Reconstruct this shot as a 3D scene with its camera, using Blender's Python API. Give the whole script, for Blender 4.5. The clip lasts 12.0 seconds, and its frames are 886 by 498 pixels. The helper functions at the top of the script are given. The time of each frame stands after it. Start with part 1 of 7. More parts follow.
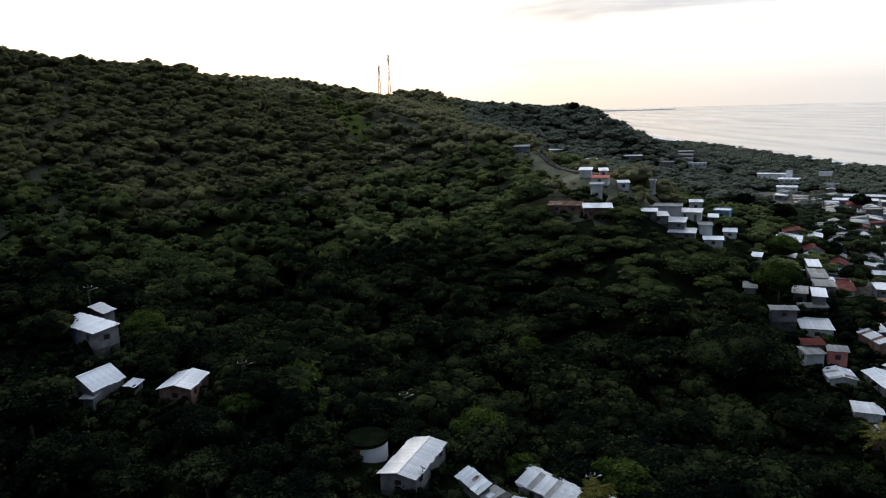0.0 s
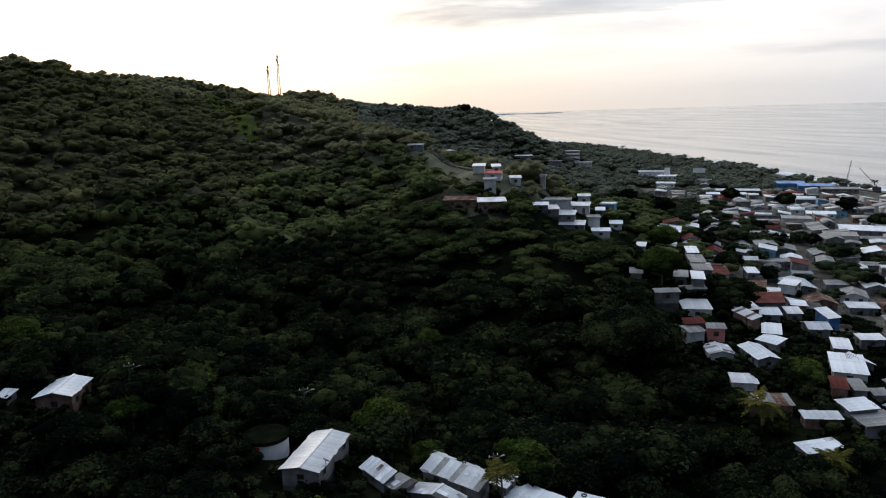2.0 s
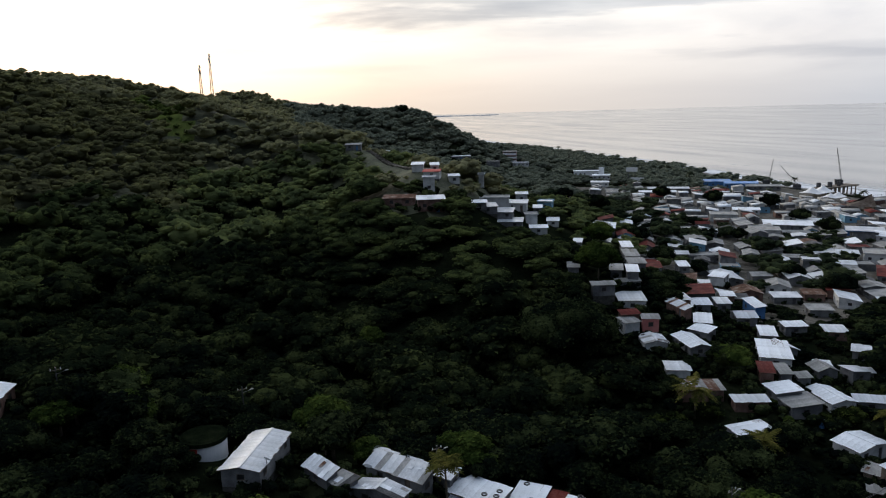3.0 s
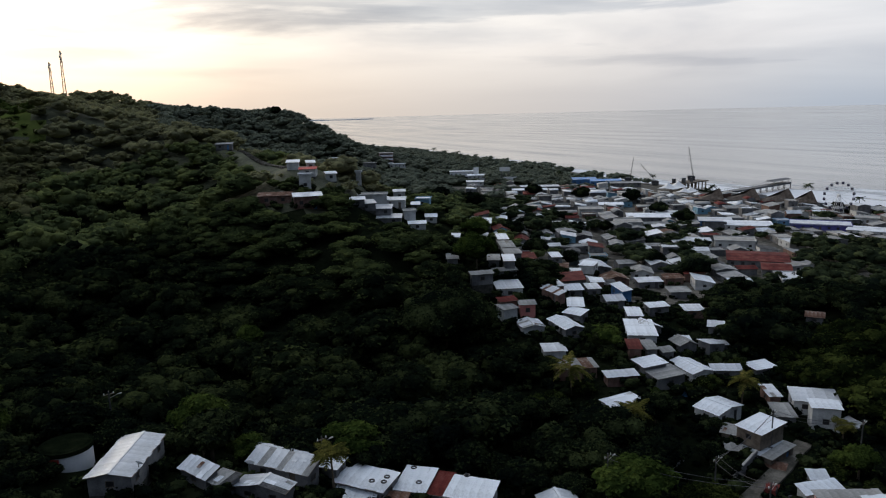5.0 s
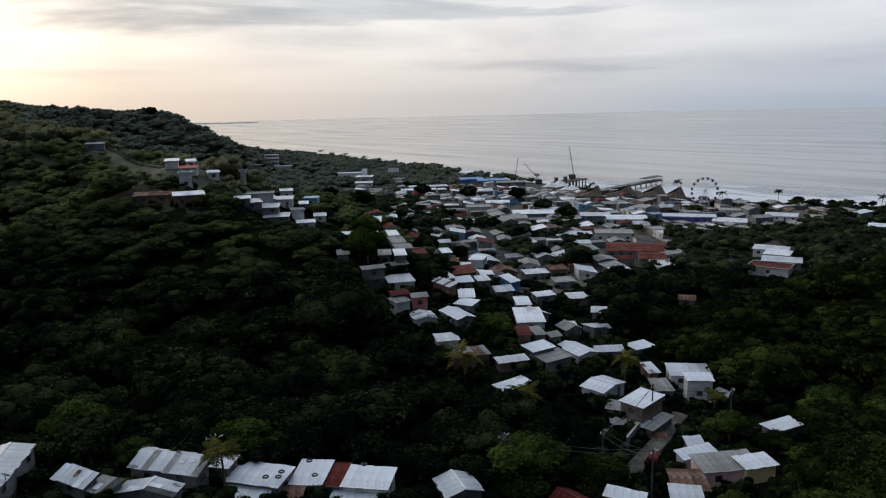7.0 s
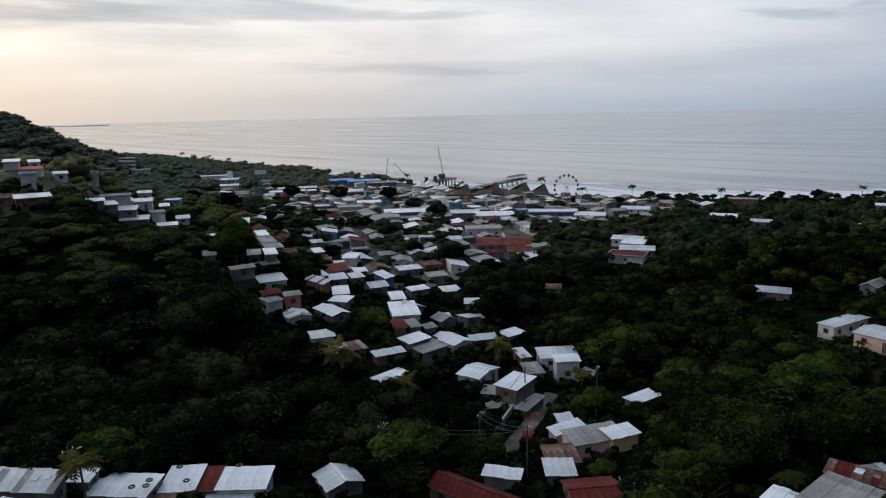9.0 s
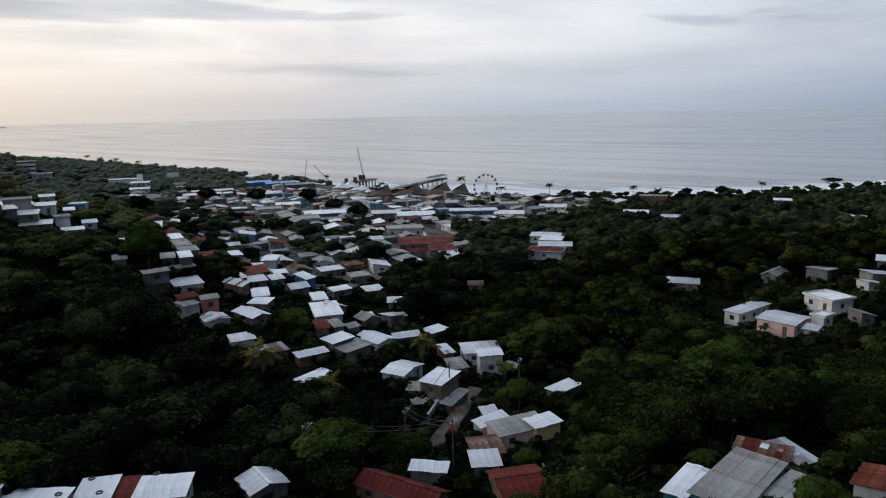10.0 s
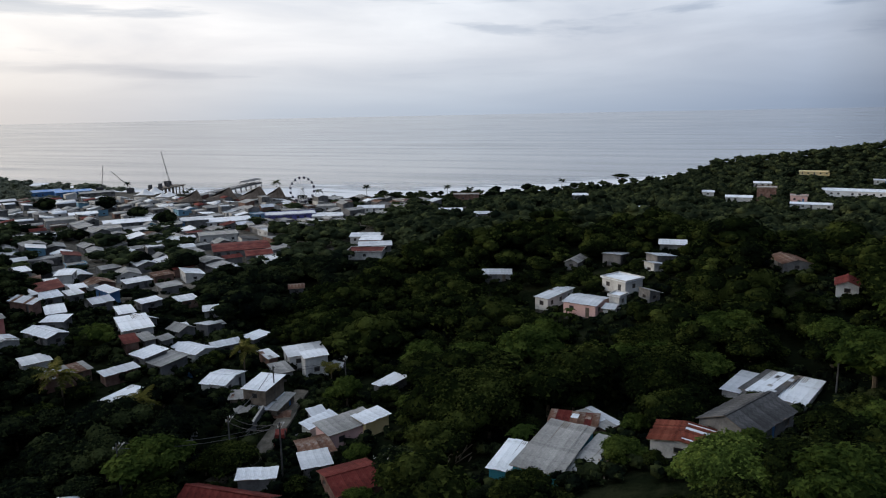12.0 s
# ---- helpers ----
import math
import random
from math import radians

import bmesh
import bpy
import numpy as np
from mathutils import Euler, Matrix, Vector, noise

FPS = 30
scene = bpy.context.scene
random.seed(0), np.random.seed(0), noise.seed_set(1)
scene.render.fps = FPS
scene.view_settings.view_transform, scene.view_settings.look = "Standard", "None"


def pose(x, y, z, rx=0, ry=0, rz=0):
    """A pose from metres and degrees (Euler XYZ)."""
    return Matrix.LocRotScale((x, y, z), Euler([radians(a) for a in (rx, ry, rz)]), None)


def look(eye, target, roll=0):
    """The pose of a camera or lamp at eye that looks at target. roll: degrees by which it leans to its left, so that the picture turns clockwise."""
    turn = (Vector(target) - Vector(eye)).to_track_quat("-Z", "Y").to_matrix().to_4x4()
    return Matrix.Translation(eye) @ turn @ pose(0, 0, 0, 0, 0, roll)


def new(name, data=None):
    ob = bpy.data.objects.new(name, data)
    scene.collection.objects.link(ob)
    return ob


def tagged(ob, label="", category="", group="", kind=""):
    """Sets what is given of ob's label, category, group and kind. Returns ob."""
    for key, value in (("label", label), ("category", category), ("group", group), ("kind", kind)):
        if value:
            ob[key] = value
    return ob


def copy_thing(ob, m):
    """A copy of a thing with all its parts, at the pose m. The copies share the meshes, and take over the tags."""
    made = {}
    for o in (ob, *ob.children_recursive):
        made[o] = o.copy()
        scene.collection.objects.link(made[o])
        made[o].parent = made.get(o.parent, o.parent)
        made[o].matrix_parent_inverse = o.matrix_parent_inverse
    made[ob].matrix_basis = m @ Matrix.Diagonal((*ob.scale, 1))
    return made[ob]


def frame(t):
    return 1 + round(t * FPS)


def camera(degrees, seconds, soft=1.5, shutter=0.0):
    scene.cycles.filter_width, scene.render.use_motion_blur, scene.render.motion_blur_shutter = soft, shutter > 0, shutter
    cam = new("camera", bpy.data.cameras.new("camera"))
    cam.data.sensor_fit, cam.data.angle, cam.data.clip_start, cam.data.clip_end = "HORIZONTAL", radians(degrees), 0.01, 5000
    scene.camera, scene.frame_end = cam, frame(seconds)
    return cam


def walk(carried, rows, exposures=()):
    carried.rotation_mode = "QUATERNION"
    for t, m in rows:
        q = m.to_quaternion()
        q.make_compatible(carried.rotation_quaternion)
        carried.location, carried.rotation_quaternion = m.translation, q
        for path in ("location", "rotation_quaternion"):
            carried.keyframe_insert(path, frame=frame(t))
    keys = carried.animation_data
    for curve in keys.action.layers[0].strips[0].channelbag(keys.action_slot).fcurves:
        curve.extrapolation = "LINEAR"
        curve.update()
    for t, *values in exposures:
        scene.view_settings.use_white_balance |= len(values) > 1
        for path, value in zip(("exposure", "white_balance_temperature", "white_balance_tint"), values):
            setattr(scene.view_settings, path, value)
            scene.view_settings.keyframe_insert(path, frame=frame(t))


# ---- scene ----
# ---- camera ----
cam = camera(64.09, 12.0, soft=1.15)
ROWS = [
    (0.0, 0.05, -0.05, 60.98, 0.00, -11.19, 1.66),
    (0.5, -0.02, -0.07, 60.50, -1.93, -11.20, 1.65),
    (1.0, -0.09, -0.11, 59.98, -3.68, -11.17, 1.69),
    (1.5, -0.16, -0.15, 59.37, -6.03, -11.12, 1.68),
    (2.0, -0.22, -0.19, 58.87, -8.52, -11.12, 1.65),
    (2.5, -0.29, -0.24, 58.30, -10.99, -11.11, 1.63),
    (3.0, -0.35, -0.30, 57.75, -13.50, -11.09, 1.58),
    (5.0, -0.60, -0.54, 55.38, -23.44, -10.99, 1.47),
    (5.5, -0.66, -0.61, 54.82, -25.79, -10.97, 1.43),
    (6.0, -0.73, -0.68, 54.29, -27.95, -10.93, 1.39),
    (6.5, -0.79, -0.75, 53.79, -30.02, -10.90, 1.41),
    (7.0, -0.86, -0.82, 53.34, -32.44, -10.90, 1.32),
    (9.0, -1.18, -1.09, 51.72, -42.89, -10.90, 1.22),
    (9.5, -1.27, -1.16, 51.31, -46.02, -10.89, 1.22),
    (10.0, -1.36, -1.22, 50.98, -49.33, -10.90, 1.21),
    (10.5, -1.46, -1.27, 50.62, -52.61, -10.87, 1.23),
    (11.0, -1.57, -1.33, 50.38, -55.53, -10.89, 1.25),
    (11.5, -1.68, -1.38, 50.20, -60.77, -10.92, 1.18),
    (12.0, -1.80, -1.42, 50.10, -64.08, -10.92, 1.14),
]
walk(cam, [(t, pose(x, y, z, 0, 0, yaw) @ pose(0, 0, 0, 90 + pitch, 0, 0) @ pose(0, 0, 0, 0, 0, -roll)) for t, x, y, z, yaw, pitch, roll in ROWS],
     exposures=((0.0, 0.28), (2.5, 0.10), (5.0, -0.15), (6.5, -0.18), (9.5, -0.10), (12.0, 0.05)))

# ---- sky, sun ----
SUN_AZIMUTH, SUN_HEIGHT = -12.0, 8.0     # degrees clockwise from +y, degrees up


def sky_world():
    w = bpy.data.worlds.new("dusk_sky")
    scene.world = w
    w.use_nodes = True
    nt = w.node_tree
    nt.nodes.clear()
    N = lambda kind, **kw: node(nt, kind, **kw)
    out, bg = N("ShaderNodeOutputWorld"), N("ShaderNodeBackground")
    nt.links.new(bg.outputs[0], out.inputs[0])
    sky = N("ShaderNodeTexSky", sky_type="NISHITA", sun_disc=False)
    sky.sun_elevation, sky.sun_rotation, sky.air_density, sky.dust_density = radians(SUN_HEIGHT), radians(SUN_AZIMUTH), 1.4, 3.0
    tc = N("ShaderNodeTexCoord")
    sep = N("ShaderNodeSeparateXYZ")
    nt.links.new(tc.outputs["Generated"], sep.inputs[0])
    # nearness to the sun's quarter of the sky
    dot = N("ShaderNodeVectorMath", operation="DOT_PRODUCT")
    nt.links.new(tc.outputs["Generated"], dot.inputs[0])
    a = radians(SUN_AZIMUTH)
    dot.inputs[1].default_value = (math.sin(a), math.cos(a), 0.12)
    near = ramp(nt, dot.outputs["Value"], ((-1.0, (0.04, 0.055, 0.085)), (-0.5, (0.12, 0.15, 0.21)), (-0.22, (0.52, 0.60, 0.74)), (0.22, (0.83, 0.885, 0.97)), (0.60, (1.0, 1.005, 1.03)), (0.84, (1.16, 1.14, 1.11)), (0.94, (1.30, 1.25, 1.16)), (1.0, (2.1, 1.95, 1.7))), lo=-1.0)
    # cloud sheets drawn out along the horizon: noise on the plane of the cloud base
    base = N("ShaderNodeMath", operation="ADD")
    nt.links.new(sep.outputs[2], base.inputs[0])
    base.inputs[1].default_value = 0.10
    flat = N("ShaderNodeVectorMath", operation="DIVIDE")
    comb = N("ShaderNodeCombineXYZ")
    for i in range(3):
        nt.links.new(base.outputs[0], comb.inputs[i])
    nt.links.new(tc.outputs["Generated"], flat.inputs[0])
    nt.links.new(comb.outputs[0], flat.inputs[1])
    n1 = N("ShaderNodeTexNoise", noise_dimensions="3D")
    n1.inputs["Scale"].default_value, n1.inputs["Detail"].default_value, n1.inputs["Roughness"].default_value = 0.50, 6, 0.52
    n1.inputs["Distortion"].default_value = 0.4
    nt.links.new(flat.outputs[0], n1.inputs["Vector"])
    cloud = ramp(nt, n1.outputs[0], ((0.34, (0.78, 0.81, 0.86)), (0.47, (1.0, 1.0, 1.0)), (0.64, (1.26, 1.24, 1.20))))
    mul = N("ShaderNodeMixRGB", blend_type="MULTIPLY")
    low = ramp(nt, sep.outputs[2], ((0.0, (0.05, 0.05, 0.05)), (0.06, (0.35, 0.35, 0.35)), (0.13, (1, 1, 1))))
    nt.links.new(low, mul.inputs[0])
    nt.links.new(near, mul.inputs[1])
    nt.links.new(cloud, mul.inputs[2])
    # darker wisps of cloud in long streaks, low in the sky
    mpw, n3 = N("ShaderNodeMapping"), N("ShaderNodeTexNoise", noise_dimensions="3D")
    mpw.inputs["Scale"].default_value = (1.5, 1.5, 13.0)
    mpw.inputs["Location"].default_value = (0.35, 0.2, 0.1)
    n3.inputs["Scale"].default_value, n3.inputs["Detail"].default_value, n3.inputs["Roughness"].default_value, n3.inputs["Distortion"].default_value = 1.5, 8, 0.55, 0.25
    nt.links.new(tc.outputs["Generated"], mpw.inputs["Vector"])
    nt.links.new(mpw.outputs[0], n3.inputs["Vector"])
    wisp = ramp(nt, n3.outputs[0], ((0.51, (0, 0, 0)), (0.57, (0.75, 0.75, 0.75)), (0.68, (1, 1, 1))))
    band = ramp(nt, sep.outputs[2], ((0.03, (0.0, 0.0, 0.0)), (0.09, (0.7, 0.7, 0.7)), (0.13, (1, 1, 1)), (0.30, (0.7, 0.7, 0.7)), (0.5, (0.0, 0.0, 0.0))))
    wb = N("ShaderNodeMath", operation="MULTIPLY")
    nt.links.new(wisp, wb.inputs[0])
    nt.links.new(band, wb.inputs[1])
    wisps = N("ShaderNodeMixRGB", blend_type="MULTIPLY")
    nt.links.new(wb.outputs[0], wisps.inputs[0])
    nt.links.new(mul.outputs[0], wisps.inputs[1])
    wisps.inputs[2].default_value = (0.62, 0.67, 0.74, 1)
    mul = wisps
    # single long banks of cloud: azimuth, height, half length, half depth
    for az, up, half, deep, edge in ((25.0, 0.098, 0.15, 0.020, 0.9), (4.0, 0.058, 0.16, 0.007, 0.6), (-2.0, 0.112, 0.13, 0.034, 1.0), (13.0, 0.125, 0.14, 0.018, 0.9), (44.0, 0.060, 0.14, 0.010, 0.5), (97.0, 0.092, 0.06, 0.030, 0.7)):
        a1 = radians(az)
        side, rise_v = N("ShaderNodeVectorMath", operation="DOT_PRODUCT"), N("ShaderNodeMath", operation="SUBTRACT")
        nt.links.new(tc.outputs["Generated"], side.inputs[0])
        side.inputs[1].default_value = (math.cos(a1) / half, -math.sin(a1) / half, 0)
        nt.links.new(sep.outputs[2], rise_v.inputs[0])
        rise_v.inputs[1].default_value = up
        ahead = N("ShaderNodeVectorMath", operation="DOT_PRODUCT")
        nt.links.new(tc.outputs["Generated"], ahead.inputs[0])
        ahead.inputs[1].default_value = (math.sin(a1), math.cos(a1), 0)
        front = N("ShaderNodeMath", operation="LESS_THAN")
        nt.links.new(ahead.outputs["Value"], front.inputs[0])
        front.inputs[1].default_value = 0.0
        sq1, sq2, dv = N("ShaderNodeMath", operation="POWER"), N("ShaderNodeMath", operation="POWER"), N("ShaderNodeMath", operation="DIVIDE")
        nt.links.new(side.outputs["Value"], sq1.inputs[0])
        nt.links.new(rise_v.outputs[0], dv.inputs[0])
        dv.inputs[1].default_value = deep
        nt.links.new(dv.outputs[0], sq2.inputs[0])
        sq1.inputs[1].default_value = sq2.inputs[1].default_value = 2.0
        total, rough = N("ShaderNodeMath", operation="ADD"), N("ShaderNodeMath", operation="MULTIPLY_ADD")
        nt.links.new(sq1.outputs[0], total.inputs[0])
        nt.links.new(sq2.outputs[0], total.inputs[1])
        nt.links.new(n3.outputs[0], rough.inputs[0])
        rough.inputs[1].default_value = -4.5
        nt.links.new(total.outputs[0], rough.inputs[2])
        last = N("ShaderNodeMath", operation="MULTIPLY_ADD")
        nt.links.new(front.outputs[0], last.inputs[0])
        last.inputs[1].default_value = 50.0
        nt.links.new(rough.outputs[0], last.inputs[2])
        cover = N("ShaderNodeMapRange")
        cover.inputs["From Min"].default_value, cover.inputs["From Max"].default_value = -0.9, -2.3
        cover.inputs["To Max"].default_value = edge
        nt.links.new(last.outputs[0], cover.inputs["Value"])
        bank = N("ShaderNodeMixRGB", blend_type="MULTIPLY")
        nt.links.new(cover.outputs[0], bank.inputs[0])
        nt.links.new(mul.outputs[0], bank.inputs[1])
        bank.inputs[2].default_value = (0.70, 0.735, 0.79, 1)
        mul = bank
    # haze towards the sea's edge
    hz = ramp(nt, sep.outputs[2], ((0.0, (0.62, 0.67, 0.735)), (0.033, (0.75, 0.78, 0.82)), (0.085, (0.93, 0.92, 0.93)), (0.16, (1.04, 1.03, 1.03)), (0.5, (1.02, 1.07, 1.15)), (1.0, (0.98, 1.04, 1.13))))
    mul2 = N("ShaderNodeMixRGB", blend_type="MULTIPLY")
    mul2.inputs[0].default_value = 1.0
    nt.links.new(mul.outputs[0], mul2.inputs[1])
    nt.links.new(hz, mul2.inputs[2])
    # the afterglow low over the place where the sun went down
    dot2 = N("ShaderNodeVectorMath", operation="DOT_PRODUCT")
    nt.links.new(tc.outputs["Generated"], dot2.inputs[0])
    dot2.inputs[1].default_value = (math.sin(a + 0.12), math.cos(a + 0.12), 0.0)
    g1 = ramp(nt, dot2.outputs["Value"], ((0.55, (0, 0, 0)), (0.88, (0.55, 0.55, 0.55)), (1.0, (0.9, 0.9, 0.9))))
    g2 = ramp(nt, sep.outputs[2], ((0.0, (0.75, 0.75, 0.75)), (0.04, (0.5, 0.5, 0.5)), (0.09, (0.12, 0.12, 0.12)), (0.15, (0, 0, 0))))
    g = N("ShaderNodeMath", operation="MULTIPLY")
    nt.links.new(g1, g.inputs[0])
    nt.links.new(g2, g.inputs[1])
    glow = N("ShaderNodeMixRGB", blend_type="MIX")
    nt.links.new(g.outputs[0], glow.inputs[0])
    nt.links.new(mul2.outputs[0], glow.inputs[1])
    glow.inputs[2].default_value = (1.02, 0.80, 0.60, 1)
    mul2 = glow
    dim = N("ShaderNodeMixRGB", blend_type="MULTIPLY")
    dim.inputs[0].default_value, dim.inputs[2].default_value = 1.0, (0.10, 0.10, 0.10, 1)
    nt.links.new(sky.outputs[0], dim.inputs[1])
    mix = N("ShaderNodeMixRGB", blend_type="MIX")
    mix.inputs[0].default_value = 0.88
    nt.links.new(dim.outputs[0], mix.inputs[1])
    nt.links.new(mul2.outputs[0], mix.inputs[2])
    nt.links.new(mix.outputs[0], bg.inputs[0])
    bg.inputs[1].default_value = SKY_STRENGTH


def node(nt, kind, **kw):
    n = nt.nodes.new(kind)
    if "operation" in kw:
        n.operation = kw["operation"]
    if "blend_type" in kw:
        n.blend_type = kw["blend_type"]
    if "noise_dimensions" in kw:
        n.noise_dimensions = kw["noise_dimensions"]
    if "sky_type" in kw:
        n.sky_type = kw["sky_type"]
        n.sun_disc = kw["sun_disc"]
    return n


def ramp(nt, value, stops, lo=0.0):
    """A colour ramp over value, with stops at (place, colour); values from lo to 1 are spread to 0..1 first."""
    if lo != 0.0:
        m = nt.nodes.new("ShaderNodeMapRange")
        m.inputs["From Min"].default_value = lo
        nt.links.new(value, m.inputs["Value"])
        value = m.outputs[0]
        stops = [((p - lo) / (1 - lo), c) for p, c in stops]
    r = nt.nodes.new("ShaderNodeValToRGB")
    e = r.color_ramp.elements
    while len(e) < len(stops):
        e.new(0.5)
    for el, (p, c) in zip(e, stops):
        el.position, el.color = p, (*c, 1)
    nt.links.new(value, r.inputs[0])
    return r.outputs[0]


SKY_STRENGTH = 1.0
sky_world()
sun = new("sun", bpy.data.lights.new("sun", "SUN"))
sun.data.energy, sun.data.angle, sun.data.color = 1.3, radians(12), (1.0, 0.86, 0.68)
a, e = radians(SUN_AZIMUTH), radians(SUN_HEIGHT)
sun.matrix_world = look((0, 0, 0), (-math.sin(a) * math.cos(e), -math.cos(a) * math.cos(e), -math.sin(e)))
sun.location = (-300, 1400, 300)

# ---- materials ----
def surface(name, colours, scale=1.0, rough=0.7, metal=0.0, bump=0.0, fine=12.0, spec=0.3, jitter=0.0, space="Object"):
    """A material whose colour wanders between the given colours at two scales; jitter: how far pieces differ in value."""
    m = bpy.data.materials.new(name)
    m.use_nodes = True
    nt = m.node_tree
    b = nt.nodes["Principled BSDF"]
    tc = nt.nodes.new("ShaderNodeTexCoord")
    n1, n2 = nt.nodes.new("ShaderNodeTexNoise"), nt.nodes.new("ShaderNodeTexNoise")
    for n, s, d in ((n1, scale, 5), (n2, scale * fine, 3)):
        n.inputs["Scale"].default_value, n.inputs["Detail"].default_value = s, d
        nt.links.new(tc.outputs[space], n.inputs["Vector"])
    add = nt.nodes.new("ShaderNodeMath")
    add.operation = "MULTIPLY_ADD"
    nt.links.new(n2.outputs[0], add.inputs[0])
    add.inputs[1].default_value = 0.35
    sub = nt.nodes.new("ShaderNodeMath")
    sub.operation = "SUBTRACT"
    nt.links.new(n1.outputs[0], sub.inputs[0])
    sub.inputs[1].default_value = 0.175
    nt.links.new(sub.outputs[0], add.inputs[2])
    k = len(colours)
    col = ramp(nt, add.outputs[0], [(0.32 + 0.36 * i / max(k - 1, 1), c) for i, c in enumerate(colours)])
    if jitter:
        info, mr = nt.nodes.new("ShaderNodeObjectInfo"), nt.nodes.new("ShaderNodeMapRange")
        mr.inputs["To Min"].default_value, mr.inputs["To Max"].default_value = 1 - jitter, 1 + jitter * 0.6
        nt.links.new(info.outputs["Random"], mr.inputs["Value"])
        mul = nt.nodes.new("ShaderNodeVectorMath")
        mul.operation = "SCALE"
        nt.links.new(col, mul.inputs[0])
        nt.links.new(mr.outputs[0], mul.inputs["Scale"])
        col = mul.outputs[0]
    nt.links.new(col, b.inputs["Base Color"])
    b.inputs["Roughness"].default_value, b.inputs["Metallic"].default_value = rough, metal
    b.inputs["Specular IOR Level"].default_value = spec
    if bump:
        bp = nt.nodes.new("ShaderNodeBump")
        bp.inputs["Strength"].default_value, bp.inputs["Distance"].default_value = 0.6, bump
        nt.links.new(add.outputs[0], bp.inputs["Height"])
        nt.links.new(bp.outputs[0], b.inputs["Normal"])
    return m


def leaf_material(name, dark, mid, light, scale=0.11, through_light=0.25):
    """Foliage: one tree differs from the next by broad noise, one leaf spray from the next by its island."""
    m = bpy.data.materials.new(name)
    m.use_nodes = True
    nt = m.node_tree
    b = nt.nodes["Principled BSDF"]
    geo, n = nt.nodes.new("ShaderNodeNewGeometry"), nt.nodes.new("ShaderNodeTexNoise")
    n.inputs["Scale"].default_value, n.inputs["Detail"].default_value, n.inputs["Roughness"].default_value = scale, 6, 0.62
    nt.links.new(geo.outputs["Position"], n.inputs["Vector"])
    add = nt.nodes.new("ShaderNodeMath")
    add.operation = "MULTIPLY_ADD"
    nt.links.new(geo.outputs["Random Per Island"], add.inputs[0])
    add.inputs[1].default_value = 0.30
    nt.links.new(n.outputs[0], add.inputs[2])
    col = ramp(nt, add.outputs[0], ((0.44, dark), (0.66, mid), (0.92, light)))
    nt.links.new(col, b.inputs["Base Color"])
    b.inputs["Roughness"].default_value, b.inputs["Specular IOR Level"].default_value = 0.7, 0.0
    n2, bp = nt.nodes.new("ShaderNodeTexNoise"), nt.nodes.new("ShaderNodeBump")
    n2.inputs["Scale"].default_value, n2.inputs["Detail"].default_value = 2.2, 4
    nt.links.new(geo.outputs["Position"], n2.inputs["Vector"])
    bp.inputs["Strength"].default_value, bp.inputs["Distance"].default_value = 1.0, 0.7
    nt.links.new(n2.outputs[0], bp.inputs["Height"])
    nt.links.new(bp.outputs[0], b.inputs["Normal"])
    tr, mx = nt.nodes.new("ShaderNodeBsdfTranslucent"), nt.nodes.new("ShaderNodeMixShader")
    nt.links.new(col, tr.inputs["Color"])
    mx.inputs[0].default_value = through_light
    out = nt.nodes["Material Output"]
    nt.links.new(b.outputs[0], mx.inputs[1])
    nt.links.new(tr.outputs[0], mx.inputs[2])
    nt.links.new(mx.outputs[0], out.inputs[0])
    return m


# Same foliage with shade in its tone: near black; M_GLADE is the side-lit copy.
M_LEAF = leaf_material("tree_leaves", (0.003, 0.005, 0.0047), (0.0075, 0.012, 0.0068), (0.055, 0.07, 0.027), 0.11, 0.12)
M_GLADE = leaf_material("side_lit_valley_leaves", (0.004, 0.0066, 0.0036), (0.0106, 0.0167, 0.0055), (0.066, 0.0827, 0.0204), 0.11, 0.16)
# M_SCRUB, M_WOODS, M_WEST and M_FAR_COAST are lightened in place of distance haze.
M_SCRUB = leaf_material("hazed_scrub_leaves", (0.176, 0.1748, 0.1025), (0.2583, 0.2536, 0.1385), (0.3522, 0.3382, 0.1641), 0.05, 0.4)
M_WOODS = leaf_material("hazed_hillside_leaves", (0.0607, 0.0788, 0.037), (0.1213, 0.1486, 0.0603), (0.2165, 0.241, 0.0845), 0.09, 0.35)
M_COAST = leaf_material("coast_tree_leaves", (0.01, 0.016, 0.0108), (0.034, 0.046, 0.024), (0.105, 0.125, 0.054))
M_WEST = leaf_material("hazed_west_slope_leaves", (0.0896, 0.0905, 0.0488), (0.1434, 0.145, 0.0696), (0.2269, 0.2265, 0.094), 0.06, 0.4)
M_FAR_COAST = leaf_material("hazed_far_shore_leaves", (0.1205, 0.1354, 0.1043), (0.1894, 0.2122, 0.1608), (0.2669, 0.289, 0.2087), 0.05, 0.4)
# Ravine foliage in two copies: lighter up the crest, near black in the shade.
M_CREST = leaf_material("lightened_crest_leaves", (0.0165, 0.0232, 0.0107), (0.0464, 0.0629, 0.0252), (0.1198, 0.1423, 0.0459), 0.10, 0.25)
M_SPUR = leaf_material("shaded_ravine_leaves", (0.0036, 0.0062, 0.0045), (0.0124, 0.0181, 0.0089), (0.062, 0.076, 0.0267), 0.11, 0.12)
M_GRASS = leaf_material("hillside_grass", (0.03, 0.045, 0.014), (0.075, 0.105, 0.028), (0.15, 0.18, 0.05), 0.07)
M_LEAF_BRIGHT = leaf_material("young_leaves", (0.0144, 0.0256, 0.0072), (0.0416, 0.0656, 0.0152), (0.104, 0.136, 0.0304))
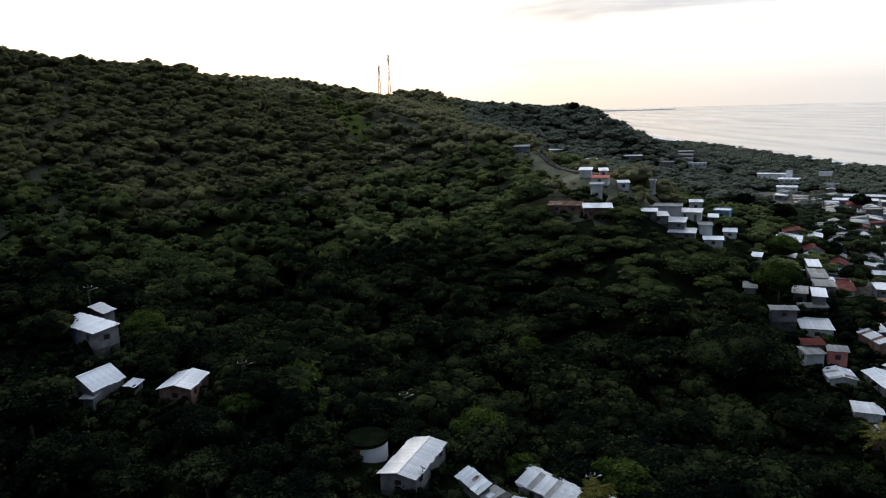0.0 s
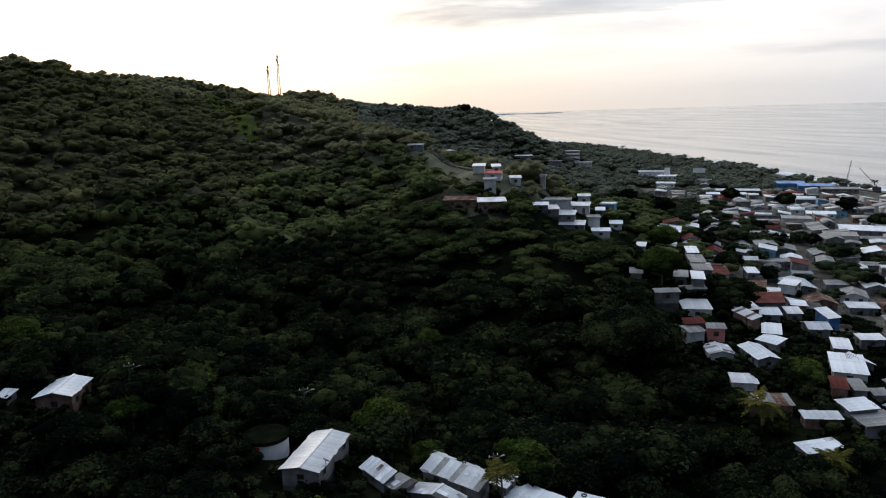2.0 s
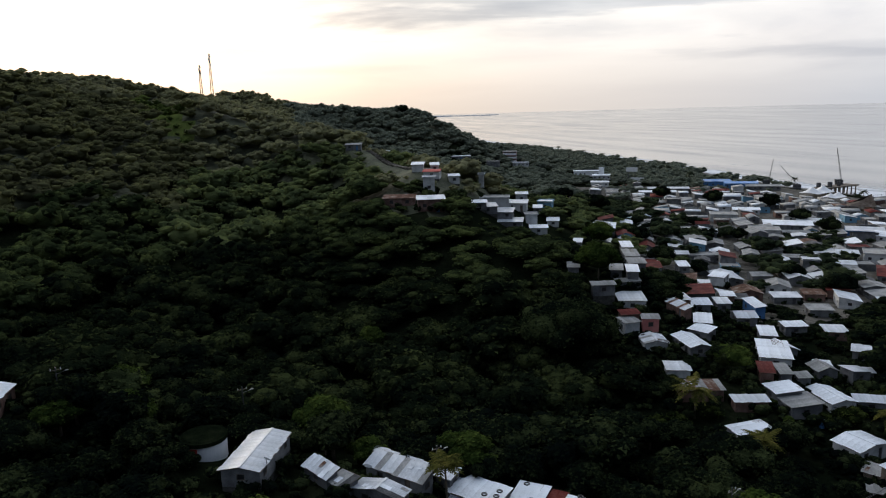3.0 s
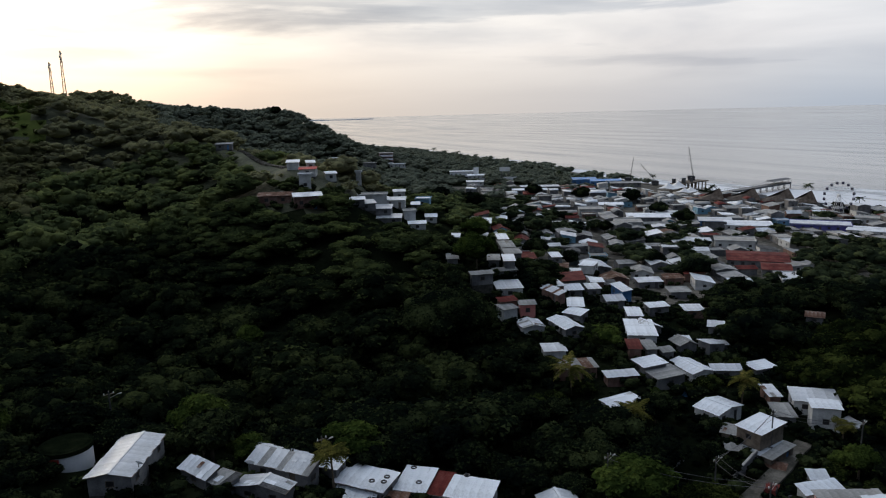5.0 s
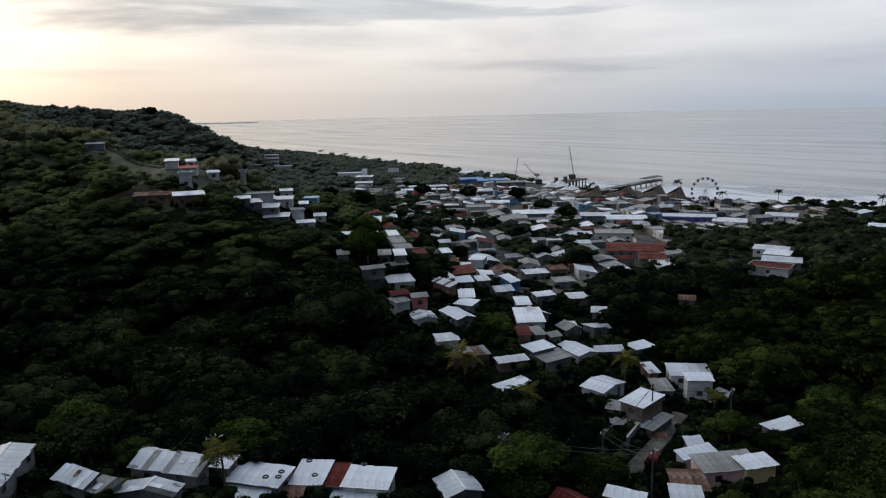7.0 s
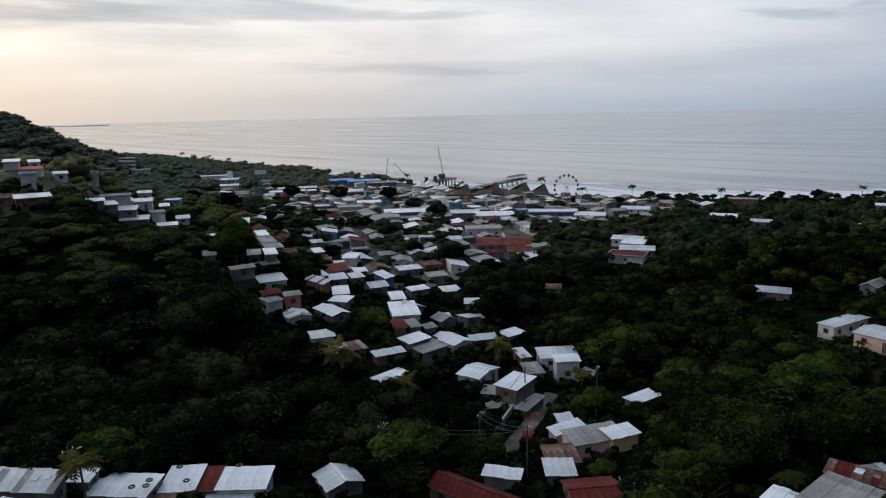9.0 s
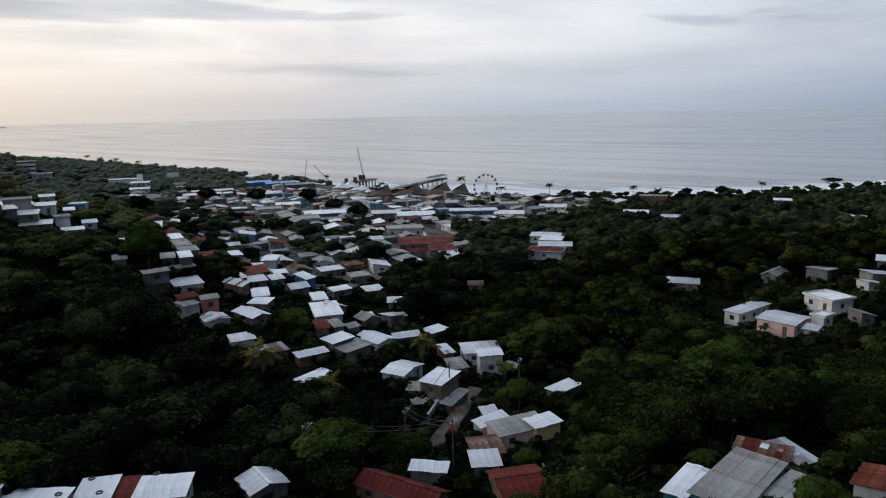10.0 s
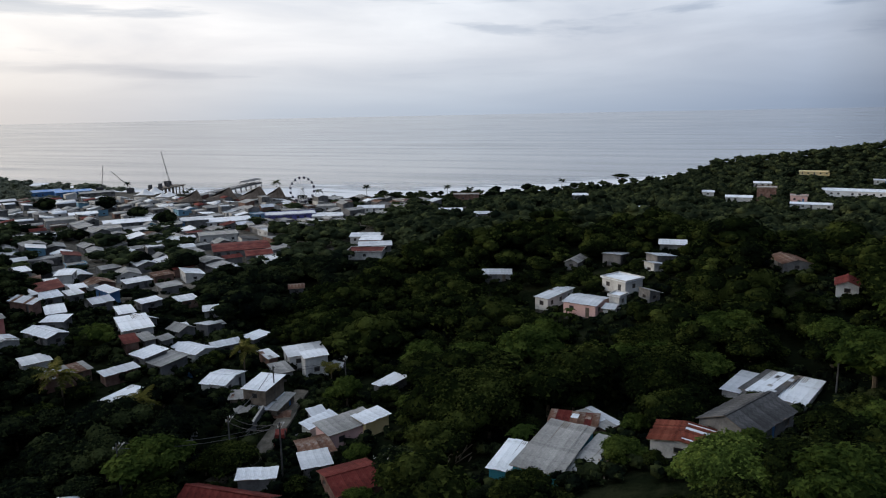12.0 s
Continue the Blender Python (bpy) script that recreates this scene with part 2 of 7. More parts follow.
M_FRESH = leaf_material("bright_crown_leaves", (0.028, 0.046, 0.012), (0.080, 0.122, 0.028), (0.17, 0.22, 0.05), 0.3)
M_PALM = leaf_material("palm_fronds", (0.048, 0.0528, 0.0144), (0.12, 0.116, 0.0288), (0.24, 0.2, 0.06), 0.5)
M_BARK = surface("bark", ((0.05, 0.04, 0.03), (0.13, 0.10, 0.07)), 2.0, 0.9)
# One ground in two tones: near black for shaded gaps, lightened for hillside haze.
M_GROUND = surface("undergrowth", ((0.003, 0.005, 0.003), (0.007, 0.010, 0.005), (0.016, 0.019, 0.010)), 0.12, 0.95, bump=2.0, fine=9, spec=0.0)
M_BRUSH = surface("hazed_brush", ((0.035, 0.040, 0.025), (0.06, 0.066, 0.038), (0.10, 0.105, 0.06)), 0.12, 0.95, bump=2.0, fine=9)
# Pale blue-grey: the haze before the far spit is painted into its colour.
M_HAZE = surface("hazed_far_land", ((0.30, 0.33, 0.36), (0.36, 0.38, 0.40)), 0.01, 0.95)
M_EARTH = surface("bare_earth", ((0.035, 0.034, 0.026), (0.08, 0.072, 0.058), (0.16, 0.145, 0.125)), 0.4, 0.95, bump=0.1)
M_SAND = surface("beach_sand", ((0.10, 0.09, 0.08), (0.18, 0.165, 0.14)), 0.05, 0.8)
M_ZINC = surface("zinc_sheet", ((0.36, 0.39, 0.43), (0.52, 0.55, 0.59), (0.64, 0.66, 0.69)), 0.35, 0.42, 0.25, fine=7, jitter=0.12)
M_WHITE_ROOF = surface("white_roof_sheet", ((0.50, 0.53, 0.57), (0.72, 0.76, 0.81), (0.80, 0.83, 0.88)), 0.35, 0.45, 0.1, fine=9, jitter=0.07)
M_GREY_ROOF = surface("weathered_cement_sheet", ((0.17, 0.17, 0.17), (0.27, 0.27, 0.26), (0.37, 0.36, 0.35)), 0.4, 0.85, fine=8, jitter=0.22)
M_RUST_ROOF = surface("rusty_sheet", ((0.07, 0.035, 0.025), (0.15, 0.085, 0.06), (0.30, 0.26, 0.235)), 0.5, 0.8, fine=6, jitter=0.3, spec=0.05)
M_RED_ROOF = surface("red_roof_paint", ((0.055, 0.012, 0.011), (0.12, 0.024, 0.020), (0.17, 0.060, 0.048)), 0.4, 0.7, fine=9, jitter=0.15, spec=0.05)
M_TILE = surface("clay_tile", ((0.06, 0.020, 0.014), (0.15, 0.042, 0.028), (0.24, 0.09, 0.06)), 0.8, 0.85, fine=9, jitter=0.4, spec=0.05)
M_DARK_ROOF = surface("tarred_sheet", ((0.030, 0.030, 0.032), (0.07, 0.07, 0.072), (0.13, 0.13, 0.13)), 0.4, 0.8, fine=8, jitter=0.3)
M_PALE_WALL = surface("limewash", ((0.34, 0.34, 0.34), (0.50, 0.50, 0.49), (0.60, 0.60, 0.59)), 0.5, 0.85, fine=9)
M_BLOCK = surface("cement_block", ((0.09, 0.09, 0.094), (0.145, 0.145, 0.15), (0.21, 0.207, 0.205)), 0.6, 0.9, fine=10)
# Footing kept dark so that the walls on it look lower from the camera.
M_FOOTING = surface("dark_stone_footing", ((0.030, 0.030, 0.026), (0.06, 0.058, 0.05), (0.10, 0.095, 0.085)), 1.2, 0.95)
M_BRICK = surface("brick_wall", ((0.10, 0.055, 0.045), (0.165, 0.095, 0.075), (0.22, 0.15, 0.125)), 0.8, 0.9, fine=9)
M_PINK = surface("pink_paint", ((0.50, 0.17, 0.15), (0.62, 0.25, 0.22)), 0.6, 0.8)
M_PALE_PINK = surface("pale_pink_paint", ((0.58, 0.36, 0.34), (0.70, 0.48, 0.45)), 0.6, 0.8)
M_YELLOW = surface("yellow_paint", ((0.58, 0.45, 0.22), (0.70, 0.58, 0.32)), 0.6, 0.8)
M_TEAL = surface("teal_paint", ((0.02, 0.16, 0.22), (0.04, 0.24, 0.32)), 0.6, 0.75)
M_BLUE = surface("blue_paint", ((0.045, 0.13, 0.30), (0.08, 0.20, 0.40)), 0.6, 0.75)
M_SKY_BLUE = surface("light_blue_paint", ((0.13, 0.28, 0.40), (0.20, 0.38, 0.52)), 0.6, 0.75)
M_BLUE_ROOF = surface("blue_sheet", ((0.03, 0.13, 0.38), (0.05, 0.21, 0.52), (0.30, 0.40, 0.56)), 0.2, 0.5, 0.1, jitter=0.2)
M_PURPLE = surface("violet_blue_sheet", ((0.06, 0.06, 0.22), (0.11, 0.11, 0.34)), 0.5, 0.7)
M_THATCH = surface("palm_thatch", ((0.06, 0.045, 0.035), (0.10, 0.078, 0.062), (0.15, 0.12, 0.10)), 0.8, 0.95, bump=0.1)
M_TIMBER = surface("grey_timber", ((0.09, 0.07, 0.055), (0.20, 0.165, 0.13)), 1.2, 0.9)
M_STEEL = surface("dark_steel", ((0.05, 0.05, 0.055), (0.12, 0.12, 0.125)), 1.0, 0.5, 0.4)
M_CONCRETE = surface("concrete", ((0.22, 0.21, 0.20), (0.34, 0.33, 0.31), (0.40, 0.39, 0.37)), 0.4, 0.9)
M_DARK = surface("dark_opening", ((0.012, 0.012, 0.014), (0.025, 0.025, 0.028)), 1.0, 0.35, spec=0.5)
M_WHITE = surface("white_paint", ((0.66, 0.67, 0.68), (0.80, 0.80, 0.80)), 0.5, 0.6)
M_RED = surface("red_paint", ((0.30, 0.03, 0.025), (0.45, 0.06, 0.04)), 0.6, 0.6)
M_GONDOLA = surface("gondola_paint", ((0.03, 0.03, 0.06), (0.06, 0.06, 0.10)), 0.6, 0.5)


def sea_material():
    """Water with a wind ripple, long swell lines, and foam where the waves break along the shore."""
    m = bpy.data.materials.new("sea_water")
    m.use_nodes = True
    nt = m.node_tree
    b = nt.nodes["Principled BSDF"]
    tc = nt.nodes.new("ShaderNodeTexCoord")
    at = nt.nodes.new("ShaderNodeAttribute")
    at.attribute_name = "offshore"
    mp = nt.nodes.new("ShaderNodeMapping")
    mp.inputs["Rotation"].default_value = (0, 0, radians(-14))
    mp.inputs["Scale"].default_value = (1.0, 0.16, 1.0)
    nt.links.new(tc.outputs["Object"], mp.inputs["Vector"])
    swell, ripple, foam = (nt.nodes.new("ShaderNodeTexNoise") for _ in range(3))
    for n, s, d in ((swell, 0.045, 4), (ripple, 0.25, 4), (foam, 0.10, 6)):
        n.inputs["Scale"].default_value, n.inputs["Detail"].default_value = s, d
        nt.links.new(mp.outputs[0], n.inputs["Vector"])
    bp, bp2 = nt.nodes.new("ShaderNodeBump"), nt.nodes.new("ShaderNodeBump")
    bp.inputs["Strength"].default_value, bp.inputs["Distance"].default_value = 0.06, 1.2
    bp2.inputs["Strength"].default_value, bp2.inputs["Distance"].default_value = 0.3, 0.35
    nt.links.new(swell.outputs[0], bp.inputs["Height"])
    nt.links.new(ripple.outputs[0], bp2.inputs["Height"])
    nt.links.new(bp.outputs[0], bp2.inputs["Normal"])
    nt.links.new(bp2.outputs[0], b.inputs["Normal"])
    b.inputs["Specular IOR Level"].default_value = 0.32
    # foam: strong by the shore, in broken lines farther out
    near = ramp(nt, at.outputs["Fac"], ((0.0, (0.42, 0.42, 0.42)), (0.22, (0.36, 0.36, 0.36)), (0.45, (0.14, 0.14, 0.14)), (0.9, (0.0, 0.0, 0.0))))
    add = nt.nodes.new("ShaderNodeMath")
    add.operation = "ADD"
    nt.links.new(near, add.inputs[0])
    nt.links.new(foam.outputs[0], add.inputs[1])
    white = ramp(nt, add.outputs[0], ((0.66, (0, 0, 0)), (0.80, (1, 1, 1))))
    mix = nt.nodes.new("ShaderNodeMixRGB")
    nt.links.new(white, mix.inputs[0])
    mix.inputs[1].default_value, mix.inputs[2].default_value = (0.020, 0.050, 0.085, 1), (0.72, 0.74, 0.77, 1)
    nt.links.new(mix.outputs[0], b.inputs["Base Color"])
    # slicks and cat's paws: smooth and ruffled water in long streaks
    mp2, streak = nt.nodes.new("ShaderNodeMapping"), nt.nodes.new("ShaderNodeTexNoise")
    mp2.inputs["Rotation"].default_value = (0, 0, radians(-14))
    mp2.inputs["Scale"].default_value = (1.0, 0.10, 1.0)
    streak.inputs["Scale"].default_value, streak.inputs["Detail"].default_value, streak.inputs["Roughness"].default_value = 0.022, 7, 0.62
    nt.links.new(tc.outputs["Object"], mp2.inputs["Vector"])
    nt.links.new(mp2.outputs[0], streak.inputs["Vector"])
    calm = ramp(nt, streak.outputs[0], ((0.36, (0.09, 0.09, 0.09)), (0.50, (0.13, 0.13, 0.13)), (0.66, (0.20, 0.20, 0.20))))
    rr = nt.nodes.new("ShaderNodeMixRGB")
    nt.links.new(white, rr.inputs[0])
    nt.links.new(calm, rr.inputs[1])
    rr.inputs[2].default_value = (0.8, 0.8, 0.8, 1)
    nt.links.new(rr.outputs[0], b.inputs["Roughness"])
    return m


M_SEA = sea_material()


# ---- building helpers ----
def part(name, bm, material, parent=None, label=""):
    """Links a bmesh as one mesh object, under parent if given."""
    me = bpy.data.meshes.new(name)
    bm.to_mesh(me)
    bm.free()
    me.materials.append(material)
    ob = new(name, me)
    ob.parent = parent
    return tagged(ob, label)


def arrays(name, verts, faces, material, parent=None):
    """Links numpy vertices and faces (all with the same number of corners) as one mesh object."""
    me = bpy.data.meshes.new(name)
    n, k = faces.shape
    me.vertices.add(len(verts))
    me.vertices.foreach_set("co", np.ascontiguousarray(verts, np.float32).ravel())
    me.loops.add(n * k)
    me.loops.foreach_set("vertex_index", np.ascontiguousarray(faces, np.int32).ravel())
    me.polygons.add(n)
    me.polygons.foreach_set("loop_start", np.arange(0, n * k, k, dtype=np.int32))
    me.update(calc_edges=True)
    me.materials.append(material)
    ob = new(name, me)
    ob.parent = parent
    return ob


def box(bm, sx, sy, sz, x=0, y=0, z=0, m=None, taper=1.0):
    """A box with its foot at x, y, z."""
    r = bmesh.ops.create_cube(bm, size=1.0)["verts"]
    for v in r:
        k = taper if v.co.z > 0 else 1.0
        v.co = Vector((v.co.x * sx * k + x, v.co.y * sy * k + y, (v.co.z + 0.5) * sz + z))
    if m is not None:
        bmesh.ops.transform(bm, matrix=m, verts=r)
    return r


def rod(bm, p, q, r0, r1=None, seg=6):
    """A round bar from p to q."""
    p, q = Vector(p), Vector(q)
    d = q - p
    v = bmesh.ops.create_cone(bm, cap_ends=True, segments=seg, radius1=r0, radius2=r0 if r1 is None else r1, depth=d.length)["verts"]
    bmesh.ops.transform(bm, matrix=Matrix.Translation((p + q) / 2) @ d.to_track_quat("Z", "Y").to_matrix().to_4x4(), verts=v)


def B():
    return bmesh.new()


def ground_at(x, y):
    return float(height(x, y))


# The lie of the land: ridge lines as (x, y, z) stations, with the reach of their flanks in metres.
RIDGES = (
    (150.0, ((-420, 120, 110), (-250, 300, 95), (-120, 400, 77), (-75, 520, 74), (-52, 600, 66), (-30, 690, 58))),
    (80.0, ((-30, 690, 58), (15, 675, 57), (60, 660, 53), (120, 640, 55), (170, 650, 28))),
    (44.0, ((-30, 360, 52), (18, 328, 45), (38, 292, 39), (48, 252, 35), (46, 215, 32.5), (41, 192, 30), (66, 145, 20), (70, 118, 13), (76, 102, 6))),
    (16.0, ((78, 140, 10), (85, 153, 13), (89, 163, 14.2), (94, 176, 14.5), (104, 195, 6))),
    (40.0, ((30, 215, 30), (97, 246, 20), (150, 290, 9))),
    (34.0, ((-150, 120, 50), (-78, 116, 35), (-54, 105, 26), (-38, 97, 20.5), (-4, 80, 15), (34, 62, 9), (50, 46, 5))),
    (46.0, ((-60, -60, 30), (20, -40, 27), (50, -4, 21), (70, 14, 11))),
    (60.0, ((90, -80, 30), (140, -20, 18), (200, 40, 14), (225, 90, 9))),
    (75.0, ((565, 62, 5), (578, 18, 9.5), (590, -30, 14), (640, -90, 20), (700, -150, 24), (820, -260, 36))),
)
SHORE_Y = (-400, -60, 40, 75, 106, 156, 245, 424, 594, 860, 1350, 2600)
SHORE_X = (900, 760, 640, 515, 470, 410, 358, 345, 365, 376, 380, 420)


def height(x, y):
    """Height of the ground over the sea at places x, y (arrays)."""
    x, y = np.asarray(x, float), np.asarray(y, float)
    sea = x - np.interp(y, SHORE_Y, SHORE_X)
    plain = 1.0 + 3.0 * np.clip(-sea / 250, 0, 1) ** 0.8
    top = np.zeros_like(x)
    for reach, line in RIDGES:
        best = np.zeros_like(x)
        for (ax, ay, az), (bx, by, bz) in zip(line, line[1:]):
            k = np.clip(((x - ax) * (bx - ax) + (y - ay) * (by - ay)) / ((bx - ax) ** 2 + (by - ay) ** 2), 0, 1)
            d = np.hypot(x - ax - k * (bx - ax), y - ay - k * (by - ay))
            h = (az + k * (bz - az)) * np.exp(-(d / reach) ** 1.5)
            best = np.maximum(best, h)
        top = (top ** 3 + best ** 3) ** (1 / 3)
    fold = 2.2 * np.sin(x / 19 + np.sin(y / 31) * 1.3) * np.sin(y / 23 + 0.7) * np.clip(top / 40, 0, 1)
    land = (plain ** 3 + top ** 3) ** (1 / 3) + fold
    beach = np.clip(-sea / 22, -1, 1)
    return np.where(beach > 0, land * np.clip(beach * 1.2, 0, 1) + 0.0, 4 * beach)


def grassy(x, y):
    """Whether a place lies in the open grass high on the hillside."""
    return ((x + 54 + (y - 394) * 0.27) / 12) ** 2 + ((y - 394) / 72) ** 2 < 1 + 0.35 * np.sin(x / 3.1) * np.sin(y / 7.3)


def make_land():
    """The ground sheet: fine where the town and hills are, coarse towards the edge."""
    gx = np.concatenate([np.linspace(-3000, -520, 12), np.arange(-500, 820, 6.0), np.linspace(840, 1500, 12)])
    gy = np.concatenate([np.linspace(-3000, -320, 12), np.arange(-300, 900, 6.0), np.linspace(920, 4200, 30)])
    X, Y = np.meshgrid(gx, gy)
    Z = height(X, Y)
    n, k = X.shape
    i = (np.arange(n - 1)[:, None] * k + np.arange(k - 1)[None]).ravel()
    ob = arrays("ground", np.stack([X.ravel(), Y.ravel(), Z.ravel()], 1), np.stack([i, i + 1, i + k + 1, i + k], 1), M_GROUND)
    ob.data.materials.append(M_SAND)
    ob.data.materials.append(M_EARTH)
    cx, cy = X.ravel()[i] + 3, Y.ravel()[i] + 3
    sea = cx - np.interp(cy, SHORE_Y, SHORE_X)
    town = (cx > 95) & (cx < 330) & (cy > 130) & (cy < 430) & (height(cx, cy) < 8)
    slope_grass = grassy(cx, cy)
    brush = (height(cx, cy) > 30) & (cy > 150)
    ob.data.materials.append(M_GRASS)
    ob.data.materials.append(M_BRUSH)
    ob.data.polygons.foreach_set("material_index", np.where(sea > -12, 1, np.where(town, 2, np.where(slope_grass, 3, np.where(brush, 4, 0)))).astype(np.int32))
    ob.data.polygons.foreach_set("use_smooth", np.ones(len(i), bool))
    tagged(ob, "dark green overgrown hillsides falling to a flat coast", "ground", kind="structure")


def make_sea():
    """The sea, out to its edge; the last kilometres lift a little so that the edge stands at the true horizon."""
    r = np.concatenate([np.arange(200, 900, 8.0), np.geomspace(900, 4800, 70)])
    az = np.radians(np.arange(-30, 150, 0.8))
    R, A = np.meshgrid(r, az)
    X, Y = R * np.sin(A), R * np.cos(A)
    Z = 31.0 * np.clip((R - 2200) / 2600, 0, 1) ** 1.4
    n, k = X.shape
    i = (np.arange(n - 1)[:, None] * k + np.arange(k - 1)[None]).ravel()
    ob = arrays("water", np.stack([X.ravel(), Y.ravel(), Z.ravel()], 1), np.stack([i, i + k, i + k + 1, i + 1], 1), M_SEA)
    sea = (X - np.interp(Y, SHORE_Y, SHORE_X)).ravel()
    at = ob.data.attributes.new("offshore", "FLOAT", "POINT")
    at.data.foreach_set("value", np.clip(sea / np.interp(Y.ravel(), (300, 460), (150, 40)), 0, 1).astype(np.float32))
    ob.data.polygons.foreach_set("use_smooth", np.ones(len(i), bool))
    tagged(ob, "grey blue sea with low swell and a line of surf", "sea", kind="structure")
    # a low spit of land far along the coast, with the haze in its colour
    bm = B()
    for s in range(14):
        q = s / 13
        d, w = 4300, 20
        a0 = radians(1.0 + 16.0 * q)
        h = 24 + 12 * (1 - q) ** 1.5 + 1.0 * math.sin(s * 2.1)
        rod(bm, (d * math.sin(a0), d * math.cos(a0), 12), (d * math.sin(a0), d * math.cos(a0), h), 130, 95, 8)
    tagged(part("backdrop", bm, M_HAZE), "low far haze-pale spit of wooded land on the horizon", "coast", kind="structure")


make_land()
make_sea()

FOOTPRINTS = []     # x, y, half length, half width, cos, sin, wall height, depth kept clear towards the camera


def clear_of_houses(x, y, r, top):
    """Whether a tree of crown radius r whose top stands at the height top keeps off the houses, and out of the camera's
    view of them.
    """
    for hx, hy, hl, hw, c, s, eaves, free in FOOTPRINTS:
        dx, dy = x - hx, y - hy
        if dx * dx + dy * dy > (24 + 0.10 * math.hypot(hx, hy)) ** 2:
            continue
        u, v = dx * c + dy * s, -dx * s + dy * c
        near = 0.62 if free > 0 else 0.05
        if abs(u) < hl + r * near and abs(v) < hw + r * near:
            return False
        if free > 0:
            d = math.hypot(hx, hy)
            ax, ay = -hx / d, -hy / d
            along, across = dx * ax + dy * ay, abs(-dx * ay + dy * ax)
            if along > 0 and across < max(hl, hw) * 0.9 + r * 0.7 and top > eaves + (51 - eaves) * along / d:
                return False
    return True


def off_walls(x, y, m):
    """Whether a place keeps at least m from all the houses' walls."""
    return not any(abs((x - f[0]) * f[4] + (y - f[1]) * f[5]) < f[2] + m and abs((y - f[1]) * f[4] - (x - f[0]) * f[5]) < f[3] + m for f in FOOTPRINTS if abs(x - f[0]) + abs(y - f[1]) < 22)


# ---- houses ----
def wall_face(bm, m, length, h, openings, depth=0.14):
    """One outer wall face, pierced by openings (x0, x1, z0, z1) with reveals that go in by depth; m lays it into place."""
    xs = sorted({0, length, *(o[0] for o in openings), *(o[1] for o in openings)})
    zs = sorted({0, h, *(o[2] for o in openings), *(o[3] for o in openings)})
    P = lambda x, y, z: bm.verts.new(m @ Vector((x, y, z)))
    for x0, x1 in zip(xs, xs[1:]):
        for z0, z1 in zip(zs, zs[1:]):
            if not any(o[0] <= x0 and x1 <= o[1] and o[2] <= z0 and z1 <= o[3] for o in openings):
                bm.faces.new((P(x0, 0, z0), P(x1, 0, z0), P(x1, 0, z1), P(x0, 0, z1)))
    for x0, x1, z0, z1 in openings:
        ring = [(x0, z0), (x1, z0), (x1, z1), (x0, z1)]
        for (ax, az), (bx, bz) in zip(ring, ring[1:] + ring[:1]):
            bm.faces.new((P(ax, 0, az), P(ax, depth, az), P(bx, depth, bz), P(bx, 0, bz)))


SHEETS = {}


def sheet_mesh(length, width, material):
    """A ribbed roofing sheet that runs up from the eaves, shared by all of its size."""
    key = (round(length, 1), round(width, 2), material.name)
    if key not in SHEETS:
        bm = B()
        n = 12
        top = []
        for i in range(n + 1):
            x = width * (i / n - 0.5) * 1.04
            z = 0.02 if i % 3 == 1 else 0.0
            top.append((bm.verts.new((x, 0, z)), bm.verts.new((x, length, z))))
        for (a, b), (c, d) in zip(top, top[1:]):
            bm.faces.new((a, c, d, b))
        me = bpy.data.meshes.new("roof_sheet")
        bm.to_mesh(me)
        bm.free()
        me.materials.append(material)
        SHEETS[key] = me
    return SHEETS[key]


def tile_course_mesh(length, width):
    """A course of barrel tiles that runs up the slope."""
    key = ("tile", round(length, 1), round(width, 2))
    if key not in SHEETS:
        bm = B()
        steps = max(3, int(length / 0.45))
        for s in range(steps):
            y0, y1, lift = length * s / steps, length * (s + 1) / steps + 0.05, 0.0
            ring = []
            for i in range(5):
                a = math.pi * i / 4
                ring.append((bm.verts.new((-math.cos(a) * width / 2, y0, math.sin(a) * 0.10 + 0.04)), bm.verts.new((-math.cos(a) * width / 2, y1, math.sin(a) * 0.08))))
            for (p, q), (r, t) in zip(ring, ring[1:]):
                bm.faces.new((p, r, t, q))
        me = bpy.data.meshes.new("tile_course")
        bm.to_mesh(me)
        bm.free()
        me.materials.append(M_TILE)
        SHEETS[key] = me
    return SHEETS[key]


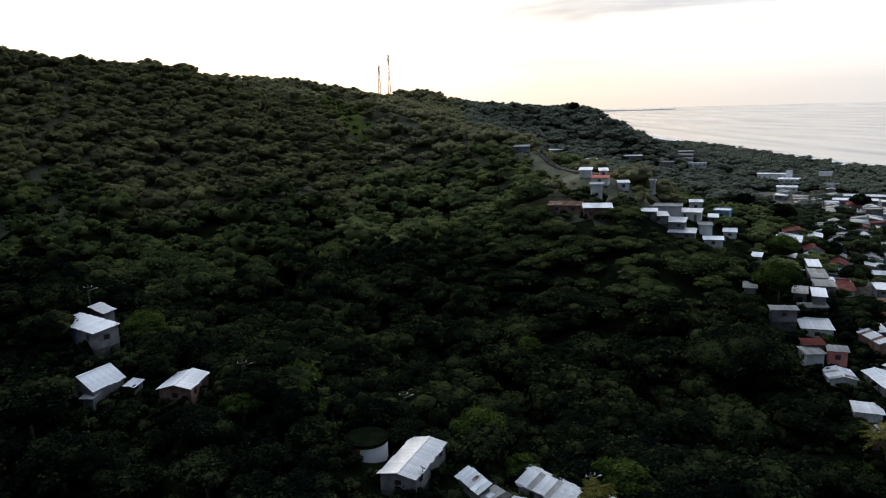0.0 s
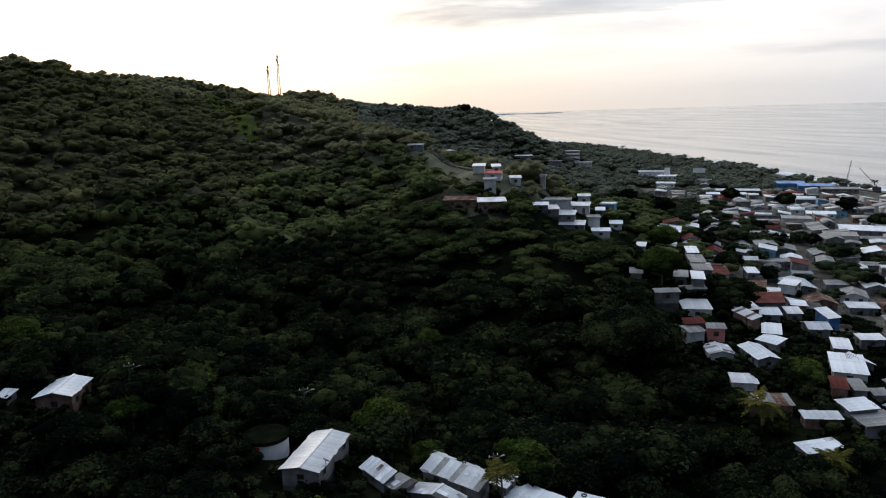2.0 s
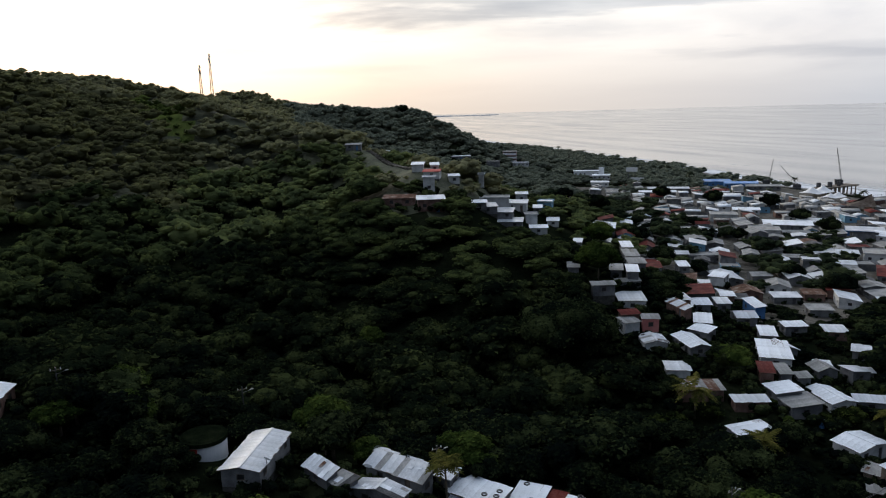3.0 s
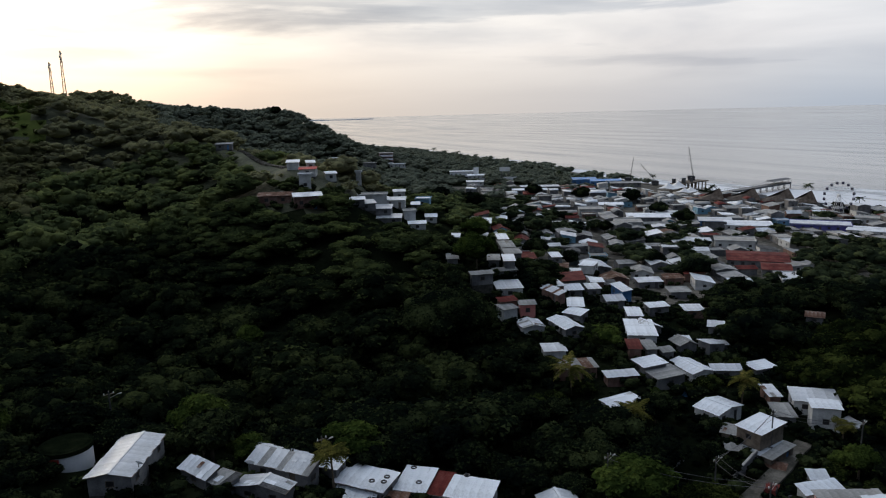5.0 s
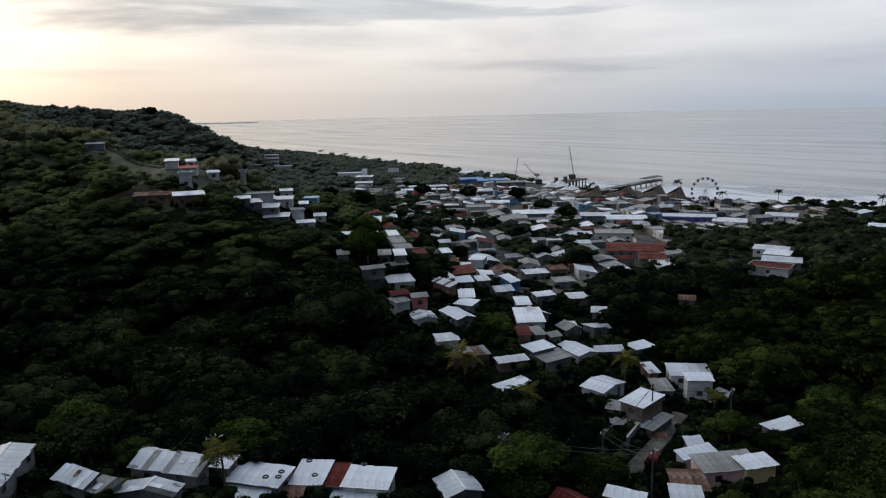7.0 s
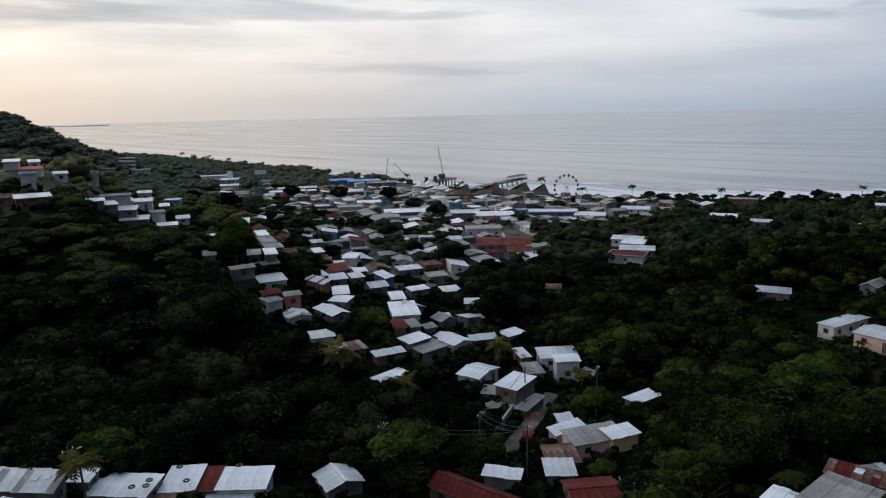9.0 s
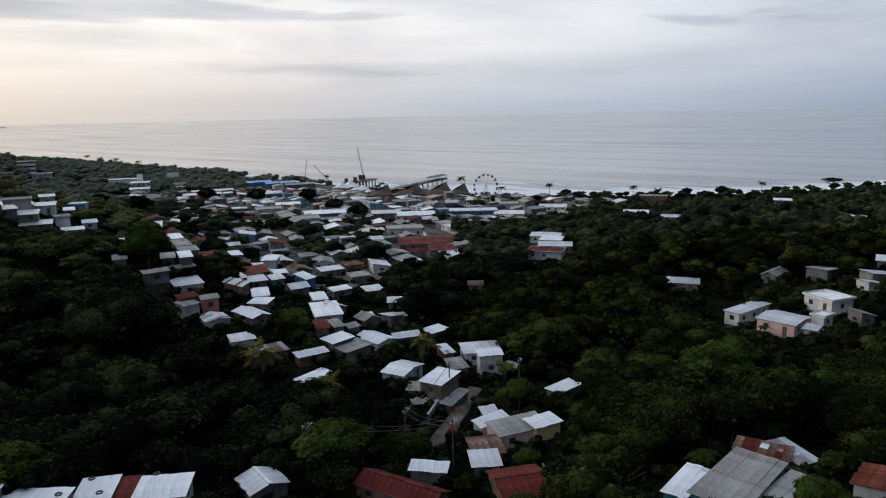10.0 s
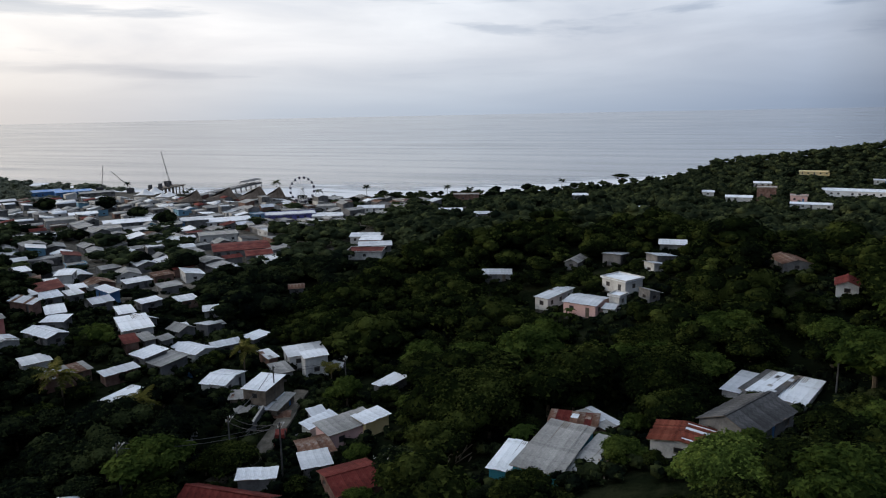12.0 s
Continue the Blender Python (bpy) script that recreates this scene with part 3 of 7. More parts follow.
def slope(parent, m, width, length, material, rnd, detail=True, tiles=False, odd=None):
    """One roof slope under parent: a thin deck, and on it the sheets or tile courses, each a piece of its own."""
    bm = B()
    box(bm, width, length, 0.05, 0, length / 2, -0.06, m)
    deck = part("roof_deck" if detail else "roof", bm, M_TIMBER if detail else material, parent)
    if not detail:
        return deck
    step = 0.34 if tiles else 0.92
    n = max(2, round(width / step))
    w = width / n
    me = tile_course_mesh(length, w) if tiles else sheet_mesh(length, w, material)
    for i in range(n):
        mesh = me
        if odd and rnd.random() < odd[1]:
            mesh = sheet_mesh(length, w, odd[0])
        ob = new("tile_course" if tiles else "roof_sheet", mesh)
        ob.parent = deck
        ob.matrix_basis = m @ pose(-width / 2 + w * (i + 0.5), rnd.uniform(-0.10, 0.10), rnd.uniform(0.0, 0.02), rnd.uniform(-0.2, 0.2), 0, rnd.uniform(-0.5, 0.5))
    # odd sheets laid over the leaks
    if odd and not tiles:
        for i in range(rnd.choice((1, 2, 2, 3, 4))):
            bm = B()
            box(bm, rnd.uniform(0.4, 0.9), rnd.uniform(0.5, min(1.6, length * 0.6)), 0.02)
            ob = part("patch_sheet", bm, rnd.choice((M_ZINC, M_RUST_ROOF, M_DARK_ROOF, M_GREY_ROOF, M_WHITE_ROOF)), deck)
            ob.matrix_basis = m @ pose(rnd.uniform(-0.42, 0.42) * width, rnd.uniform(0.15, 0.8) * length, 0.05, 0, 0, rnd.uniform(-9, 9))
    return deck


def house(x, y, w, d, yaw, h=2.7, roof="shed", rise=0.7, cover=None, wall=None, label="", eaves=0.35, detail=True, seed=None, free=2.5, odd=None,
          windows=True, z=None, category="house", group="", flip=False, lift=0.0):
    """A small house: ridge or low eaves along its length w; roof is shed, gable, hip or flat. flip: the shed roof falls the other way."""
    cover, wall = cover or M_ZINC, wall or M_BLOCK
    rnd = random.Random(seed if seed is not None else int(abs(x * 131 + y * 17)))
    c, s = math.cos(radians(yaw)), math.sin(radians(yaw))
    corners = [(x + a * w / 2 * c - b * d / 2 * s, y + a * w / 2 * s + b * d / 2 * c) for a in (-1, 1) for b in (-1, 1)]
    ground = [ground_at(*p) for p in corners]
    base = ground_at(x, y) + lift if z is None else z
    foot = min(min(ground), base) - 0.3
    root = new("house")
    root.matrix_world = pose(x, y, base, 0, 0, yaw)
    tagged(root, label or "small block house with a sheet metal roof", category, group)
    FOOTPRINTS.append((x, y, w / 2, d / 2, c, s, base + h * (0.80 if free < 3 else 0.0), free))
    # walls
    bm = B()
    wins, doors = [], []
    drop = base - foot
    sides = (((-w / 2, -d / 2, 0), w, 0), ((w / 2, -d / 2, 0), d, 90), ((w / 2, d / 2, 0), w, 180), ((-w / 2, d / 2, 0), d, 270))
    for (ox, oy, oz), length, turn in sides:
        m = pose(ox, oy, oz - drop, 0, 0, turn)
        ops = []
        if windows and length > 2.2:
            n = max(1, int(length / 3.0))
            for i in range(n):
                if rnd.random() < 0.85:
                    cx = length * (i + 0.5) / n
                    door = i == n // 2 and turn in (0, 90) and rnd.random() < 0.6 and n > 1
                    o = (cx - 0.42, cx + 0.42, drop + 0.02, drop + min(2.0, h - 0.3)) if door else (cx - 0.5, cx + 0.5, drop + h * 0.40, drop + h * 0.40 + min(0.95, h * 0.36))
                    ops.append(o)
                    (doors if door else wins).append((m, o))
        wall_face(bm, m @ pose(0, 0, drop), length, h, [(a, b, p - drop, q - drop) for a, b, p, q in ops])
    if roof == "gable":
        for sx in (-1, 1):
            bm.faces.new([bm.verts.new(p) for p in ((sx * w / 2, -d / 2, h), (sx * w / 2, d / 2, h), (sx * w / 2, 0, h + rise))])
    elif roof == "shed":
        hi, lo = ((d / 2, -d / 2) if not flip else (-d / 2, d / 2))
        for sx in (-1, 1):
            bm.faces.new([bm.verts.new(p) for p in ((sx * w / 2, lo, h), (sx * w / 2, hi, h), (sx * w / 2, hi, h + rise))])
        bm.faces.new([bm.verts.new(p) for p in ((-w / 2, hi, h), (w / 2, hi, h), (w / 2, hi, h + rise), (-w / 2, hi, h + rise))])
    part("wall", bm, wall, root)
    bm = B()
    box(bm, w - 0.04, d - 0.04, drop, 0, 0, -drop)
    part("footing", bm, M_FOOTING, root)
    for m, (x0, x1, z0, z1) in wins:
        bm = B()
        box(bm, x1 - x0, 0.05, z1 - z0, (x0 + x1) / 2, 0.14, z0, m)
        pane = part("window", bm, M_DARK, root)
        if detail:
            bm = B()
            for bx0, bx1, bz0, bz1 in ((x0, x1, z0, z0 + 0.07), (x0, x1, z1 - 0.07, z1), (x0, x0 + 0.07, z0 + 0.07, z1 - 0.07), (x1 - 0.07, x1, z0 + 0.07, z1 - 0.07)):
                box(bm, bx1 - bx0, 0.06, bz1 - bz0, (bx0 + bx1) / 2, 0.08, bz0, m)
            part("window_frame", bm, M_TIMBER, pane)
    for m, (x0, x1, z0, z1) in doors:
        bm = B()
        box(bm, x1 - x0, 0.05, z1 - z0, (x0 + x1) / 2, 0.13, z0, m)
        part("door", bm, rnd.choice((M_TIMBER, M_STEEL, M_BLUE)), root)
    # roof
    W = w + 2 * eaves
    tiles = cover is M_TILE
    if roof == "gable":
        run = d / 2
        length = math.hypot(run, rise)
        tilt = math.degrees(math.atan2(rise, run))
        over = eaves
        full = length + over
        k = over / full
        dy, dz = over * math.cos(radians(tilt)), over * math.sin(radians(tilt))
        slope(root, pose(0, -run - dy, h - dz + 0.05, tilt, 0, 0), W, full, cover, rnd, detail, tiles, odd)
        slope(root, pose(0, run + dy, h - dz + 0.05, 0, 0, 180) @ pose(0, 0, 0, tilt, 0, 0), W, full, cover, rnd, detail, tiles, odd)
        if detail:
            bm = B()
            box(bm, W, 0.35, 0.06, 0, 0, h + rise + 0.06)
            part("ridge_cap", bm, cover, root)
    elif roof == "shed":
        tilt = math.degrees(math.atan2(rise, d))
        full = math.hypot(d, rise) + 2 * eaves
        dy, dz = eaves * math.cos(radians(tilt)), eaves * math.sin(radians(tilt))
        m = pose(0, -d / 2 - dy, h - dz + 0.05, tilt, 0, 0)
        if flip:
            m = pose(0, 0, 0, 0, 0, 180) @ m
        slope(root, m, W, full, cover, rnd, detail, tiles, odd)
    elif roof == "hip":
        bm = B()
        a, b, r = W / 2, d / 2 + eaves, max(0.0, w / 2 - d / 2)
        P = [(-a, -b, h), (a, -b, h), (a, b, h), (-a, b, h), (-r, 0, h + rise), (r, 0, h + rise)]
        v = [bm.verts.new(p) for p in P]
        for f in ((0, 1, 5, 4), (2, 3, 4, 5), (1, 2, 5), (3, 0, 4), (3, 2, 1, 0)):
            bm.faces.new([v[i] for i in f])
        part("roof", bm, cover, root)
    else:
        bm = B()
        box(bm, W, d + 2 * eaves, 0.14, 0, 0, h)
        part("roof", bm, cover, root)
        bm = B()
        for bx, by, sx, sy in ((0, -d / 2 - eaves + 0.06, W, 0.12), (0, d / 2 + eaves - 0.06, W, 0.12), (-W / 2 + 0.06, 0, 0.12, d), (W / 2 - 0.06, 0, 0.12, d)):
            box(bm, sx, sy, 0.25, bx, by, h + 0.14)
        part("parapet", bm, wall, root)
    return root



# ---- the near houses ----
house(-4.4, 82.8, 9.7, 4.7, 68, z=15.6, h=2.2, roof="gable", rise=0.43, eaves=0.3, wall=M_BLOCK, cover=M_ZINC, label="long grey block house with a pale sheet roof")
house(3.0, 81.2, 4.9, 1.6, 300, z=13.1, h=1.9, roof="shed", rise=0.68, eaves=0.3, wall=M_BLOCK, cover=M_ZINC, odd=(M_WHITE_ROOF, 0.5), label="shack with a bright patched zinc roof")
house(5.5, 78.7, 2.6, 2.3, 307, z=12.6, h=1.9, roof="shed", rise=0.28, eaves=0.3, wall=M_BLOCK, cover=M_DARK_ROOF, odd=(M_GREY_ROOF, 0.5), label="shack under weathered dark sheets")
house(9.7, 76.4, 2.2, 6.4, 49, z=12.0, h=1.9, roof="gable", rise=0.65, eaves=0.3, wall=M_BLOCK, cover=M_ZINC, odd=(M_DARK_ROOF, 0.15), label="shack with a striped old zinc roof")
house(12.5, 79.9, 8.8, 2.3, 311, z=12.0, h=2.2, roof="shed", rise=0.83, eaves=0.3, wall=M_BLOCK, cover=M_ZINC, odd=(M_GREY_ROOF, 0.15), label="house with a patched and holed zinc roof")
house(18.5, 79.1, 2.0, 2.4, 316, z=11.2, h=2.0, roof="shed", rise=0.19, eaves=0.3, wall=M_BLOCK, cover=M_WHITE_ROOF, label="small house with a white roof beside a palm")
house(21.7, 76.0, 6.5, 4.0, 312, z=9.7, h=2.2, roof="shed", rise=0.27, eaves=0.3, wall=M_BLOCK, cover=M_WHITE_ROOF, label="house with a broad pale sheet roof weighed with tyres")
house(19.6, 74.0, 4.8, 3.1, 326, z=9.0, h=2.2, roof="shed", rise=0.29, eaves=0.3, wall=M_BLOCK, cover=M_WHITE_ROOF, label="lower wing with a pale sheet roof")
house(27.5, 74.4, 3.5, 5.0, 320, z=8.8, h=2.2, roof="shed", rise=0.33, eaves=0.3, wall=M_BLOCK, cover=M_WHITE_ROOF, label="house with a pale sheet roof and one tyre on it")
house(30.0, 72.4, 1.6, 4.6, 319, z=8.8, h=2.0, roof="shed", rise=0.30, eaves=0.3, wall=M_BLOCK, cover=M_RED_ROOF, label="narrow dark red roofed shed between houses")
house(32.6, 69.3, 5.2, 4.0, 317, z=8.8, h=2.2, roof="shed", rise=0.38, eaves=0.3, wall=M_PALE_WALL, cover=M_WHITE_ROOF, label="house with a wide white sheet roof")
house(30.4, 68.0, 5.7, 1.7, 316, z=7.8, h=2.2, roof="shed", rise=0.30, eaves=0.3, wall=M_BLOCK, cover=M_WHITE_ROOF, label="lower house with a pale sheet roof")
house(23.8, 72.0, 2.6, 1.9, 323, z=8.8, h=1.8, roof="shed", rise=0.34, eaves=0.3, wall=M_BLOCK, cover=M_RUST_ROOF, label="low shed under rusty orange sheets")
house(66.2, 104.2, 3.8, 3.2, 340, z=10.1, h=2.6, roof="shed", rise=0.30, eaves=0.3, wall=M_PALE_WALL, cover=M_ZINC, label="white house with a zinc roof above the ravine")
house(66.5, 97.8, 6.7, 3.6, 345, z=9.4, h=2.2, roof="shed", rise=0.30, eaves=0.3, wall=M_BRICK, cover=M_RUST_ROOF, odd=(M_GREY_ROOF, 0.4), label="brick house with a rusty striped roof")
house(72.1, 92.4, 5.3, 1.9, 346, z=8.1, h=2.6, roof="shed", rise=0.29, eaves=0.3, wall=M_BRICK, cover=M_ZINC, label="brick house with a pale zinc roof")
house(66.8, 85.3, 3.1, 5.5, 268, z=7.2, h=2.4, roof="shed", rise=0.29, eaves=0.3, wall=M_BLOCK, cover=M_WHITE_ROOF, label="brown block house with a white sheet roof")
house(79.8, 94.4, 4.1, 4.3, 261, z=8.7, h=2.2, roof="shed", rise=0.35, eaves=0.3, wall=M_BLOCK, cover=M_WHITE_ROOF, label="house with a white sheet roof stepping down the lane")
house(79.9, 90.6, 4.5, 5.1, 262, z=7.8, h=2.4, roof="shed", rise=0.34, eaves=0.3, wall=M_BLOCK, cover=M_GREY_ROOF, label="house with a grey sheet roof below a white one")
house(87.6, 92.5, 6.8, 4.3, 265, z=7.1, h=2.4, roof="gable", rise=0.50, eaves=0.3, wall=M_PALE_WALL, cover=M_WHITE_ROOF, label="house with a broad white roof")
house(93.8, 90.4, 5.0, 1.6, 331, z=6.6, h=2.0, roof="shed", rise=0.44, eaves=0.3, wall=M_BLOCK, cover=M_ZINC, label="long low shed with a pale zinc roof")
house(102.3, 90.4, 3.7, 3.9, 256, z=5.5, h=2.2, roof="shed", rise=0.30, eaves=0.3, wall=M_BLOCK, cover=M_WHITE_ROOF, label="shed with a clean white roof")
house(81.3, 100.6, 2.1, 4.5, 330, z=9.6, h=2.4, roof="shed", rise=0.29, eaves=0.3, wall=M_BRICK, cover=M_RED_ROOF, label="brick house with a faded red roof")
house(84.3, 100.0, 1.8, 4.2, 339, z=9.2, h=2.4, roof="shed", rise=0.29, eaves=0.3, wall=M_BLOCK, cover=M_GREY_ROOF, label="house with a grey sheet roof beside a red one")
house(86.6, 97.8, 2.1, 1.6, 348, z=8.6, h=2.4, roof="shed", rise=0.31, eaves=0.3, wall=M_BLOCK, cover=M_GREY_ROOF, label="tan house with a grey sheet roof")
house(88.8, 108.1, 5.2, 9.6, 328, z=9.9, h=2.2, roof="shed", rise=0.27, eaves=0.3, wall=M_PALE_WALL, cover=M_WHITE_ROOF, label="house with a broken-edged white roof")
house(83.2, 122.4, 3.1, 6.0, 328, z=12.4, h=2.2, roof="shed", rise=0.30, eaves=0.3, wall=M_BLOCK, cover=M_WHITE_ROOF, label="house with a stepped white roof")
house(80.1, 117.8, 3.9, 3.4, 298, z=11.9, h=2.2, roof="shed", rise=0.35, eaves=0.3, wall=M_BLOCK, cover=M_WHITE_ROOF, label="lower wing with a white sheet roof")
house(74.5, 113.0, 7.7, 3.8, 264, z=11.7, h=2.2, roof="gable", rise=0.50, eaves=0.3, wall=M_BLOCK, cover=M_WHITE_ROOF, label="house with a white gabled roof")
house(68.1, 115.6, 4.9, 4.2, 256, z=11.6, h=2.4, roof="gable", rise=0.50, eaves=0.3, wall=M_PALE_WALL, cover=M_ZINC, odd=(M_GREY_ROOF, 0.25), label="white house with a rumpled zinc roof")
house(70.7, 121.4, 3.1, 2.1, 341, z=13.6, h=2.8, roof="shed", rise=0.30, eaves=0.3, wall=M_PINK, cover=M_GREY_ROOF, free=3.0, label="salmon pink house with a grey sheet roof")
house(80.9, 79.1, 4.2, 6.2, 281, z=6.0, h=2.4, roof="gable", rise=0.50, eaves=0.3, wall=M_PALE_WALL, cover=M_WHITE_ROOF, label="white house with a round-edged gabled roof")
house(79.2, 69.3, 3.8, 5.5, 279, z=7.1, h=2.4, roof="shed", rise=0.39, eaves=0.3, wall=M_TIMBER, cover=M_WHITE_ROOF, label="two storey timber house with a white top roof")
house(77.6, 72.6, 3.0, 2.6, 306, z=5.4, h=2.2, roof="shed", rise=0.28, eaves=0.3, wall=M_TIMBER, cover=M_GREY_ROOF, odd=(M_RUST_ROOF, 0.2), label="grey lower wing with a weathered roof")
house(78.9, 67.7, 4.7, 6.0, 283, z=4.7, h=2.2, roof="shed", rise=0.21, eaves=0.3, wall=M_TIMBER, cover=M_GREY_ROOF, odd=(M_ZINC, 0.35), label="veranda wing under patched sheets")
house(94.3, 80.9, 1.7, 4.2, 334, z=5.6, h=2.0, roof="shed", rise=0.31, eaves=0.3, wall=M_BRICK, cover=M_ZINC, odd=(M_RUST_ROOF, 0.3), label="narrow house with a striped zinc roof")
house(90.5, 75.1, 2.7, 4.6, 327, z=5.0, h=2.2, roof="shed", rise=0.25, eaves=0.3, wall=M_BLOCK, cover=M_GREY_ROOF, label="house with a grey sheet roof by the lane")
house(98.3, 75.8, 6.7, 4.9, 320, z=5.5, h=2.4, roof="shed", rise=0.31, eaves=0.3, wall=M_PALE_WALL, cover=M_ZINC, label="pale house with a large light roof")
house(94.6, 70.9, 4.0, 2.8, 321, z=4.4, h=4.6, roof="shed", rise=0.22, eaves=0.3, wall=M_PALE_WALL, cover=M_WHITE_ROOF, free=3.0, label="white two storey house with small windows")
house(98.4, 69.1, 3.1, 1.6, 253, z=3.8, h=1.8, roof="shed", rise=0.52, eaves=0.3, wall=M_BLOCK, cover=M_ZINC, label="low sheds of bright zinc sheets")
house(74.2, 55.3, 5.2, 1.6, 348, z=5.7, h=2.2, roof="shed", rise=0.36, eaves=0.3, wall=M_PALE_WALL, cover=M_WHITE_ROOF, label="small house with a white roof by the lane")
house(76.9, 57.8, 2.0, 1.6, 329, z=5.7, h=2.0, roof="shed", rise=0.32, eaves=0.3, wall=M_BLOCK, cover=M_ZINC, label="low shed with a grey zinc roof")
house(73.9, 50.6, 7.5, 3.7, 335, z=6.0, h=2.6, roof="shed", rise=0.39, eaves=0.3, wall=M_PALE_PINK, cover=M_GREY_ROOF, free=3.0, label="pale pink house with a grey roof")
house(76.6, 48.3, 4.2, 2.5, 342, z=6.1, h=2.8, roof="shed", rise=0.28, eaves=0.3, wall=M_YELLOW, cover=M_WHITE_ROOF, free=3.0, label="yellow house with a white roof")
house(107.9, 125.6, 4.7, 2.7, 347, z=7.7, h=2.2, roof="shed", rise=0.32, eaves=0.3, wall=M_BLOCK, cover=M_WHITE_ROOF, label="shed with a white roof among trees")
house(108.9, 140.1, 8.3, 2.2, 253, z=7.9, h=3.0, roof="shed", rise=0.32, eaves=0.3, wall=M_BLUE, cover=M_WHITE_ROOF, free=3.0, label="blue house with a white roof")
house(96.8, 120.1, 2.9, 5.9, 330, z=9.0, h=2.2, roof="shed", rise=0.28, eaves=0.3, wall=M_BLOCK, cover=M_WHITE_ROOF, label="small house with a white roof")
house(96.9, 104.6, 2.5, 3.3, 330, z=7.1, h=2.2, roof="shed", rise=0.30, eaves=0.3, wall=M_BLOCK, cover=M_ZINC, label="house with a zinc roof among trees")
house(103.5, 102.1, 3.3, 1.6, 341, z=6.3, h=2.0, roof="shed", rise=0.28, eaves=0.3, wall=M_BLOCK, cover=M_WHITE_ROOF, label="low shed with a white roof")
house(-56.1, 106.7, 11.4, 3.9, 324, z=26.9, h=2.6, roof="shed", rise=0.42, eaves=0.3, wall=M_BLOCK, cover=M_WHITE_ROOF, label="grey block house with a pale sheet roof on the spur")
house(-50.2, 95.8, 5.2, 5.4, 66, z=21.8, h=2.4, roof="gable", rise=1.66, eaves=0.3, wall=M_BLOCK, cover=M_WHITE_ROOF, label="grey house with a white gabled roof among trees")
house(-37.9, 96.7, 6.1, 4.6, 85, z=21.0, h=2.6, roof="gable", rise=0.57, eaves=0.3, wall=M_BRICK, cover=M_WHITE_ROOF, label="brick house with a white gabled roof")
house(-49.5, 92.9, 1.6, 1.6, 350, z=21.4, h=1.8, roof="shed", rise=0.30, eaves=0.3, wall=M_BLOCK, cover=M_ZINC, label="low lean-to with a zinc roof")
house(-45.0, 96.4, 1.6, 1.7, 341, z=21.6, h=1.8, roof="shed", rise=0.30, eaves=0.3, wall=M_BLOCK, cover=M_WHITE_ROOF, label="small white roofed lean-to between two houses")
house(-56.9, 113.7, 6.4, 1.6, 315, z=28.1, h=1.9, roof="shed", rise=0.30, eaves=0.3, wall=M_BLOCK, cover=M_ZINC, label="small shed with a zinc roof")
house(64.4, 18.3, 4.7, 11.1, 267, z=12.9, h=3.0, roof="shed", rise=0.12, eaves=0.3, wall=M_TEAL, cover=M_GREY_ROOF, free=3.0, label="teal house with a weathered grey sheet roof")
house(64.8, 14.6, 1.8, 8.6, 260, z=12.7, h=2.6, roof="shed", rise=0.30, eaves=0.3, wall=M_TEAL, cover=M_GREY_ROOF, free=3.0, label="side wing of a teal house under a sagging grey roof")
house(63.6, 23.1, 2.0, 6.2, 270, z=12.0, h=2.2, roof="shed", rise=0.25, eaves=0.3, wall=M_TEAL, cover=M_WHITE_ROOF, label="white sheet roof on the side of a teal house")
house(69.9, 6.4, 4.5, 5.6, 358, z=15.1, h=1.9, roof="gable", rise=0.37, eaves=0.3, wall=M_PALE_WALL, cover=M_TILE, odd=(M_WHITE_ROOF, 0.10), free=3.0, label="house with a red clay tile roof and white patches")
house(79.3, 0.7, 9.4, 6.1, 335, z=14.2, h=2.2, roof="gable", rise=1.27, eaves=0.3, wall=M_BLOCK, cover=M_DARK_ROOF, label="long house under black tarred sheets")
house(97.1, -1.3, 3.9, 8.5, 249, z=11.4, h=2.4, roof="shed", rise=0.18, eaves=0.3, wall=M_PALE_WALL, cover=M_WHITE_ROOF, odd=(M_DARK_ROOF, 0.15), label="large house with a white sheet roof")
house(96.6, -5.1, 3.0, 8.9, 254, z=11.1, h=2.4, roof="shed", rise=0.31, eaves=0.3, wall=M_PALE_WALL, cover=M_WHITE_ROOF, label="white sheet roof falling beside the large house")
house(97.1, 2.2, 2.1, 7.5, 253, z=11.2, h=2.2, roof="shed", rise=0.30, eaves=0.3, wall=M_PALE_WALL, cover=M_ZINC, label="grey wing beside the large white roof")
house(79.2, 20.3, 5.6, 2.9, 278, z=10.6, h=1.8, roof="shed", rise=0.18, eaves=0.3, wall=M_BRICK, cover=M_RED_ROOF, odd=(M_RUST_ROOF, 0.4), label="old house with rusty red sheets")
house(81.1, 17.8, 2.6, 5.3, 326, z=10.3, h=1.8, roof="shed", rise=0.12, eaves=0.3, wall=M_BRICK, cover=M_ZINC, odd=(M_GREY_ROOF, 0.5), label="lean-to with pale old sheets")
house(144.6, 28.0, 6.2, 5.4, 241, z=12.6, h=2.7, roof="flat", rise=0.12, eaves=0.3, wall=M_PALE_WALL, cover=M_WHITE_ROOF, free=3.0, label="white house with a flat roof on the slope")
house(134.6, 32.9, 6.8, 7.3, 260, z=10.0, h=2.6, roof="gable", rise=0.50, eaves=0.3, wall=M_PALE_PINK, cover=M_ZINC, free=3.0, label="pale orange house with a zinc roof")
house(132.3, 27.8, 2.1, 2.4, 267, z=9.7, h=2.4, roof="shed", rise=0.34, eaves=0.3, wall=M_PALE_WALL, cover=M_ZINC, free=3.0, label="lean-to with a zinc roof")
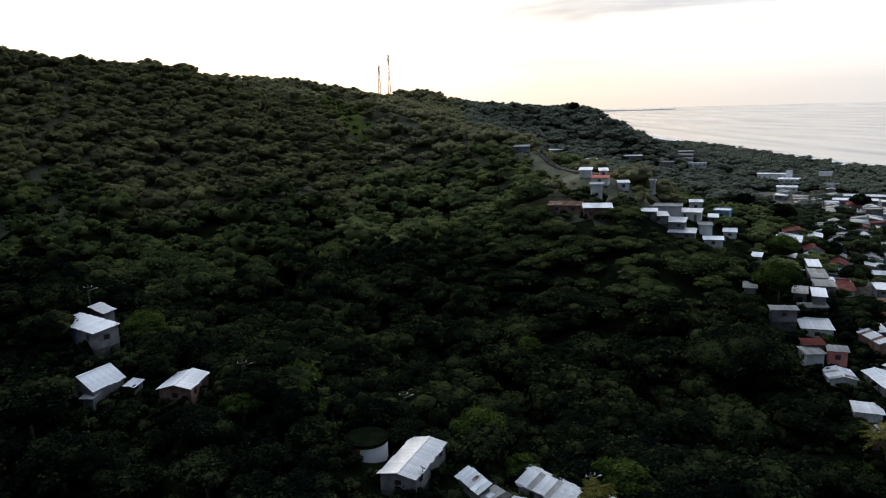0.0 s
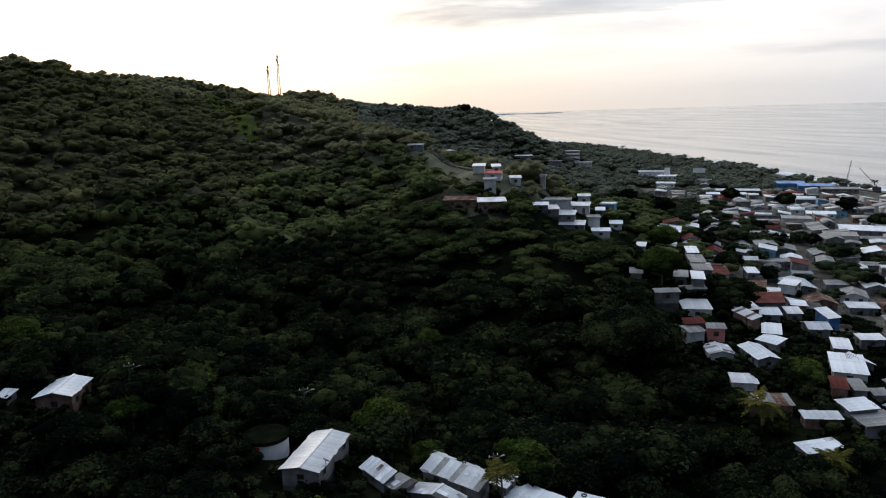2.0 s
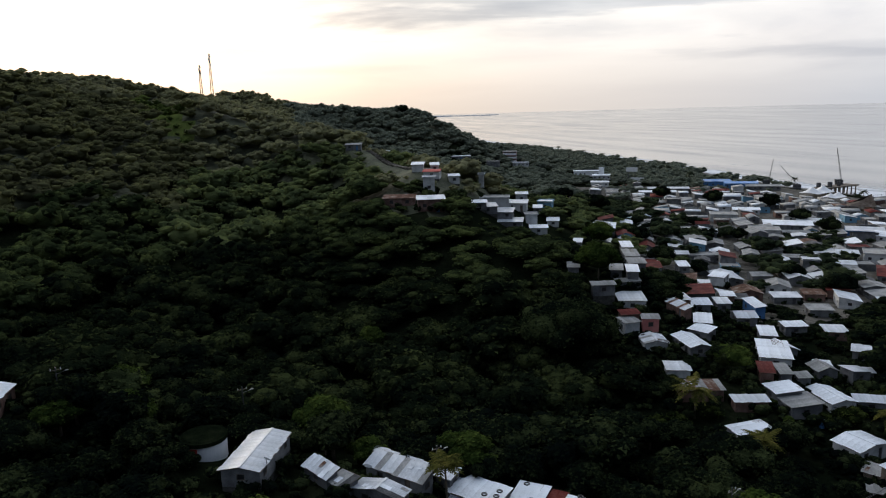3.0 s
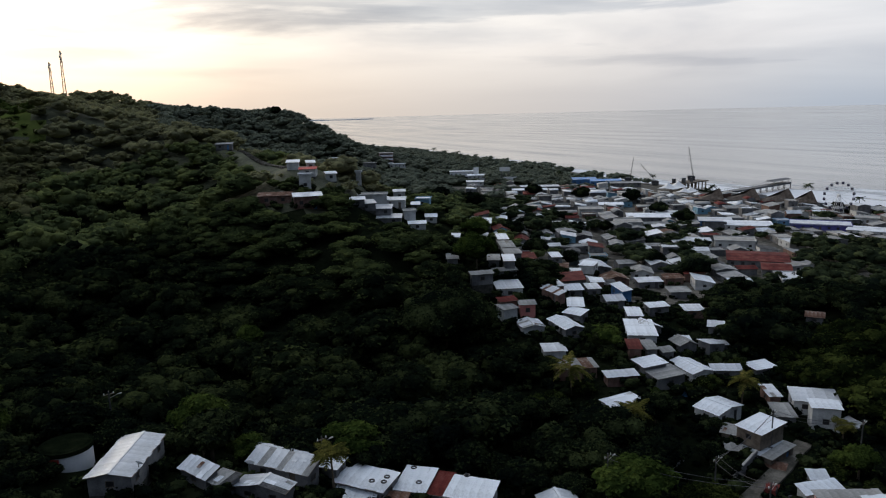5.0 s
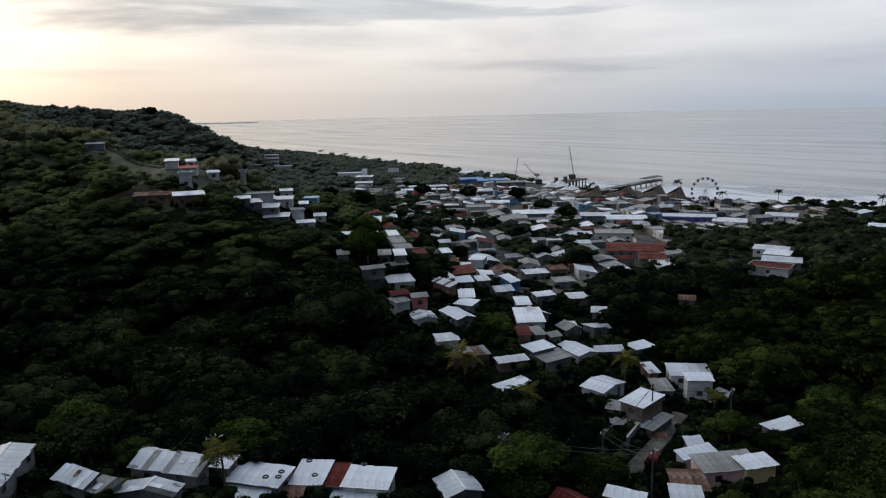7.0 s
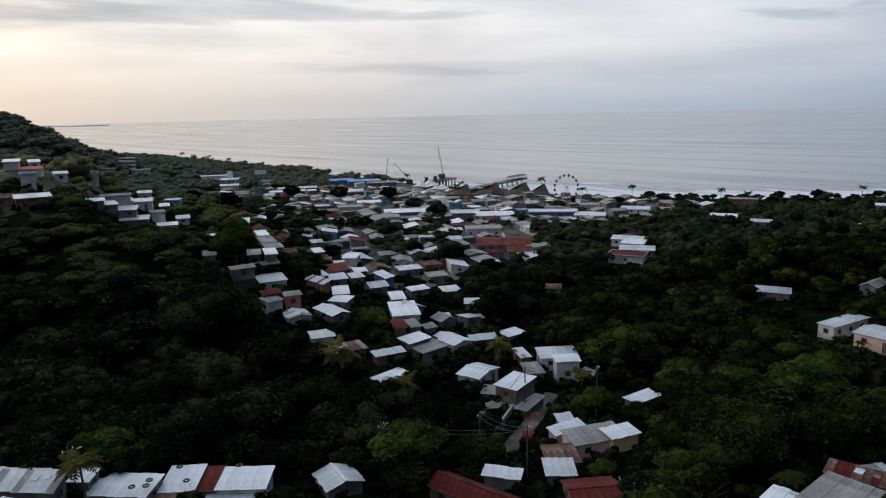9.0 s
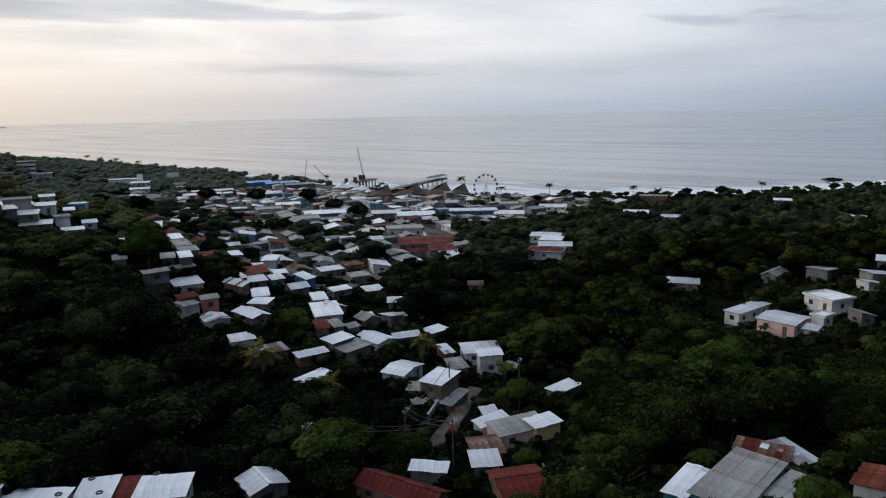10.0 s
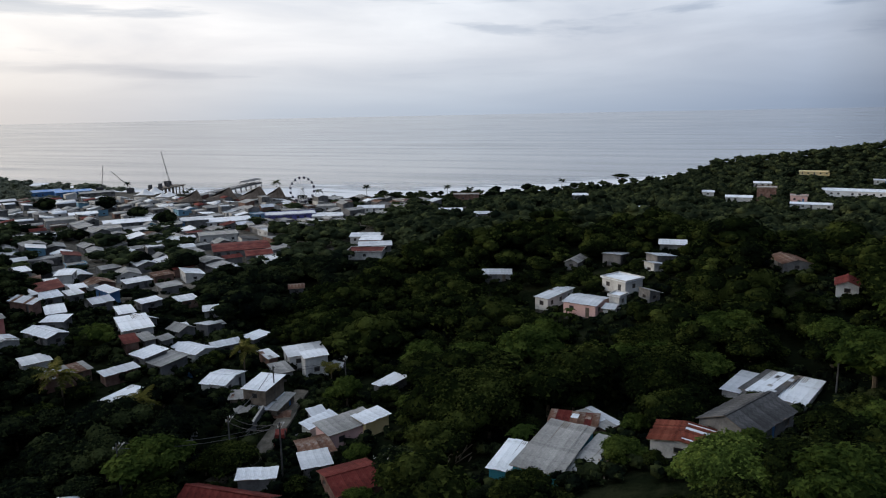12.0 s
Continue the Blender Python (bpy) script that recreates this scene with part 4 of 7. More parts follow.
house(140.4, 41.4, 3.1, 10.2, 255, z=9.2, h=2.6, roof="shed", rise=0.30, eaves=0.3, wall=M_PALE_WALL, cover=M_ZINC, odd=(M_GREY_ROOF, 0.3), free=3.0, label="pale house with an old zinc roof")
house(135.7, 27.0, 2.2, 3.1, 255, z=11.5, h=2.4, roof="flat", rise=0.12, eaves=0.3, wall=M_PALE_WALL, cover=M_WHITE_ROOF, free=3.0, label="white cube of a house with small windows")
house(50.9, 50.6, 10.1, 3.6, 279, z=7.4, h=2.2, roof="gable", rise=0.80, eaves=0.3, wall=M_BRICK, cover=M_RED_ROOF, label="house with a dark red pitched roof")
house(56.7, 51.6, 4.2, 1.6, 300, z=6.8, h=2.4, roof="shed", rise=0.29, eaves=0.3, wall=M_BLOCK, cover=M_WHITE_ROOF, label="grey house with a white sheet roof")
house(41.3, 63.4, 4.3, 4.2, 257, z=8.0, h=2.2, roof="gable", rise=0.60, eaves=0.3, wall=M_BLOCK, cover=M_ZINC, label="shack with a pale gabled zinc roof")
house(92.0, 54.1, 2.6, 5.2, 259, z=5.6, h=2.0, roof="shed", rise=0.21, eaves=0.3, wall=M_BLOCK, cover=M_WHITE_ROOF, label="long shed roof half hidden by trees")
house(77.2, 140.8, 2.3, 6.0, 336, z=19.2, h=2.4, roof="shed", rise=0.30, eaves=0.3, wall=M_BLOCK, cover=M_WHITE_ROOF, free=3.0, label="small upper house with a clean white roof")
house(75.3, 144.7, 2.6, 5.1, 333, z=18.4, h=2.8, roof="shed", rise=0.29, eaves=0.3, wall=M_BLOCK, cover=M_GREY_ROOF, free=3.0, label="grey blue block house on the upper terrace")
house(84.9, 153.1, 3.9, 5.1, 341, z=18.7, h=1.6, roof="shed", rise=0.30, eaves=0.3, wall=M_BLOCK, cover=M_GREY_ROOF, label="house under zinc sheets stepping up the spur")
house(88.3, 162.1, 3.3, 7.7, 340, z=18.7, h=1.6, roof="shed", rise=0.30, eaves=0.3, wall=M_BLOCK, cover=M_GREY_ROOF, label="house with a pale zinc roof on the spur")
house(93.5, 174.2, 2.6, 7.3, 339, z=18.4, h=1.6, roof="shed", rise=0.30, eaves=0.3, wall=M_BLOCK, cover=M_WHITE_ROOF, label="small house with a white roof high on the spur")
house(74.8, 138.3, 5.2, 1.6, 352, z=16.4, h=3.2, roof="shed", rise=0.33, eaves=0.3, wall=M_BLOCK, cover=M_GREY_ROOF, free=3.0, label="grey block house with a low roof on a terrace")
house(72.0, 131.9, 5.4, 6.3, 342, z=15.4, h=2.4, roof="shed", rise=0.28, eaves=0.3, wall=M_PALE_WALL, cover=M_ZINC, free=3.0, label="pale house with zinc roof on a terrace")
house(66.2, 121.7, 3.2, 2.9, 4, z=13.5, h=2.6, roof="shed", rise=0.31, eaves=0.3, wall=M_PALE_WALL, cover=M_GREY_ROOF, free=3.0, label="pale house beside a salmon pink one")
house(67.5, 124.0, 3.5, 2.1, 353, z=15.1, h=1.8, roof="shed", rise=0.32, eaves=0.3, wall=M_BRICK, cover=M_RED_ROOF, label="low red roof behind a pale house")
house(65.6, 131.8, 4.7, 1.6, 351, z=18.8, h=2.4, roof="shed", rise=0.29, eaves=0.3, wall=M_BLOCK, cover=M_GREY_ROOF, free=3.0, label="long low wall house with a grey roof under trees")
house(80.3, 126.6, 7.0, 1.6, 269, z=14.2, h=2.4, roof="shed", rise=0.54, eaves=0.3, wall=M_BRICK, cover=M_ZINC, odd=(M_RUST_ROOF, 0.3), label="brick house with a striped zinc roof")
house(123.5, 174.7, 4.2, 6.1, 310, z=6.3, h=2.6, roof="shed", rise=0.31, eaves=0.3, wall=M_PALE_WALL, cover=M_WHITE_ROOF, label="pale house with a white roof above the town")
house(109.7, 161.6, 2.8, 3.4, 326, z=8.8, h=2.0, roof="shed", rise=0.30, eaves=0.3, wall=M_BLOCK, cover=M_ZINC, label="small house with a zinc roof above the town")
house(106.4, 147.1, 3.1, 3.3, 335, z=9.1, h=2.4, roof="shed", rise=0.30, eaves=0.3, wall=M_BRICK, cover=M_WHITE_ROOF, label="brick house with a white roof")
house(99.6, 139.3, 2.9, 4.2, 340, z=9.8, h=2.6, roof="shed", rise=0.30, eaves=0.3, wall=M_BLOCK, cover=M_ZINC, label="block house with a zinc roof")
house(122.1, 191.2, 3.1, 6.9, 339, z=6.4, h=2.4, roof="shed", rise=0.30, eaves=0.3, wall=M_BLOCK, cover=M_WHITE_ROOF, label="small house with a white roof among trees")
house(92.5, 110.4, 4.5, 3.7, 83, z=9.6, h=2.0, roof="gable", wall=M_BLOCK, cover=M_WHITE_ROOF, label="house with a white gabled roof")
house(100.3, 100.6, 2.8, 4.2, 95, z=7.4, h=1.9, roof="shed", wall=M_BLOCK, cover=M_ZINC, label="low shed with a zinc roof")
house(130.1, 180.9, 11.5, 6.8, 72, z=4.8, h=2.0, roof="gable", wall=M_BLOCK, cover=M_ZINC, label="house with a zinc roof")
house(109.4, 151.7, 4.9, 3.6, 69, z=8.2, h=2.0, roof="shed", wall=M_PALE_WALL, cover=M_ZINC, label="small pale house with a zinc roof")
house(93.8, 101.3, 3.8, 3.4, 78, z=8.5, h=2.0, roof="gable", wall=M_BLOCK, cover=M_GREY_ROOF, label="house with a grey gabled roof")
house(169.7, 44.8, 6.8, 3.2, 176, z=11.1, h=2.0, roof="gable", wall=M_BLOCK, cover=M_GREY_ROOF, label="grey house with a striped roof")
house(171.0, 35.0, 4.5, 6.7, 83, z=12.8, h=2.0, roof="shed", wall=M_BLOCK, cover=M_ZINC, label="long shed with a zinc roof")
house(167.0, 23.7, 3.8, 5.6, 51, z=14.0, h=2.0, roof="shed", wall=M_BLOCK, cover=M_ZINC, label="house with a zinc roof among trees")
house(159.3, 23.8, 2.8, 4.1, 61, z=13.7, h=1.9, roof="shed", wall=M_PALE_WALL, cover=M_ZINC, label="small shed with a zinc roof")
house(139.1, 21.5, 3.3, 2.6, 50, z=12.3, h=2.0, roof="shed", wall=M_BLOCK, cover=M_GREY_ROOF, label="house with a weathered sheet roof")
house(156.5, -3.2, 7.7, 5.5, 23, z=17.2, h=2.0, roof="gable", wall=M_BLOCK, cover=M_RUST_ROOF, label="old house with a brown roof")
house(136.8, -12.4, 5.6, 3.4, 177, z=17.5, h=2.2, roof="gable", wall=M_PALE_WALL, cover=M_RED_ROOF, label="blue and white house with a red roof")


# ---- houses of the hillside, the shore front and the far slopes ----
house(34.2, 297.5, 6.2, 4, -15, z=42.4, h=2.4, roof="shed", rise=0.5, wall=M_BLOCK, cover=M_GREY_ROOF, label="grey hillside house half sunk in trees", detail=False)
house(86.1, 538.1, 13.0, 4, -10, z=25.9, h=2.4, roof="shed", rise=0.5, wall=M_BLOCK, cover=M_ZINC, label="hillside house with a pale roof at the top of a track", detail=False)
house(108.6, 510.1, 7.5, 4, -6, z=20.2, h=2.6, roof="shed", rise=0.5, wall=M_PALE_WALL, cover=M_WHITE_ROOF, label="small white house on the hillside", detail=False)
house(45.6, 222.4, 3.6, 4, -16, z=38.7, h=2.4, roof="shed", rise=0.5, wall=M_PALE_WALL, cover=M_WHITE_ROOF, label="white roofed hillside house", detail=False)
house(51.5, 224.2, 2.5, 4, -10, z=38.2, h=2.4, roof="shed", rise=0.5, wall=M_PALE_WALL, cover=M_WHITE_ROOF, label="small hillside house with a white roof", detail=False)
house(49.2, 217.4, 4.9, 6, -20, z=36.8, h=2.4, roof="gable", rise=0.5, wall=M_PALE_WALL, cover=M_RED, label="hillside house with a bright red roof", detail=False)
house(44.3, 201.0, 3.3, 4, -12, z=33.4, h=5.4, roof="flat", rise=0.5, wall=M_PALE_WALL, cover=M_WHITE_ROOF, label="tall narrow white hillside house", detail=False)
house(56.4, 219.1, 3.2, 5, -7, z=34.7, h=2.6, roof="gable", rise=0.5, wall=M_PALE_WALL, cover=M_WHITE_ROOF, label="pale house with a white gable", detail=False)
house(69.3, 231.0, 1.7, 3, -20, z=31.6, h=4.5, roof="flat", rise=0.5, wall=M_PALE_WALL, cover=M_WHITE_ROOF, label="narrow white two storey house", detail=False)
house(41.8, 188.1, 7.3, 5, -9, z=30.6, h=3.6, roof="shed", rise=0.5, wall=M_BRICK, cover=M_WHITE_ROOF, label="brick house with a white sheet roof on the spur", detail=False)
house(34.3, 194.2, 8.7, 4, -16, z=31.6, h=2.6, roof="shed", rise=0.5, wall=M_BRICK, cover=M_RUST_ROOF, label="brown brick house on the spur", detail=False)
house(61.0, 206.0, 4.1, 6, -15, z=27.8, h=2.4, roof="gable", rise=0.5, wall=M_BLOCK, cover=M_WHITE_ROOF, label="house with a white roof on the saddle", detail=False)
house(63.2, 205.6, 5.8, 5, -9, z=26.4, h=2.4, roof="shed", rise=0.5, wall=M_BLOCK, cover=M_ZINC, label="house with a zinc roof on the saddle", detail=False)
house(68.9, 215.1, 8.9, 6, -20, z=27.0, h=3.0, roof="flat", rise=0.5, wall=M_PALE_WALL, cover=M_CONCRETE, label="tan flat roofed house on the saddle", detail=False)
house(71.5, 214.6, 4.6, 5, -13, z=25.5, h=2.8, roof="shed", rise=0.5, wall=M_PALE_WALL, cover=M_WHITE_ROOF, label="white fronted house on the saddle", detail=False)
house(79.4, 223.4, 6.7, 5, -25, z=24.0, h=2.8, roof="shed", rise=0.5, wall=M_PALE_WALL, cover=M_ZINC, label="long low house with a zinc roof", detail=False)
house(86.8, 239.6, 4.0, 6, -18, z=24.4, h=3.4, roof="gable", rise=0.5, wall=M_PALE_WALL, cover=M_WHITE_ROOF, label="white house with a white gabled roof", detail=False)
house(97.7, 243.5, 5.0, 6, -30, z=20.6, h=3.2, roof="flat", rise=0.5, wall=M_SKY_BLUE, cover=M_WHITE_ROOF, label="bright blue house with a flat roof", detail=False)
house(89.8, 231.4, 2.8, 4, -22, z=21.4, h=2.2, roof="shed", rise=0.5, wall=M_BLOCK, cover=M_WHITE_ROOF, label="small shed with a white roof", detail=False)
house(80.7, 213.9, 3.6, 5, -15, z=20.6, h=3.4, roof="flat", rise=0.5, wall=M_PALE_WALL, cover=M_CONCRETE, label="white cube of a house", detail=False)
house(68.5, 201.1, 8.7, 5, -23, z=22.3, h=2.2, roof="shed", rise=0.5, wall=M_BLOCK, cover=M_ZINC, label="wide house with a zinc roof", detail=False)
house(80.7, 207.4, 5.3, 6, -18, z=18.6, h=2.4, roof="gable", rise=0.5, wall=M_PALE_WALL, cover=M_WHITE_ROOF, label="house with a white gabled roof below the saddle", detail=False)
house(66.8, 205.8, 9.5, 6, -25, z=24.6, h=2.4, roof="shed", rise=0.5, wall=M_BLOCK, cover=M_ZINC, label="broad house with a zinc roof on the saddle", detail=False)
house(91.9, 222.4, 3.8, 4, -22, z=18.0, h=2.2, roof="shed", rise=0.5, wall=M_PALE_WALL, cover=M_WHITE_ROOF, label="low white roofed shed", detail=False)
house(150.0, 556.1, 15.6, 5, -8, z=18.4, h=2.6, roof="shed", rise=0.5, wall=M_BLOCK, cover=M_ZINC, label="long grey roof among hillside trees", detail=False)
house(168.3, 527.5, 9.7, 7, -21, z=10.8, h=7.0, roof="flat", rise=0.5, wall=M_BLOCK, cover=M_CONCRETE, label="grey flat roofed block building", detail=False)
house(201.0, 555.3, 13.1, 7, -16, z=10.3, h=3.4, roof="flat", rise=0.5, wall=M_PALE_WALL, cover=M_WHITE_ROOF, label="white low flat building among trees", detail=False)
house(93.7, 206.3, 2.5, 4, -30, z=13.1, h=2.4, roof="shed", rise=0.5, wall=M_BLOCK, cover=M_WHITE_ROOF, label="small pale roof beside a round tree", detail=False)
house(64.5, 144.3, 2.3, 3, -23, z=20.0, h=2.6, roof="shed", rise=0.5, wall=M_BLOCK, cover=M_GREY_ROOF, label="grey hut under trees on the spur", detail=False)
house(239.0, 509.7, 19.9, 9.0, -25, h=4.0, roof="flat", wall=M_WHITE, cover=M_WHITE_ROOF, label="white building by the shore", detail=False)
house(240.0, 486.3, 13.1, 8.0, -26, h=3.2, roof="gable", wall=M_PALE_WALL, cover=M_WHITE_ROOF, label="white roofed building near trees", detail=False)
house(213.9, 435.9, 11.7, 8.0, -26, h=3.2, roof="gable", wall=M_PALE_WALL, cover=M_ZINC, label="pale building among trees", detail=False)
house(294.0, 423.2, 16.6, 16.0, -27, h=4.0, roof="gable", wall=M_BLUE, cover=M_BLUE_ROOF, label="blue market hall by the shore", detail=False)
house(301.2, 408.1, 20.4, 14.0, -28, h=3.7, roof="gable", wall=M_BLUE, cover=M_BLUE_ROOF, label="blue market hall with a long zinc roof", detail=False)
house(308.5, 395.5, 20.2, 12.0, -30, h=2.7, roof="gable", wall=M_BLOCK, cover=M_GREY_ROOF, label="long grey market roof", detail=False)
house(241.5, 397.4, 24.7, 8.0, -25, h=3.0, roof="gable", cover=M_ZINC, label="long market shed with a zinc roof", detail=False)
house(223.3, 379.1, 21.2, 8.0, -25, h=3.0, roof="gable", cover=M_WHITE_ROOF, label="long market shed with a white roof", detail=False)
house(230.0, 306.2, 12.4, 10.0, -32, h=2.4, roof="gable", wall=M_PALE_WALL, cover=M_WHITE_ROOF, label="town house with a white roof", detail=False)
house(203.4, 286.5, 11.4, 10.0, -30, h=3.4, roof="flat", wall=M_PALE_WALL, cover=M_CONCRETE, label="two storey town house with a flat roof", detail=False)
house(217.2, 261.0, 19.2, 14.0, -35, h=2.5, roof="gable", cover=M_WHITE_ROOF, label="large warehouse with pale roof", detail=False)
house(192.9, 244.6, 11.1, 10.0, -33, h=3.4, roof="flat", wall=M_PALE_WALL, cover=M_CONCRETE, label="white two storey town house", detail=False)
house(198.4, 190.3, 13.4, 9.0, -42, h=3.4, roof="flat", wall=M_PALE_WALL, cover=M_CONCRETE, label="long white two storey building", detail=False)
house(183.4, 166.1, 18.2, 16.0, -44, h=2.5, roof="gable", cover=M_RED_ROOF, label="long house under faded red tiles", detail=False)
house(176.4, 152.4, 8.0, 10.0, -45, h=2.2, roof="gable", cover=M_RED_ROOF, label="house with a red roof", detail=False)
house(261.9, 205.6, 22.6, 12.0, -50, h=2.7, roof="flat", wall=M_PURPLE, cover=M_ZINC, label="violet blue walled enclosure", detail=False)
house(265.6, 186.9, 13.7, 9.0, -61, h=2.2, roof="shed", rise=0.4, wall=M_PALE_WALL, cover=M_ZINC, label="building with broad white roof", detail=False)
house(298.0, 183.6, 13.0, 12.0, -62, h=2.4, roof="gable", wall=M_PALE_WALL, cover=M_ZINC, label="white warehouse with a gabled roof", detail=False)
house(293.5, 207.0, 9.3, 8.0, -55, h=2.7, roof="flat", wall=M_PALE_WALL, cover=M_CONCRETE, label="pale green building near the front", detail=False)
house(238.4, 222.1, 18.5, 14.0, -42, h=2.4, roof="gable", wall=M_PALE_WALL, cover=M_WHITE_ROOF, label="pale roofed hall in town", detail=False)
house(235.6, 238.0, 13.6, 12.0, -40, h=2.4, roof="gable", wall=M_BLUE, cover=M_ZINC, label="town hall with a blue gable", detail=False)
house(235.2, 263.3, 17.1, 12.0, -37, h=2.4, roof="gable", cover=M_ZINC, label="hall with a grey zinc roof", detail=False)
house(209.0, 131.1, 10.1, 8.0, -68, h=2.7, roof="gable", wall=M_PALE_WALL, cover=M_ZINC, label="pale house with a zinc roof among trees", detail=False)
house(201.3, 124.3, 7.0, 6.0, -68, h=2.7, roof="shed", rise=0.4, wall=M_PALE_PINK, cover=M_WHITE_ROOF, label="house with a white roof among trees", detail=False)
house(186.4, 117.1, 10.8, 8.0, -68, h=2.4, roof="flat", wall=M_PALE_WALL, cover=M_RED_ROOF, label="house with a red terrace among trees", detail=False)
house(413.5, -34.5, 30.8, 14.0, -95, h=3.2, roof="gable", wall=M_WHITE, cover=M_WHITE_ROOF, label="large white hall with an arched front", detail=False)
house(357.2, -12.9, 17.3, 4.5, -92, h=2.2, roof="shed", rise=0.4, wall=M_PALE_WALL, cover=M_WHITE_ROOF, label="long white roofed building", detail=False)
house(383.9, 6.5, 8.7, 8.0, -89, h=6.5, roof="flat", wall=M_BRICK, cover=M_CONCRETE, label="red building of three floors", detail=False)
house(380.6, -8.0, 7.4, 6.0, -91, h=3.2, roof="flat", wall=M_PALE_PINK, cover=M_CONCRETE, label="pale pink building near trees", detail=False)
house(378.0, 18.8, 12.2, 8.0, -87, h=2.2, roof="gable", wall=M_PALE_WALL, cover=M_WHITE_ROOF, label="white roofed house among trees", detail=False)
house(396.5, 35.0, 5.8, 6.0, -85, h=2.2, roof="gable", wall=M_PALE_WALL, cover=M_WHITE_ROOF, label="white roofed house among trees", detail=False)
house(451.8, 10.3, 9.5, 7.0, -89, h=2.5, roof="gable", wall=M_PALE_WALL, cover=M_WHITE_ROOF, label="pale house among trees", detail=False)
house(229.5, 3.5, 5.6, 5.2, -84, h=2.4, roof="shed", rise=0.4, wall=M_SKY_BLUE, cover=M_GREY_ROOF, label="light blue house with a dark roof", detail=False)
house(230.0, -0.7, 4.9, 6.0, -85, h=2.5, roof="gable", wall=M_BLOCK, cover=M_WHITE_ROOF, label="house with a white roof", detail=False)
house(231.9, -4.9, 4.9, 6.0, -86, h=2.5, roof="gable", wall=M_BLOCK, cover=M_WHITE_ROOF, label="house with a white roof", detail=False)
house(238.0, 5.4, 11.7, 4.5, -83, h=2.7, roof="shed", rise=0.4, wall=M_BRICK, cover=M_RUST_ROOF, label="brown roofed long house", detail=False)
house(179.5, 22.8, 6.2, 4.5, -82, h=2.4, roof="shed", rise=0.4, wall=M_BLOCK, cover=M_WHITE_ROOF, label="shed with a pale roof among trees")
house(237.2, -10.7, 3.9, 5.0, -92, h=2.4, roof="gable", wall=M_BLOCK, cover=M_GREY_ROOF, label="small grey block house", detail=False)
house(240.2, -24.6, 13.8, 8.0, -95, h=2.2, roof="gable", cover=M_DARK_ROOF, label="dark roofed house among trees", detail=False)
house(160.8, 62.6, 6.9, 3.8, -68, h=2.0, roof="shed", rise=0.4, cover=M_ZINC, label="shed with a zinc roof among trees")
house(293.6, 88.5, 7.5, 4.5, -73, h=2.5, roof="shed", rise=0.4, wall=M_PALE_WALL, cover=M_WHITE_ROOF, label="white roofed house among trees", detail=False)
house(285.1, 118.0, 7.5, 6.0, -67, h=2.5, roof="gable", cover=M_ZINC, label="house with a zinc roof among trees", detail=False)
house(515.0, -18.2, 17.4, 3.8, -92, h=2.5, roof="shed", rise=0.4, wall=M_YELLOW, cover=M_YELLOW, label="long yellow canopy among the headland trees", detail=False)
house(476.2, -53.7, 11.6, 4.5, -96, h=2.5, roof="shed", rise=0.4, wall=M_PALE_WALL, cover=M_ZINC, label="pale roof among the headland trees", detail=False)
house(351.7, 155.5, 13.7, 7.0, -66, h=4.0, roof="flat", wall=M_BRICK, cover=M_CONCRETE, label="red brick building with two small towers on the shore", detail=False)
house(295.7, 138.7, 10.6, 8.0, -65, h=2.5, roof="gable", wall=M_PALE_WALL, cover=M_WHITE_ROOF, label="wide pale roof near the shore", detail=False)
house(293.3, 103.8, 9.1, 7.0, -70, h=2.5, roof="gable", cover=M_ZINC, label="zinc roofed house near the shore", detail=False)
house(320.5, 56.5, 7.9, 6.0, -80, h=2.5, roof="gable", cover=M_ZINC, label="zinc roofed house under coastal trees", detail=False)
house(375.0, 98.2, 8.1, 6.0, -75, h=2.5, roof="gable", cover=M_WHITE_ROOF, label="small pale roof by the beach", detail=False)
house(194.7, 118.9, 10.4, 8.0, -59, h=2.5, roof="gable", cover=M_ZINC, label="zinc roofed house in the trees", detail=False)
house(142.6, 111.4, 3.6, 3.0, -52, h=2.0, roof="shed", rise=0.4, cover=M_RUST_ROOF, label="rusty shed roof in the trees")
house(113.6, 112.9, 3.0, 3.0, -45, h=2.0, roof="shed", rise=0.4, cover=M_ZINC, label="small zinc roof in the trees")
house(104.9, 191.3, 6.4, 3.4, -21, h=2.5, roof="shed", rise=0.4, wall=M_BLUE, cover=M_WHITE_ROOF, label="dark blue house with a white roof", detail=False)
house(82.9, 131.5, 4.4, 3.8, -7, h=2.0, roof="shed", rise=0.4, wall=M_BRICK, cover=M_ZINC, label="brick house with a zinc roof")
house(-38.6, 174.3, 3.0, 2.2, 12, h=1.5, roof="shed", rise=0.4, free=0, cover=M_WHITE_ROOF, label="small pale roof deep among trees")
house(-0.6, 123.5, 3.0, 3.8, 50, h=1.5, roof="shed", rise=0.4, free=0, cover=M_WHITE_ROOF, label="narrow white roof behind trees")
house(59.2, 40.2, 5.4, 6.0, -36, h=1.9, roof="gable", wall=M_BRICK, cover=M_RED_ROOF, label="low house with a dark red roof under a flowering tree")
house(66.9, 50.8, 3.8, 3.8, -38, h=1.7, roof="shed", rise=0.4, wall=M_BRICK, cover=M_RUST_ROOF, label="rusty shed roof beside the lane")
house(63.4, 48.3, 3.2, 3.0, -43, h=1.7, roof="shed", rise=0.4, cover=M_ZINC, label="small zinc roofs below the pink house")
house(88.2, 132.3, 4.5, 5.0, -14, h=2.0, roof="gable", wall=M_BLOCK, cover=M_WHITE_ROOF, label="house with a white sheet roof in the hillside row")
